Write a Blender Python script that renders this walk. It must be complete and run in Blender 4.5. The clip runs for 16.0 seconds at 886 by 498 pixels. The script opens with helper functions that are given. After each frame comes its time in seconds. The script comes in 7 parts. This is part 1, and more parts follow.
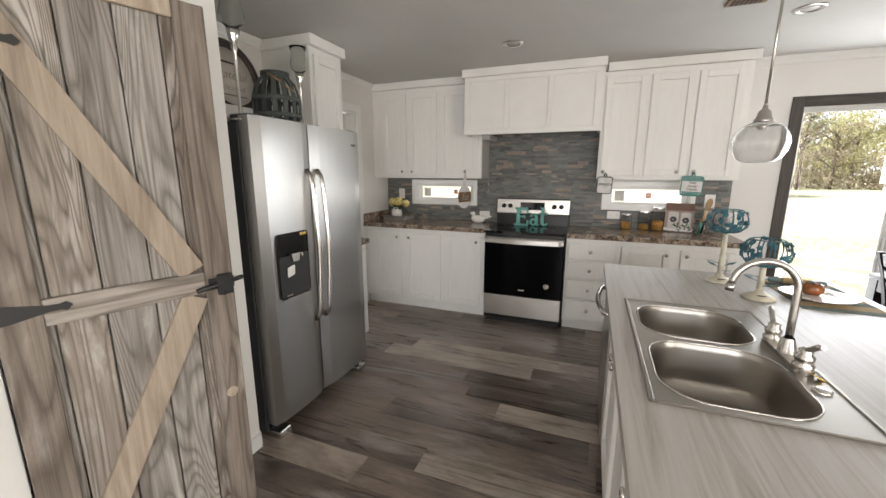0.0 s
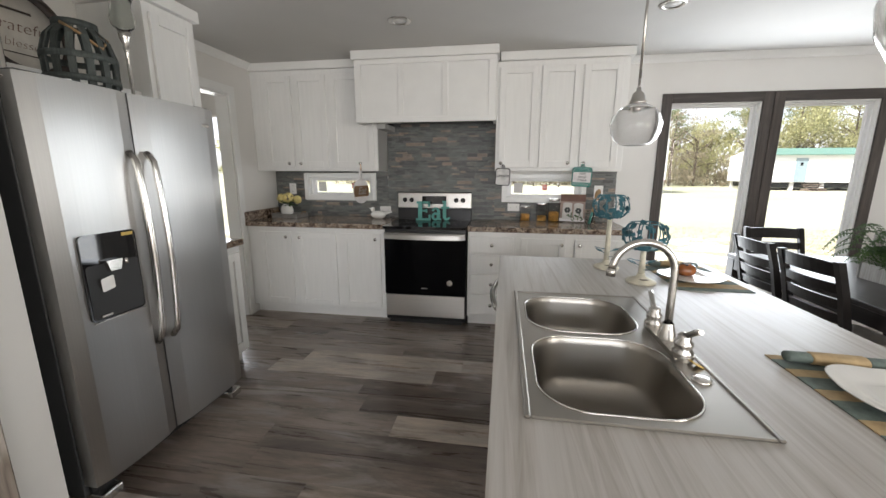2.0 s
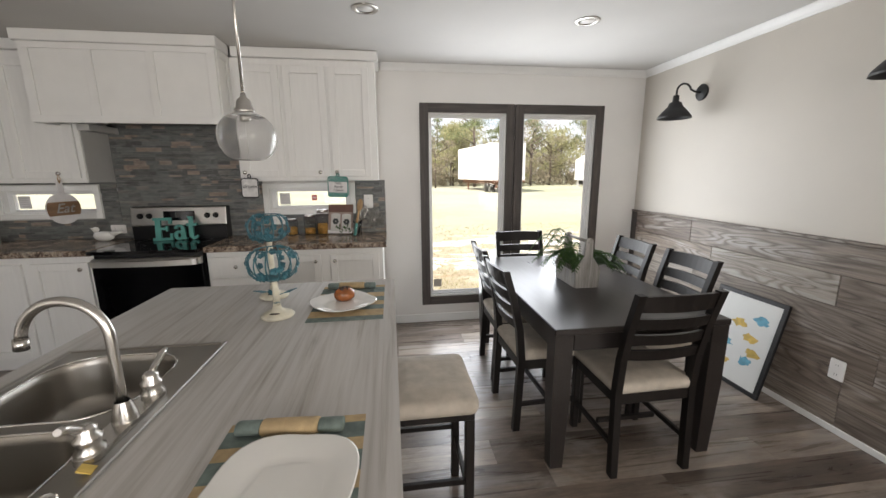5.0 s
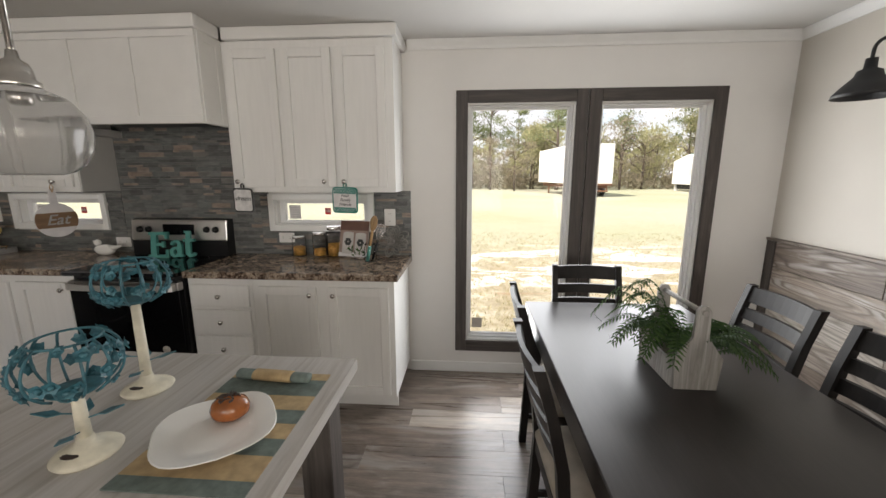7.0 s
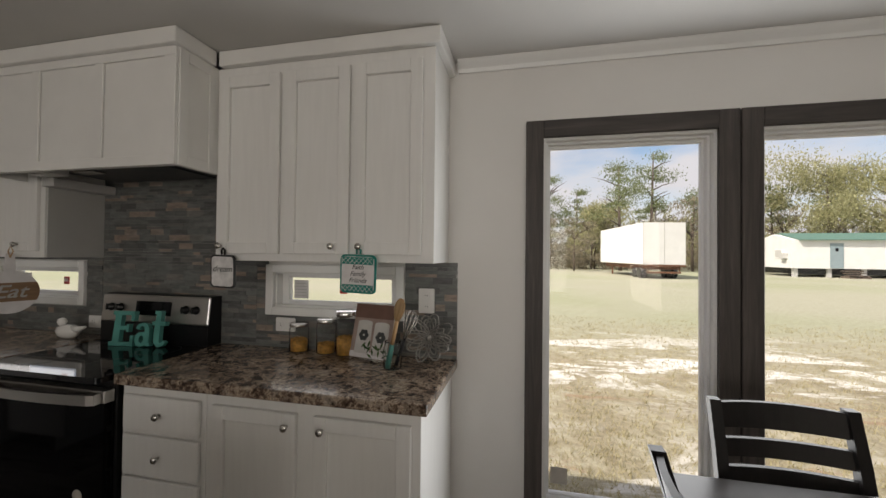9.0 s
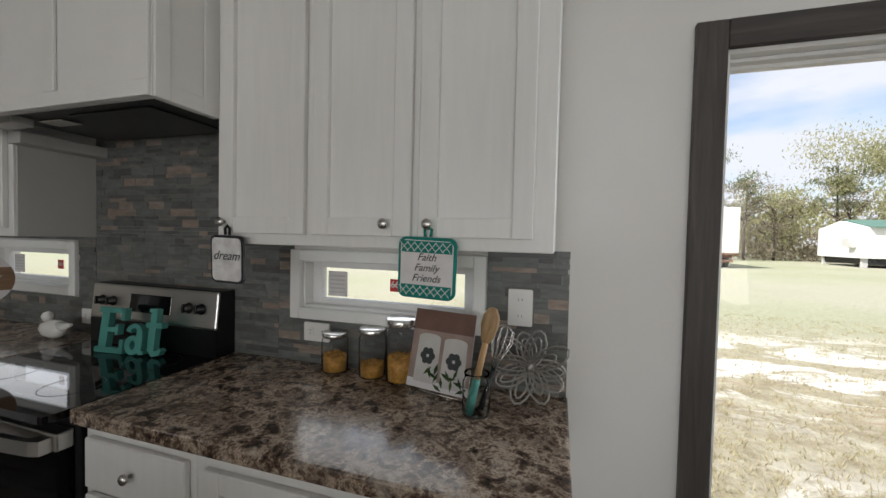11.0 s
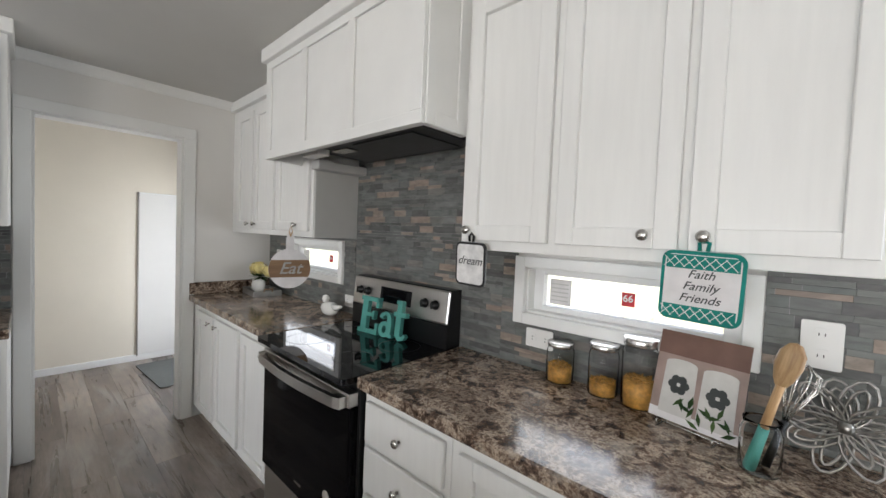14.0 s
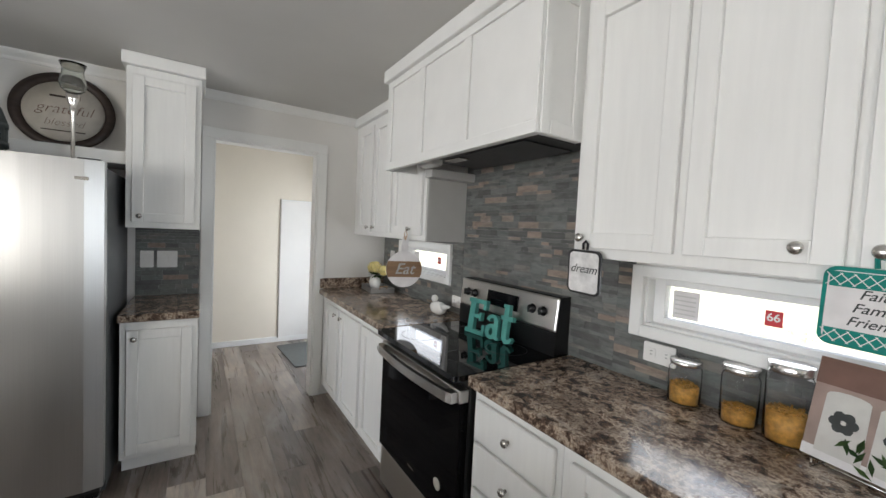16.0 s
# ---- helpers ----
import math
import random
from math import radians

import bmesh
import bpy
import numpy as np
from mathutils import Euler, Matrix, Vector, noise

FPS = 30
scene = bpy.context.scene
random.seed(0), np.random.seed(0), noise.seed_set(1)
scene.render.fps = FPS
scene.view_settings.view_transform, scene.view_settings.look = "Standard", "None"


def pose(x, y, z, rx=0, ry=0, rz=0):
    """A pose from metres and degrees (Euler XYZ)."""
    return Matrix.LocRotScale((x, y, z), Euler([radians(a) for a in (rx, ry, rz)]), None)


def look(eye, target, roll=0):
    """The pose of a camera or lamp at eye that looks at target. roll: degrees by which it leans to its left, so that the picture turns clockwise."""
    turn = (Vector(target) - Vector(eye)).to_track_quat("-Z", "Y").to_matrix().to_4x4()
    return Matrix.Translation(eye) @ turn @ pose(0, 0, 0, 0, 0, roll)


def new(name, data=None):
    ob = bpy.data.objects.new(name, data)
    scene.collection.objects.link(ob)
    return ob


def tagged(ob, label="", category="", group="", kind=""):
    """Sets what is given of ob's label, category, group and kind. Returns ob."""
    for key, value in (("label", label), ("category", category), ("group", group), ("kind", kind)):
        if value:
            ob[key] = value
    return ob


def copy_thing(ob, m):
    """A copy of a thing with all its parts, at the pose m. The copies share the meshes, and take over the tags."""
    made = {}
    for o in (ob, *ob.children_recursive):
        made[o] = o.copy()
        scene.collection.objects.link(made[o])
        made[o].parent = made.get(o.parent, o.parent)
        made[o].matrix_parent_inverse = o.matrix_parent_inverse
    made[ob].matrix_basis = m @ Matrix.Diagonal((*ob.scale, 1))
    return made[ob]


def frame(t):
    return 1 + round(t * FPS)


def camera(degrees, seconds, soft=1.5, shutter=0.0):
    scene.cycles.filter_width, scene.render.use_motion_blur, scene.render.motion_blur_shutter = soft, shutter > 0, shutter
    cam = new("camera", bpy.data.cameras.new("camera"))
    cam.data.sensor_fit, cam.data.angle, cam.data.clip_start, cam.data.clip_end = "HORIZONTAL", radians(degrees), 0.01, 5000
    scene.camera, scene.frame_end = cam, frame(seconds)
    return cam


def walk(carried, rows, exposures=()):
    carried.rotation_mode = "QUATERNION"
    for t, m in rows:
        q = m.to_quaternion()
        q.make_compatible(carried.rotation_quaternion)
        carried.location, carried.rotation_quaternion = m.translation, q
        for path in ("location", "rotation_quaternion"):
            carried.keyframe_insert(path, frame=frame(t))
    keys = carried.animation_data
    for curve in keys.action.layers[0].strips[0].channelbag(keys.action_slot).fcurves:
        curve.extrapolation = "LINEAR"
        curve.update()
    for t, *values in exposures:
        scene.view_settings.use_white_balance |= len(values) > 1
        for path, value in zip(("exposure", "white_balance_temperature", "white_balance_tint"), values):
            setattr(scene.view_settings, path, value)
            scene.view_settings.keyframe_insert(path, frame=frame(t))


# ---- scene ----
cam = camera(98.8, 16.0)
PATH = [
    (0, (0.106, 0.114, 1.487), (-0.605, 1.941, 1.092), 0.1),
    (0.5, (0.121, 0.126, 1.459), (-0.447, 2.003, 1.062), 0.1),
    (1, (0.174, 0.185, 1.44), (-0.377, 2.066, 1.041), 0.1),
    (1.5, (0.249, 0.297, 1.407), (-0.196, 2.206, 1.011), -0.0),
    (2, (0.224, 0.401, 1.414), (-0.084, 2.337, 1.018), 0.1),
    (2.5, (0.23, 0.527, 1.431), (0.277, 2.488, 1.04), -0.2),
    (3, (0.374, 0.513, 1.445), (0.64, 2.456, 1.055), -0.3),
    (3.5, (0.6, 0.427, 1.439), (0.925, 2.362, 1.053), -0.3),
    (4, (0.846, 0.49, 1.448), (1.225, 2.413, 1.049), -0.4),
    (4.2, (0.952, 0.551, 1.459), (1.332, 2.473, 1.058), -0.5),
    (4.7, (1.205, 0.615, 1.47), (1.52, 2.545, 1.08), -0.4),
    (5.2, (1.405, 0.745, 1.485), (1.635, 2.69, 1.095), -0.35),
    (5.8, (1.525, 0.985, 1.497), (1.655, 2.94, 1.108), -0.25),
    (6.3, (1.595, 1.247, 1.501), (1.641, 3.209, 1.117), -0.2),
    (6.5, (1.634, 1.333, 1.495), (1.643, 3.297, 1.116), -0.3),
    (7, (1.723, 1.526, 1.531), (1.583, 3.485, 1.153), -0.1),
    (7.5, (1.678, 1.769, 1.528), (1.338, 3.702, 1.143), 0.2),
    (8, (1.613, 2.016, 1.512), (1.223, 3.971, 1.348), 0.2),
    (8.5, (1.637, 2.23, 1.483), (1.224, 4.187, 1.517), 0.3),
    (8.7, (1.641, 2.318, 1.472), (1.22, 4.273, 1.506), 0.4),
    (10.8, (1.271, 2.961, 1.453), (0.723, 4.883, 1.398), 1.3),
    (11, (1.25, 3.004, 1.46), (0.663, 4.915, 1.401), 1.3),
    (11.5, (1.143, 3.063, 1.462), (0.421, 4.927, 1.396), 1.4),
    (12, (1.077, 3.059, 1.468), (0.247, 4.878, 1.402), 1.7),
    (12.5, (1.047, 3.024, 1.473), (0.076, 4.771, 1.399), 1.8),
    (13, (1.04, 2.981, 1.476), (-0.059, 4.65, 1.405), 2.1),
    (13.5, (1.046, 2.944, 1.48), (-0.185, 4.519, 1.404), 2.3),
    (14, (1.056, 2.911, 1.476), (-0.294, 4.385, 1.399), 2.4),
    (14.5, (1.061, 2.884, 1.479), (-0.398, 4.249, 1.393), 2.5),
    (15, (1.065, 2.871, 1.482), (-0.487, 4.129, 1.39), 2.6),
    (15.5, (1.062, 2.861, 1.485), (-0.557, 4.032, 1.392), 2.6),
    (16, (1.064, 2.837, 1.496), (-0.616, 3.919, 1.4), 2.8),
]
EXPOSURES = [(0, 1.42, 6700, 11), (1.5, 1.34, 6450, 10), (2.5, 1.2, 6400, 10), (4.2, 1.08, 6550, 11), (6.3, 0.80, 6750, 12), (7.0, 0.78, 6850, 12), (7.5, 0.62, 6900, 12), (8.0, 0.34, 6950, 12), (8.7, 0.18, 6950, 12), (10.8, 0.40, 6350, 9), (11.5, 1.05, 6300, 9), (12.5, 1.5, 6250, 10), (16, 1.6, 6150, 9)]
walk(cam, [(t, look(eye, target, roll)) for t, eye, target, roll in PATH], EXPOSURES)

# ---- world and light ----
SUN_ELEV, SUN_AZ = 48.0, 235.0  # the sun stands high, behind and to the west of the house


def build_world():
    world = bpy.data.worlds.new("world")
    world.use_nodes = True
    scene.world = world
    nt = world.node_tree
    bg = nt.nodes["Background"]
    sky = nt.nodes.new("ShaderNodeTexSky")
    sky.sky_type, sky.sun_disc = "NISHITA", False
    sky.sun_elevation, sky.sun_rotation = radians(SUN_ELEV), radians(SUN_AZ)
    sky.air_density, sky.dust_density = 1.0, 2.0
    tc = nt.nodes.new("ShaderNodeTexCoord")
    mp = nt.nodes.new("ShaderNodeMapping")
    mp.inputs["Scale"].default_value = (1.6, 1.6, 5.0)
    nz = nt.nodes.new("ShaderNodeTexNoise")
    nz.inputs["Scale"].default_value, nz.inputs["Detail"].default_value = 2.2, 6.0
    rp = nt.nodes.new("ShaderNodeValToRGB")
    rp.color_ramp.elements[0].position, rp.color_ramp.elements[1].position = 0.30, 0.56
    mx = nt.nodes.new("ShaderNodeMix")
    mx.data_type = "RGBA"
    mx.inputs["B"].default_value = (4.3, 4.35, 4.7, 1)
    nt.links.new(tc.outputs["Generated"], mp.inputs["Vector"])
    nt.links.new(mp.outputs["Vector"], nz.inputs["Vector"])
    nt.links.new(nz.outputs["Fac"], rp.inputs["Fac"])
    nt.links.new(rp.outputs["Color"], mx.inputs["Factor"])
    nt.links.new(sky.outputs["Color"], mx.inputs["A"])
    nt.links.new(mx.outputs["Result"], bg.inputs["Color"])
    bg.inputs["Strength"].default_value = 0.15
    sun = new("sun", bpy.data.lights.new("sun", "SUN"))
    sun.data.energy, sun.data.angle, sun.data.color = 5.0, radians(0.53), (1.0, 0.95, 0.87)
    a, e = radians(SUN_AZ), radians(SUN_ELEV)
    d = Vector((math.sin(a) * math.cos(e), math.cos(a) * math.cos(e), math.sin(e)))
    sun.matrix_world = look(d * 30, (0, 0, 0))


def window_lamp(name, eye, target, w, h, watts, color=(0.95, 0.97, 1.0)):
    """An area lamp standing in for sky light at a window opening."""
    lamp = new(name, bpy.data.lights.new(name, "AREA"))
    lamp.data.shape, lamp.data.size, lamp.data.size_y = "RECTANGLE", w, h
    lamp.data.energy, lamp.data.color = watts, color
    lamp.matrix_world = look(eye, target)
    return lamp


build_world()
# lamps added at assumed, unseen openings: east, south, glazed utility door; then dining windows
# these two brighten the room from windows assumed out of view
window_lamp("unseen_window_light_east", (3.80, -1.60, 1.35), (0, -1.60, 1.15), 2.0, 1.6, 40, (1.0, 0.94, 0.84))
window_lamp("unseen_window_light_south", (1.0, -3.52, 1.35), (1.0, 0, 1.2), 3.2, 1.6, 50, (0.98, 0.98, 0.99))
# fill lamp added to brighten the utility room
window_lamp("fill_light_utility", (-3.25, 4.31, 1.07), (-3.3, 0, 0.9), 0.75, 1.8, 6, (0.97, 0.98, 1.0))
window_lamp("window_light_dining", (2.52, 4.300, 1.15), (2.5, 0, 1.15), 1.6, 1.72, 28, (0.90, 0.95, 1.0))
window_lamp("window_light_slot", (-1.52, 4.297, 1.26), (-1.52, 0, 1.2), 0.70, 0.17, 0.4, (0.97, 0.98, 1.0))
window_lamp("window_light_slot_east", (0.605, 4.297, 1.26), (0.605, 0, 1.2), 0.70, 0.17, 0.4, (0.97, 0.98, 1.0))

# ---- materials ----
def nodes_of(name):
    m = bpy.data.materials.new(name)
    m.use_nodes = True
    nt = m.node_tree
    return m, nt, nt.nodes["Principled BSDF"]


def ramp(nt, fac, stops):
    r = nt.nodes.new("ShaderNodeValToRGB")
    el = r.color_ramp.elements
    while len(el) < len(stops):
        el.new(0.5)
    for e, (p, c) in zip(el, stops):
        e.position, e.color = p, (*c, 1)
    nt.links.new(fac, r.inputs["Fac"])
    return r.outputs["Color"]


def mixed(nt, fac, a, b, mode="MIX"):
    x = nt.nodes.new("ShaderNodeMix")
    x.data_type, x.blend_type = "RGBA", mode
    for key, v in (("Factor", fac), ("A", a), ("B", b)):
        if isinstance(v, (int, float)):
            x.inputs[key].default_value = v
        elif isinstance(v, tuple):
            x.inputs[key].default_value = (*v, 1)
        else:
            nt.links.new(v, x.inputs[key])
    return x.outputs["Result"]


def coords(nt, stretch=(1, 1, 1), by_object=False, turn=(0, 0, 0)):
    tc = nt.nodes.new("ShaderNodeTexCoord")
    mp = nt.nodes.new("ShaderNodeMapping")
    mp.inputs["Scale"].default_value = stretch
    mp.inputs["Rotation"].default_value = [radians(a) for a in turn]
    nt.links.new(tc.outputs["Object"], mp.inputs["Vector"])
    if by_object:
        oi = nt.nodes.new("ShaderNodeObjectInfo")
        sc = nt.nodes.new("ShaderNodeMath")
        sc.operation = "MULTIPLY"
        sc.inputs[1].default_value = 37.0
        nt.links.new(oi.outputs["Random"], sc.inputs[0])
        cb = nt.nodes.new("ShaderNodeCombineXYZ")
        for k in "XYZ":
            nt.links.new(sc.outputs[0], cb.inputs[k])
        nt.links.new(cb.outputs[0], mp.inputs["Location"])
        return mp.outputs["Vector"], oi.outputs["Random"]
    return mp.outputs["Vector"]


def noise_of(nt, vec, scale, detail=4.0, rough=0.55, warp=0.0):
    n = nt.nodes.new("ShaderNodeTexNoise")
    n.inputs["Scale"].default_value, n.inputs["Detail"].default_value = scale, detail
    n.inputs["Roughness"].default_value, n.inputs["Distortion"].default_value = rough, warp
    nt.links.new(vec, n.inputs["Vector"])
    return n.outputs["Fac"]


def bumped(nt, bsdf, height, strength, dist=0.002):
    b = nt.nodes.new("ShaderNodeBump")
    b.inputs["Strength"].default_value, b.inputs["Distance"].default_value = strength, dist
    nt.links.new(height, b.inputs["Height"])
    nt.links.new(b.outputs["Normal"], bsdf.inputs["Normal"])


def rough_by(nt, bsdf, fac, lo, hi):
    mr = nt.nodes.new("ShaderNodeMapRange")
    mr.inputs["To Min"].default_value, mr.inputs["To Max"].default_value = lo, hi
    nt.links.new(fac, mr.inputs["Value"])
    nt.links.new(mr.outputs["Result"], bsdf.inputs["Roughness"])


def paint(name, color, rough=0.45, grain=0.02, scale=6.0, bump=0.08, fine=180.0, metal=0.0, coat=0.0, stretch=(1, 1, 1), spec=0.5):
    """A painted, plastic, ceramic or metal surface with faint large stains and fine relief."""
    m, nt, b = nodes_of(name)
    v = coords(nt, stretch)
    n1, n2 = noise_of(nt, v, scale, 5), noise_of(nt, v, fine, 2)
    dark = tuple(max(0.0, c * (1 - 3 * grain)) for c in color)
    lite = tuple(min(1.0, c * (1 + 2 * grain)) for c in color)
    nt.links.new(ramp(nt, n1, [(0.3, dark), (0.7, lite)]), b.inputs["Base Color"])
    rough_by(nt, b, n1, rough * 0.85, min(1.0, rough * 1.15))
    b.inputs["Metallic"].default_value = metal
    b.inputs["Coat Weight"].default_value = coat
    b.inputs["Specular IOR Level"].default_value = spec
    if bump:
        bumped(nt, b, n2, bump, 0.001)
    return m


def wood(name, stops, axis, rough=0.5, scale=1.0, bump=0.25, streak=14.0, spread=(0.8, 1.2), spec=0.5):
    """Grained wood; axis is the direction of the grain. Each piece takes its own shade."""
    m, nt, b = nodes_of(name)
    st = [streak * scale] * 3
    st["xyz".index(axis)] = 0.9 * scale
    v, rnd = coords(nt, tuple(st), True)
    n1 = noise_of(nt, v, 1.0, 7, 0.62, 1.2)
    n2 = noise_of(nt, v, 5.0, 3, 0.7)
    col = ramp(nt, n1, stops)
    shade = nt.nodes.new("ShaderNodeMapRange")
    shade.inputs["To Min"].default_value, shade.inputs["To Max"].default_value = spread
    nt.links.new(rnd, shade.inputs["Value"])
    cb = nt.nodes.new("ShaderNodeCombineColor")
    for k in ("Red", "Green", "Blue"):
        nt.links.new(shade.outputs["Result"], cb.inputs[k])
    col = mixed(nt, 1.0, col, cb.outputs["Color"], "MULTIPLY")
    fine = ramp(nt, n2, [(0.35, (0.75, 0.75, 0.75)), (0.6, (1, 1, 1))])
    col = mixed(nt, 0.6, col, fine, "MULTIPLY")
    nt.links.new(col, b.inputs["Base Color"])
    rough_by(nt, b, n1, rough * 0.8, min(1, rough * 1.2))
    b.inputs["Specular IOR Level"].default_value = spec
    bumped(nt, b, n2, bump, 0.002)
    return m


def rustic(name, axis, tones, rough=0.7, rings=11.0, wash=0.5, bump=0.5):
    """Weathered boards: arched growth rings, worn whitewash and a shade of its own for every board."""
    m, nt, b = nodes_of(name)
    k = "xyz".index(axis)

    def stretched(across, along):
        st = [across] * 3
        st[k] = along
        return coords(nt, tuple(st), True)
    v, rnd = stretched(7.5, 0.9)
    low = noise_of(nt, v, 1.0, 1.6, 0.45, 0.6)
    up = nt.nodes.new("ShaderNodeMath")
    up.operation = "MULTIPLY"
    up.inputs[1].default_value = rings
    nt.links.new(low, up.inputs[0])
    pp = nt.nodes.new("ShaderNodeMath")
    pp.operation = "PINGPONG"
    pp.inputs[1].default_value = 0.5
    nt.links.new(up.outputs[0], pp.inputs[0])
    ring = pp.outputs[0]
    fib = noise_of(nt, stretched(90.0, 2.2)[0], 1.0, 4, 0.65, 0.3)
    wear = noise_of(nt, stretched(9.0, 1.3)[0], 1.0, 6, 0.68, 0.8)
    n = len(tones) - 1
    col = ramp(nt, rnd, [(i / n, t) for i, t in enumerate(tones)])
    col = mixed(nt, 1.0, col, ramp(nt, ring, [(0.0, (0.60, 0.57, 0.54)), (0.20, (0.93, 0.92, 0.91)), (0.5, (1.14, 1.13, 1.12))]), "MULTIPLY")
    col = mixed(nt, 0.75, col, ramp(nt, fib, [(0.32, (0.55, 0.54, 0.52)), (0.55, (1.05, 1.05, 1.05)), (0.75, (1.3, 1.29, 1.27))]), "MULTIPLY")
    white = ramp(nt, wear, [(0.52, (0, 0, 0)), (0.66, (wash, wash, wash))])
    white = mixed(nt, 1.0, white, ramp(nt, ring, [(0.08, (0.1, 0.1, 0.1)), (0.3, (1, 1, 1))]), "MULTIPLY")
    col = mixed(nt, white, col, (0.46, 0.44, 0.41))
    col = mixed(nt, ramp(nt, wear, [(0.30, (0.55, 0.55, 0.55)), (0.42, (0, 0, 0))]), col, (0.075, 0.056, 0.043))
    nt.links.new(col, b.inputs["Base Color"])
    rough_by(nt, b, wear, rough * 0.8, min(1.0, rough * 1.2))
    bumped(nt, b, mixed(nt, 0.5, ring, fib), bump, 0.002)
    return m


def plank_floor():
    """Vinyl planks: every plank its own grey-brown, with a pale limed wash along the grain."""
    m, nt, b = nodes_of("vinyl_plank")
    v, rnd = coords(nt, (1.1, 16, 16), True)
    v2, _ = coords(nt, (1.6, 6, 6), True)
    n1 = noise_of(nt, v, 1.0, 8, 0.65, 1.0)
    n2 = noise_of(nt, v2, 1.0, 6, 0.6, 0.8)
    base = ramp(nt, rnd, [(0.0, (0.098, 0.074, 0.060)), (0.35, (0.152, 0.119, 0.098)), (0.62, (0.206, 0.167, 0.140)), (0.84, (0.286, 0.238, 0.20)), (1.0, (0.385, 0.331, 0.28))])
    grain = ramp(nt, n1, [(0.3, (0.58, 0.57, 0.56)), (0.52, (1, 1, 1)), (0.75, (1.25, 1.24, 1.22))])
    col = mixed(nt, 1.0, base, grain, "MULTIPLY")
    blotch = noise_of(nt, coords(nt, (2.4, 7, 7), True)[0], 1.0, 5, 0.7, 0.4)
    col = mixed(nt, 1.0, col, ramp(nt, blotch, [(0.32, (0.55, 0.54, 0.53)), (0.5, (1, 1, 1)), (0.7, (1.4, 1.39, 1.37))]), "MULTIPLY")
    scrape = noise_of(nt, coords(nt, (5.0, 60, 60), True)[0], 1.0, 6, 0.75, 0.5)
    col = mixed(nt, 0.5, col, ramp(nt, scrape, [(0.36, (0.6, 0.59, 0.58)), (0.5, (1, 1, 1)), (0.66, (1.45, 1.44, 1.42))]), "MULTIPLY")
    wash = ramp(nt, n2, [(0.52, (0, 0, 0)), (0.66, (1, 1, 1))])
    wmask = mixed(nt, 1.0, wash, grain, "MULTIPLY")
    col = mixed(nt, mixed(nt, 0.6, (0, 0, 0), wmask), col, (0.34, 0.318, 0.295))
    nt.links.new(col, b.inputs["Base Color"])
    rough_by(nt, b, n1, 0.20, 0.38)
    b.inputs["Specular IOR Level"].default_value = 0.75
    bumped(nt, b, scrape, 0.25, 0.001)
    return m


def laminate_stone():
    """Dark brown speckled granite-look laminate."""
    m, nt, b = nodes_of("granite_laminate")
    v = coords(nt)
    n1 = noise_of(nt, v, 20, 9, 0.74, 0.35)
    n2 = noise_of(nt, v, 60, 5, 0.7, 1.0)
    n3 = noise_of(nt, coords(nt, (1, 1, 1), turn=(0, 0, 40)), 9, 7, 0.66, 0.6)
    flakes = ramp(nt, n1, [(0.37, (0.020, 0.014, 0.011)), (0.44, (0.085, 0.055, 0.040)), (0.485, (0.20, 0.140, 0.100)), (0.52, (0.47, 0.39, 0.31)), (0.55, (0.30, 0.225, 0.165)), (0.60, (0.12, 0.080, 0.058)), (0.68, (0.05, 0.034, 0.027))])
    c = mixed(nt, ramp(nt, n3, [(0.49, (0, 0, 0)), (0.54, (0.8, 0.8, 0.8))]), flakes, mixed(nt, 0.55, flakes, (0.060, 0.038, 0.028)))
    c = mixed(nt, ramp(nt, n3, [(0.38, (0.55, 0.55, 0.55)), (0.43, (0, 0, 0))]), c, (0.42, 0.36, 0.30))
    c = mixed(nt, 0.6, c, ramp(nt, n2, [(0.36, (0.35, 0.33, 0.31)), (0.5, (1, 1, 1)), (0.66, (1.45, 1.42, 1.38))]), "MULTIPLY")
    nt.links.new(c, b.inputs["Base Color"])
    rough_by(nt, b, n2, 0.10, 0.20)
    bumped(nt, b, n2, 0.05, 0.0006)
    return m


def island_laminate():
    """Pale whitewashed wood-look laminate with long brown-grey streaks."""
    m, nt, b = nodes_of("whitewashed_laminate")
    n1 = noise_of(nt, coords(nt, (26, 1.0, 26)), 1.0, 6, 0.6, 1.4)
    n2 = noise_of(nt, coords(nt, (70, 2.0, 70)), 1.0, 4, 0.6, 0.6)
    n3 = noise_of(nt, coords(nt, (7, 1.2, 7)), 1.0, 4, 0.6, 1.0)
    c = ramp(nt, n1, [(0.25, (0.27, 0.238, 0.208)), (0.37, (0.41, 0.384, 0.355)), (0.52, (0.50, 0.482, 0.46)), (0.75, (0.55, 0.535, 0.517))])
    c = mixed(nt, 0.22, c, ramp(nt, n2, [(0.35, (0.62, 0.60, 0.58)), (0.6, (1, 1, 1))]), "MULTIPLY")
    c = mixed(nt, ramp(nt, n3, [(0.5, (0, 0, 0)), (0.75, (0.35, 0.35, 0.35))]), c, (0.50, 0.49, 0.48))
    nt.links.new(c, b.inputs["Base Color"])
    rough_by(nt, b, n1, 0.30, 0.40)
    b.inputs["Specular IOR Level"].default_value = 0.22
    bumped(nt, b, n2, 0.05, 0.0006)
    return m


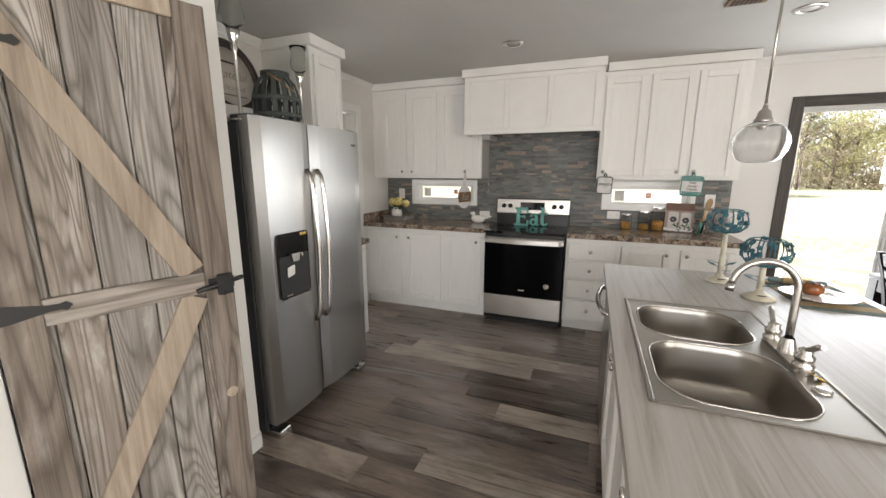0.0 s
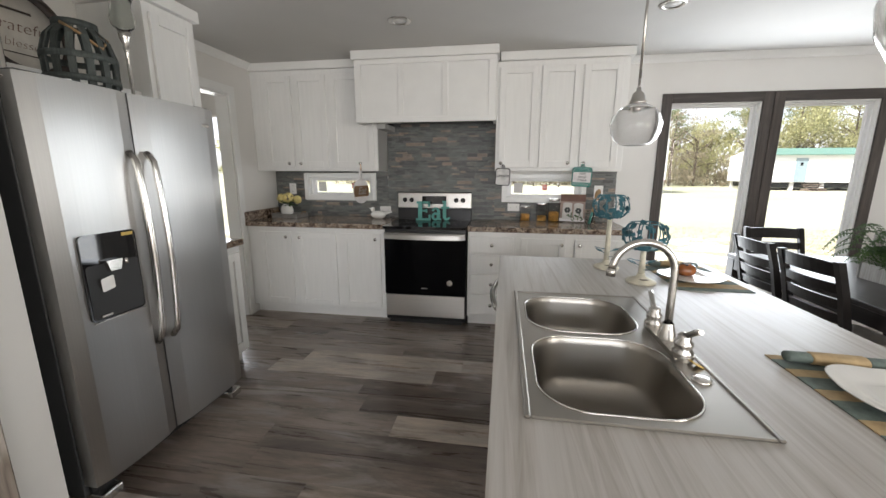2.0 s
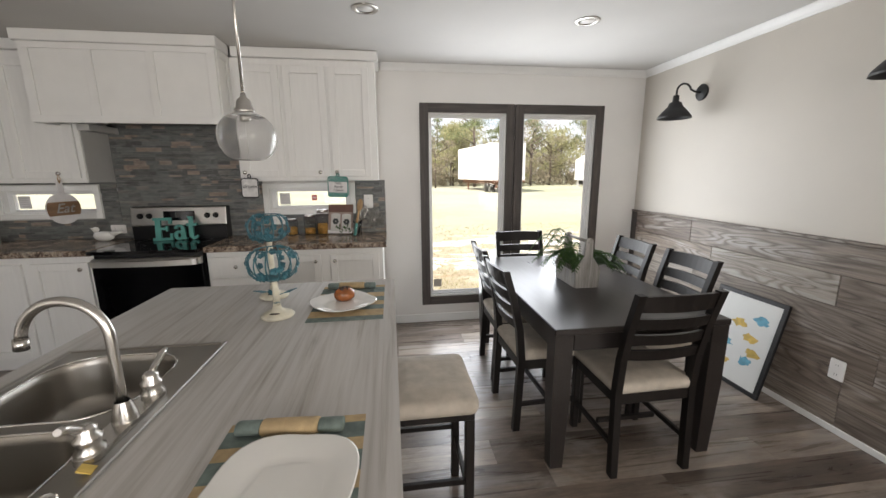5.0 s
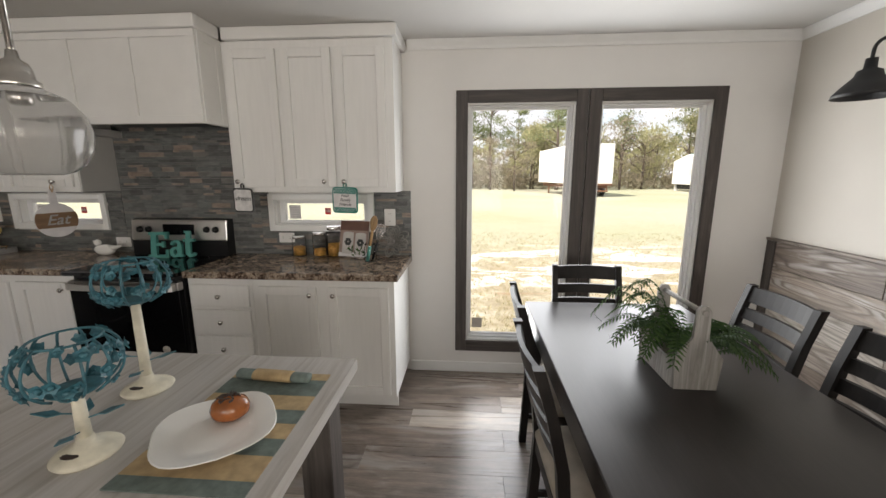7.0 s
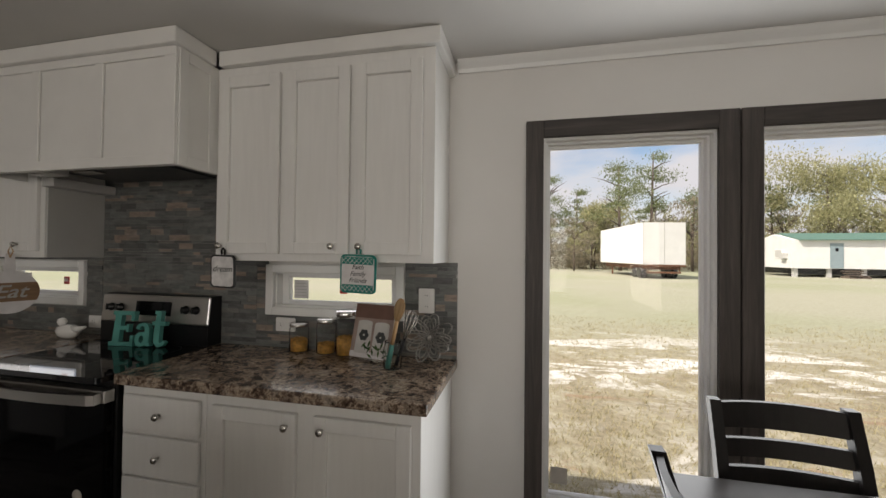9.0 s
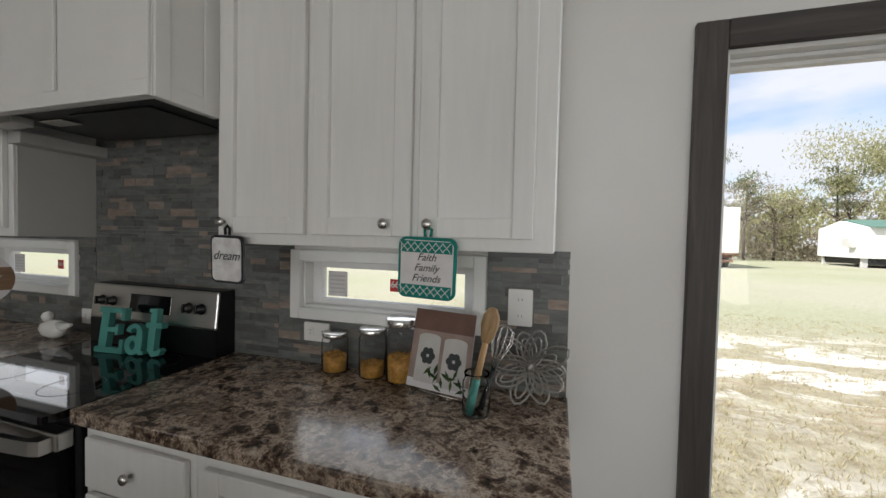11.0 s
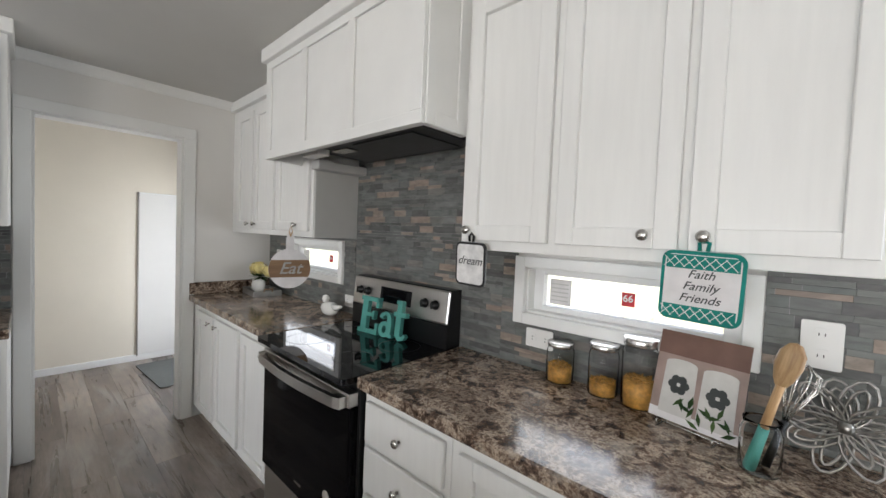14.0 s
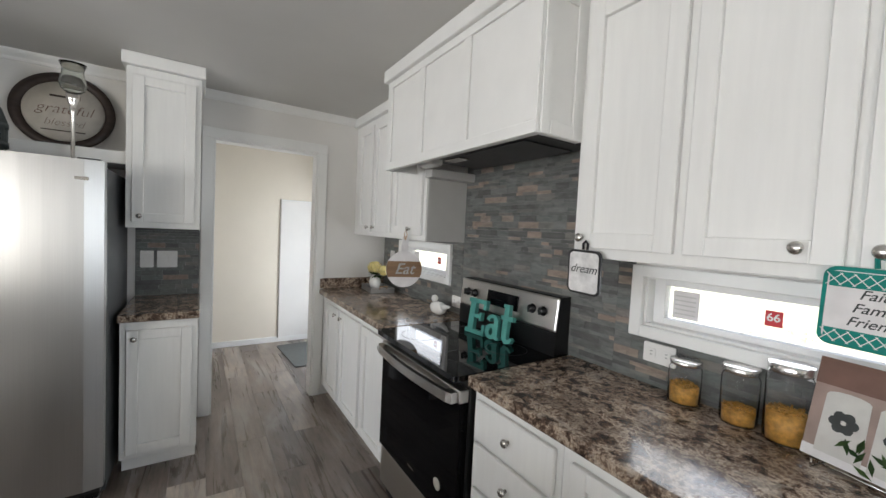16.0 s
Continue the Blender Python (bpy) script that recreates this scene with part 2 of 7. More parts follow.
def steel(name, axis="z", color=(0.56, 0.555, 0.545), rough=0.26, spread=0.0):
    """Brushed stainless steel; spread draws its reflections out sideways, across an upright brushing."""
    m, nt, b = nodes_of(name)
    st = [260.0] * 3
    st["xyz".index(axis)] = 2.0
    n = noise_of(nt, coords(nt, tuple(st)), 1.0, 2, 0.5)
    b.inputs["Metallic"].default_value = 1.0
    nt.links.new(ramp(nt, n, [(0.3, tuple(c * 0.95 for c in color)), (0.7, color)]), b.inputs["Base Color"])
    rough_by(nt, b, n, rough * 0.92, rough * 1.1)
    if spread:
        tg = nt.nodes.new("ShaderNodeTangent")
        tg.direction_type, tg.axis = "RADIAL", "Z"
        nt.links.new(tg.outputs["Tangent"], b.inputs["Tangent"])
        b.inputs["Anisotropic"].default_value = spread
    return m


def glass(name, color=(1, 1, 1), rough=0.0, seeds=False, ior=1.45):
    m, nt, b = nodes_of(name)
    b.inputs["Base Color"].default_value = (*color, 1)
    b.inputs["Transmission Weight"].default_value = 1.0
    b.inputs["Roughness"].default_value = rough
    b.inputs["IOR"].default_value = ior
    if seeds:
        bumped(nt, b, noise_of(nt, coords(nt), 90, 2), 0.05, 0.001)
    return m


def milky_glass(name):
    """Clear blown glass with seeds in it and a thin milky film."""
    m, nt, b = nodes_of(name)
    b.inputs["Transmission Weight"].default_value = 1.0
    b.inputs["Roughness"].default_value, b.inputs["IOR"].default_value = 0.0, 1.32
    bumped(nt, b, noise_of(nt, coords(nt), 70, 2), 0.08, 0.001)
    film = nt.nodes.new("ShaderNodeBsdfDiffuse")
    film.inputs["Color"].default_value = (0.75, 0.74, 0.71, 1)
    back = nt.nodes.new("ShaderNodeBsdfTranslucent")
    back.inputs["Color"].default_value = (0.75, 0.74, 0.71, 1)
    both = nt.nodes.new("ShaderNodeAddShader")
    nt.links.new(film.outputs[0], both.inputs[0])
    nt.links.new(back.outputs[0], both.inputs[1])
    mx = nt.nodes.new("ShaderNodeMixShader")
    mx.inputs[0].default_value = 0.05
    nt.links.new(b.outputs["BSDF"], mx.inputs[1])
    nt.links.new(both.outputs[0], mx.inputs[2])
    nt.links.new(mx.outputs["Shader"], nt.nodes["Material Output"].inputs["Surface"])
    return m


def mosaic_stone():
    m, nt, b = nodes_of("mosaic_stone")
    v, rnd = coords(nt, (12, 30, 40), True)
    n = noise_of(nt, v, 1.0, 5, 0.65, 0.6)
    base = ramp(nt, rnd, [(0.0, (0.095, 0.095, 0.092)), (0.3, (0.135, 0.138, 0.132)), (0.55, (0.17, 0.176, 0.168)), (0.75, (0.145, 0.158, 0.15)), (0.86, (0.20, 0.19, 0.172)), (0.90, (0.19, 0.175, 0.16)), (0.905, (0.28, 0.235, 0.195)), (1.0, (0.30, 0.23, 0.185))])
    c = mixed(nt, 1.0, base, ramp(nt, n, [(0.3, (0.62, 0.62, 0.62)), (0.7, (1.25, 1.25, 1.25))]), "MULTIPLY")
    nt.links.new(c, b.inputs["Base Color"])
    rough_by(nt, b, n, 0.35, 0.6)
    bumped(nt, b, n, 0.3, 0.002)
    return m


def mosaic_rest():
    m, nt, b = nodes_of("mosaic_stone_rest")
    geo = nt.nodes.new("ShaderNodeNewGeometry")
    rnd = geo.outputs["Random Per Island"]
    n = noise_of(nt, coords(nt, (12, 30, 40)), 1.0, 5, 0.65, 0.6)
    base = ramp(nt, rnd, [(0.0, (0.095, 0.095, 0.092)), (0.3, (0.135, 0.138, 0.132)), (0.55, (0.17, 0.176, 0.168)), (0.75, (0.145, 0.158, 0.15)), (0.86, (0.20, 0.19, 0.172)), (0.90, (0.19, 0.175, 0.16)), (0.905, (0.28, 0.235, 0.195)), (1.0, (0.30, 0.23, 0.185))])
    c = mixed(nt, 1.0, base, ramp(nt, n, [(0.3, (0.62, 0.62, 0.62)), (0.7, (1.25, 1.25, 1.25))]), "MULTIPLY")
    nt.links.new(c, b.inputs["Base Color"])
    rough_by(nt, b, n, 0.35, 0.6)
    bumped(nt, b, n, 0.3, 0.002)
    return m


def dry_lawn():
    """Sandy yard: ochre tufted grass by the house, a broken band of white sand, then thin yellow-green lawn."""
    m, nt, b = nodes_of("dry_lawn")
    v = coords(nt)
    fine, mid, big = noise_of(nt, v, 9.0, 8, 0.8), noise_of(nt, v, 1.3, 9, 0.72, 0.4), noise_of(nt, v, 0.06, 4)
    patch = noise_of(nt, coords(nt, (0.34, 0.8, 1)), 1.0, 9, 0.68, 0.6)
    sep = nt.nodes.new("ShaderNodeSeparateXYZ")
    nt.links.new(v, sep.inputs[0])

    def along(a, c):
        mr = nt.nodes.new("ShaderNodeMapRange")
        mr.inputs["From Min"].default_value, mr.inputs["From Max"].default_value = a, c
        nt.links.new(sep.outputs["Y"], mr.inputs["Value"])
        return mr.outputs["Result"]
    lawn = mixed(nt, ramp(nt, big, [(0.42, (0, 0, 0)), (0.6, (1, 1, 1))]), (0.375, 0.365, 0.275), (0.325, 0.335, 0.218))
    near = ramp(nt, mid, [(0.32, (0.25, 0.21, 0.135)), (0.5, (0.35, 0.31, 0.215)), (0.68, (0.46, 0.43, 0.335))])
    c = mixed(nt, along(17.0, 11.0), lawn, near)
    c = mixed(nt, 0.7, c, ramp(nt, fine, [(0.35, (0.6, 0.58, 0.5)), (0.5, (1, 1, 1)), (0.65, (1.3, 1.3, 1.3))]), "MULTIPLY")
    band = mixed(nt, 1.0, along(8.3, 10.2), along(15.5, 12.0), "MULTIPLY")
    sand = mixed(nt, 1.0, ramp(nt, patch, [(0.515, (0, 0, 0)), (0.56, (1, 1, 1))]), ramp(nt, fine, [(0.36, (0.2, 0.2, 0.2)), (0.5, (1, 1, 1))]), "MULTIPLY")
    c = mixed(nt, mixed(nt, 1.0, sand, band, "MULTIPLY"), c, (0.78, 0.76, 0.72))
    dirt = mixed(nt, 1.0, ramp(nt, patch, [(0.40, (1, 1, 1)), (0.45, (0, 0, 0))]), along(11.5, 9.0), "MULTIPLY")
    c = mixed(nt, mixed(nt, 0.8, (0, 0, 0), dirt), c, (0.34, 0.225, 0.145))
    verge = mixed(nt, 1.0, ramp(nt, patch, [(0.54, (0, 0, 0)), (0.60, (1, 1, 1))]), along(8.0, 7.2), "MULTIPLY")
    c = mixed(nt, verge, c, (0.66, 0.63, 0.57))
    nt.links.new(c, b.inputs["Base Color"])
    b.inputs["Roughness"].default_value = 0.95
    bumped(nt, b, fine, 0.8, 0.05)
    return m


def leaves(name, a, c):
    m, nt, b = nodes_of(name)
    geo = nt.nodes.new("ShaderNodeNewGeometry")
    nt.links.new(ramp(nt, geo.outputs["Random Per Island"], [(0.0, a), (1.0, c)]), b.inputs["Base Color"])
    b.inputs["Roughness"].default_value = 0.7
    # thin leaves let part of the sun through
    out = nt.nodes["Material Output"]
    tr = nt.nodes.new("ShaderNodeBsdfTranslucent")
    nt.links.new(b.inputs["Base Color"].links[0].from_socket, tr.inputs["Color"])
    mx = nt.nodes.new("ShaderNodeMixShader")
    mx.inputs[0].default_value = 0.45
    nt.links.new(b.outputs["BSDF"], mx.inputs[1])
    nt.links.new(tr.outputs["BSDF"], mx.inputs[2])
    nt.links.new(mx.outputs["Shader"], out.inputs["Surface"])
    return m


M = dict(
    wall=paint("painted_wall_panel", (0.74, 0.725, 0.70), 0.55, 0.012, 2.0, 0.12, 240),
    # warm bounced sunlight on the utility wall, put into the colour
    wall_utility=paint("warm_light_utility_wall", (0.76, 0.70, 0.60), 0.55, 0.012, 2.0, 0.12, 240),
    # the warm light on the east wall is put into its colour
    wall_east=paint("warm_light_wall_panel", (0.55, 0.515, 0.46), 0.55, 0.012, 2.0, 0.12, 240),
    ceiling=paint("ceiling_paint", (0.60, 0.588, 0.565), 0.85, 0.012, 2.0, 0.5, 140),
    trim=paint("white_trim_paint", (0.80, 0.80, 0.785), 0.35, 0.01, 4.0, 0.05),
    cabinet=paint("white_painted_wood", (0.79, 0.785, 0.765), 0.42, 0.010, 3.0, 0.08, 30, stretch=(14, 14, 1.2)),
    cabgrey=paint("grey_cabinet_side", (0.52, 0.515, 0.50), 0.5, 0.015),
    hoodpaint=paint("cabinet_white", (0.80, 0.795, 0.775), 0.42, 0.012, 5, 0.05),
    floor=plank_floor(),
    underlay=paint("floor_joint", (0.055, 0.047, 0.041), 0.8),
    granite=laminate_stone(),
    island=island_laminate(),
    steel=steel("brushed_steel", "z", (0.46, 0.455, 0.445), 0.32, 0.8),
    steelx=steel("brushed_steel_bands", "x", (0.60, 0.585, 0.56), 0.3),
    sink=paint("sink_steel", (0.34, 0.322, 0.295), 0.33, 0.01, 3, 0.0, metal=1.0),
    chrome=paint("polished_nickel", (0.72, 0.70, 0.67), 0.16, 0.01, 8, 0.0, metal=1.0),
    nickel=paint("satin_nickel", (0.60, 0.58, 0.55), 0.24, 0.02, 8, 0.02, metal=1.0),
    darkpanel=paint("charcoal_appliance_side", (0.045, 0.047, 0.05), 0.42, 0.03, 5, 0.15),
    black=paint("black_enamel", (0.005, 0.005, 0.0055), 0.30, 0.03, 8, 0.03),
    blackglass=paint("black_ceramic_glass", (0.004, 0.004, 0.005), 0.04, 0.02, 4, 0.0),
    ovenglass=paint("tinted_oven_glass", (0.0025, 0.0025, 0.003), 0.05, 0.02, 4, 0.0, spec=0.08),
    blackmetal=paint("matte_black_metal", (0.009, 0.009, 0.010), 0.5, 0.05, 20, 0.1),
    darktrim=wood("dark_stained_trim", [(0.3, (0.030, 0.024, 0.021)), (0.55, (0.068, 0.056, 0.050)), (0.8, (0.115, 0.098, 0.088))], "z", 0.55, 2.0),
    darktrimx=wood("dark_stained_trim_flat", [(0.3, (0.030, 0.024, 0.021)), (0.55, (0.068, 0.056, 0.050)), (0.8, (0.115, 0.098, 0.088))], "x", 0.55, 2.0),
    wain=rustic("weathered_plank", "y", [(0.15, 0.118, 0.096), (0.26, 0.222, 0.188), (0.18, 0.15, 0.128), (0.31, 0.278, 0.243), (0.215, 0.172, 0.138)], 0.5, 13.0, 0.6, 0.3),
    barn=rustic("barn_wood", "z", [(0.165, 0.140, 0.118), (0.25, 0.232, 0.212), (0.185, 0.162, 0.14), (0.22, 0.186, 0.154), (0.29, 0.274, 0.255), (0.15, 0.129, 0.112)], 0.75, 23.0, 0.8, 0.6),
    barn_rail=rustic("barn_wood_rail", "y", [(0.25, 0.225, 0.198), (0.29, 0.26, 0.23)], 0.75, 8.0, 0.4, 0.4),
    barn_edge=rustic("barn_wood_stile", "z", [(0.17, 0.143, 0.12), (0.21, 0.178, 0.15)], 0.75, 8.0, 0.3, 0.5),
    barnlight=wood("barn_wood_brace", [(0.25, (0.20, 0.155, 0.115)), (0.5, (0.33, 0.27, 0.21)), (0.75, (0.43, 0.365, 0.295))], "z", 0.7, 1.5, 0.4, 12, (0.9, 1.1)),
    table=wood("espresso_wood", [(0.3, (0.018, 0.0145, 0.0135)), (0.55, (0.022, 0.018, 0.0165)), (0.8, (0.027, 0.022, 0.0205))], "y", 0.30, 3.0, 0.0, spec=0.38),
    chair=wood("espresso_chair_wood", [(0.3, (0.007, 0.0055, 0.005)), (0.6, (0.012, 0.0095, 0.0085)), (0.8, (0.019, 0.015, 0.0135))], "z", 0.42, 3.0, 0.02, spec=0.3),
    fabric=paint("beige_seat_fabric", (0.46, 0.41, 0.345), 0.9, 0.06, 14, 0.6, 500),
    islandbase=wood("weathered_island_wood", [(0.3, (0.05, 0.042, 0.038)), (0.55, (0.11, 0.094, 0.084)), (0.8, (0.17, 0.15, 0.135))], "z", 0.6, 1.8),
    vinyl=paint("white_vinyl_sash", (0.80, 0.80, 0.80), 0.35, 0.01),
    pane=glass("window_pane", ior=1.2),
    globe=milky_glass("seeded_glass"),
    jarglass=glass("jar_glass", (1.0, 1.0, 1.0), ior=1.17),
    thinglass=glass("thin_clear_glass", (0.98, 0.99, 0.985), ior=1.14),
    bulb=paint("frosted_bulb", (0.36, 0.36, 0.37), 0.25, 0.01),
    lens=paint("lamp_lens", (0.78, 0.77, 0.74), 0.3, 0.01),
    teal=paint("teal_paint", (0.085, 0.32, 0.28), 0.5, 0.05, 12, 0.1),
    tealmetal=paint("distressed_teal_metal", (0.035, 0.135, 0.17), 0.5, 0.14, 30, 0.3),
    cream=paint("distressed_cream_paint", (0.66, 0.62, 0.50), 0.5, 0.08, 18, 0.3),
    ceramic=paint("white_ceramic", (0.80, 0.79, 0.76), 0.14, 0.01, 4, 0.0, coat=0.4),
    plastic=paint("white_plastic", (0.80, 0.79, 0.77), 0.3, 0.01),
    # near-black that puts the shade inside slots, holes and gaps into the colour
    dark=paint("dark_slot", (0.02, 0.02, 0.02), 0.6),
    matgreen=paint("woven_green_blue", (0.15, 0.19, 0.175), 0.9, 0.12, 30, 0.7, 700),
    mattan=paint("woven_tan", (0.46, 0.34, 0.19), 0.9, 0.08, 30, 0.7, 700),
    bread=paint("glazed_bread", (0.30, 0.095, 0.025), 0.25, 0.16, 14, 0.1, coat=0.3),
    pasta=paint("yellow_pasta", (0.55, 0.29, 0.06), 0.5, 0.15, 60, 0.8, 90),
    lidsteel=steel("lid_steel", "x", (0.68, 0.67, 0.66), 0.2),
    wiremetal=paint("aged_pewter_wire", (0.31, 0.298, 0.28), 0.30, 0.05, 20, 0.02, metal=1.0),
    bamboo=wood("bamboo_spoon", [(0.3, (0.33, 0.19, 0.085)), (0.7, (0.52, 0.34, 0.17))], "z", 0.5, 4.0, 0.1),
    brownwood=wood("brown_board", [(0.3, (0.17, 0.095, 0.05)), (0.7, (0.29, 0.175, 0.095))], "x", 0.5, 3.0, 0.2),
    brownring=wood("dark_brown_frame", [(0.3, (0.020, 0.012, 0.009)), (0.7, (0.055, 0.034, 0.026))], "x", 0.5, 3.0, 0.2),
    signface=paint("cream_sign_face", (0.50, 0.465, 0.41), 0.7, 0.05, 12, 0.2),
    basket=wood("grey_green_lattice", [(0.3, (0.030, 0.036, 0.034)), (0.7, (0.085, 0.098, 0.092))], "z", 0.7, 3.0, 0.3),
    mercury=glass("mercury_glass", (0.85, 0.87, 0.84), 0.05, True),
    fern=leaves("fern_leaf", (0.022, 0.060, 0.016), (0.075, 0.135, 0.035)),
    greywood=wood("greywashed_wood", [(0.3, (0.26, 0.245, 0.225)), (0.6, (0.42, 0.40, 0.375)), (0.8, (0.52, 0.50, 0.47))], "z", 0.7, 3.0, 0.3),
    flower=paint("yellow_petals", (0.78, 0.66, 0.28), 0.7, 0.08, 30),
    galv=paint("galvanised_tin", (0.42, 0.42, 0.41), 0.4, 0.08, 20, 0.1, metal=0.8),
    artpaper=paint("art_paper", (0.72, 0.73, 0.71), 0.6, 0.01),
    sky_blue=paint("art_blue", (0.12, 0.35, 0.48), 0.6, 0.1, 20),
    ochre=paint("art_ochre", (0.60, 0.42, 0.10), 0.6, 0.1, 20),
    red=paint("red_paint", (0.55, 0.03, 0.04), 0.5, 0.03),
    pot_teal=paint("quilted_teal_cloth", (0.010, 0.21, 0.175), 0.9, 0.06, 20, 0.6, 400),
    pot_white=paint("printed_white_cloth", (0.72, 0.70, 0.70), 0.9, 0.03, 20, 0.4, 400),
    marble=paint("marble_print_cloth", (0.70, 0.69, 0.68), 0.85, 0.09, 22, 0.3, 400),
    ink=paint("charcoal_ink", (0.05, 0.055, 0.055), 0.7),
    mat_grey=paint("grey_rubber_mat", (0.10, 0.105, 0.10), 0.9, 0.06, 30, 0.6, 300),
    bookpink=paint("book_cover_pink", (0.34, 0.25, 0.22), 0.35, 0.08, 10, 0.0),
    bookbrown=paint("book_cover_brown", (0.16, 0.085, 0.065), 0.35, 0.08, 10, 0.0),
    lawn=dry_lawn(),
    bark=paint("tree_bark", (0.13, 0.10, 0.08), 0.9, 0.15, 3, 0.6, 30),
    # tree leaf tones are lightened, distance haze and window glare put into them
    pine=leaves("pine_needles", (0.145, 0.18, 0.085), (0.29, 0.325, 0.165)),
    bush=leaves("scrub_leaves", (0.20, 0.178, 0.125), (0.40, 0.345, 0.25)),
    broadleaf=leaves("spring_leaves", (0.29, 0.29, 0.15), (0.50, 0.48, 0.27)),
    straw=leaves("straw_grass", (0.36, 0.31, 0.17), (0.56, 0.50, 0.31)),
    siding=paint("white_siding", (0.74, 0.74, 0.73), 0.6, 0.02, 1.0),
    greenroof=paint("green_metal_roof", (0.10, 0.20, 0.165), 0.5, 0.04, 1.0),
    housedoor=paint("grey_blue_door", (0.26, 0.33, 0.36), 0.5, 0.03),
    candleprint=paint("printed_candle", (0.58, 0.565, 0.54), 0.4, 0.04, 14),
    rust=paint("rusty_steel", (0.17, 0.08, 0.045), 0.8, 0.15, 3.0),
)

# ---- mesh helpers ----
def bx(bm, a, b, bev=0.0):
    """A box between two corners, with worn edges if bev is given."""
    lo, hi = [min(p, q) for p, q in zip(a, b)], [max(p, q) for p, q in zip(a, b)]
    vs = [bm.verts.new((x, y, z)) for z in (lo[2], hi[2]) for y in (lo[1], hi[1]) for x in (lo[0], hi[0])]
    fs = [bm.faces.new([vs[i] for i in q]) for q in ((0, 2, 3, 1), (4, 5, 7, 6), (0, 1, 5, 4), (2, 6, 7, 3), (0, 4, 6, 2), (1, 3, 7, 5))]
    if bev > 0:
        es = list({e for f in fs for e in f.edges})
        bmesh.ops.bevel(bm, geom=es, offset=bev, segments=2 if bev > 0.004 else 1, affect="EDGES", profile=0.5)
    return bm


def box(a, b, bev=0.0):
    return bx(bmesh.new(), a, b, bev)


def lathe(bm, profile, seg=24, at=(0, 0, 0), squash=(1, 1)):
    """A turned shape: profile of (radius, height), round the upright axis through at."""
    rings = []
    for r, z in profile:
        if r < 1e-5:
            rings.append([bm.verts.new((at[0], at[1], at[2] + z))])
        else:
            rings.append([bm.verts.new((at[0] + squash[0] * r * math.cos(2 * math.pi * i / seg), at[1] + squash[1] * r * math.sin(2 * math.pi * i / seg), at[2] + z)) for i in range(seg)])
    for p, q in zip(rings, rings[1:]):
        for i in range(seg):
            j = (i + 1) % seg
            quad = [p[i % len(p)], p[j % len(p)], q[j % len(q)], q[i % len(q)]]
            quad = [v for k, v in enumerate(quad) if v not in quad[:k]]
            if len(quad) > 2:
                bm.faces.new(quad).smooth = True
    return bm


def tube(bm, pts, r, seg=8, close=True):
    """A round bar along points; r is a number or a list with one radius a point."""
    pts = [Vector(p) for p in pts]
    rs = r if isinstance(r, (list, tuple)) else [r] * len(pts)
    rings, side = [], None
    for k, p in enumerate(pts):
        d = (pts[min(k + 1, len(pts) - 1)] - pts[max(k - 1, 0)]).normalized()
        if side is None:
            side = d.orthogonal().normalized()
        side = (side - d * side.dot(d)).normalized()
        up = d.cross(side)
        rings.append([bm.verts.new(p + (side * math.cos(2 * math.pi * i / seg) + up * math.sin(2 * math.pi * i / seg)) * rs[k]) for i in range(seg)])
    for p, q in zip(rings, rings[1:]):
        for i in range(seg):
            bm.faces.new((p[i], p[(i + 1) % seg], q[(i + 1) % seg], q[i])).smooth = True
    if close:
        bm.faces.new(rings[0][::-1])
        bm.faces.new(rings[-1])
    return bm


def arc(c, r, a0, a1, n, plane="xz"):
    out = []
    for i in range(n + 1):
        a = radians(a0 + (a1 - a0) * i / n)
        u, v = r * math.cos(a), r * math.sin(a)
        out.append({"xz": (c[0] + u, c[1], c[2] + v), "yz": (c[0], c[1] + u, c[2] + v), "xy": (c[0] + u, c[1] + v, c[2])}[plane])
    return out


def slab(bm, outline, z0, z1, place=None):
    """A plate of the given flat outline, from z0 to z1 thick; place turns it where it belongs."""
    n = len(outline)
    lo = [bm.verts.new((x, y, z0)) for x, y in outline]
    hi = [bm.verts.new((x, y, z1)) for x, y in outline]
    bm.faces.new(lo[::-1])
    bm.faces.new(hi)
    for i in range(n):
        bm.faces.new((lo[i], lo[(i + 1) % n], hi[(i + 1) % n], hi[i]))
    if place is not None:
        bmesh.ops.transform(bm, matrix=place, verts=lo + hi)
    return bm


def rounded(w, h, r, n=5, cx=0.0, cy=0.0):
    pts = []
    for sx, sy, a in ((1, 1, 0), (-1, 1, 90), (-1, -1, 180), (1, -1, 270)):
        for i in range(n + 1):
            t = radians(a + 90 * i / n)
            pts.append((cx + sx * (w / 2 - r) + r * math.cos(t), cy + sy * (h / 2 - r) + r * math.sin(t)))
    return pts


def mesh_of(name, bm, material):
    bmesh.ops.recalc_face_normals(bm, faces=bm.faces[:])
    me = bpy.data.meshes.new(name)
    bm.to_mesh(me)
    bm.free()
    me.materials.append(material)
    return me


def part(name, bm, material, parent, label=""):
    ob = new(name, mesh_of(name, bm, material))
    ob.parent = parent
    return tagged(ob, label)


def thing(name, label, category, m=None, group="", kind=""):
    ob = new(name)
    ob.empty_display_size = 0.05
    ob.matrix_world = m if m is not None else Matrix()
    return tagged(ob, label, category, group, kind)


def solid(name, bm, material, label, category, m=None, group="", kind=""):
    ob = new(name, mesh_of(name, bm, material))
    if m is not None:
        ob.matrix_world = m
    return tagged(ob, label, category, group, kind)


def structure(name, bm, material, label, category="structure"):
    return solid(name, bm, material, label, category, kind="structure")


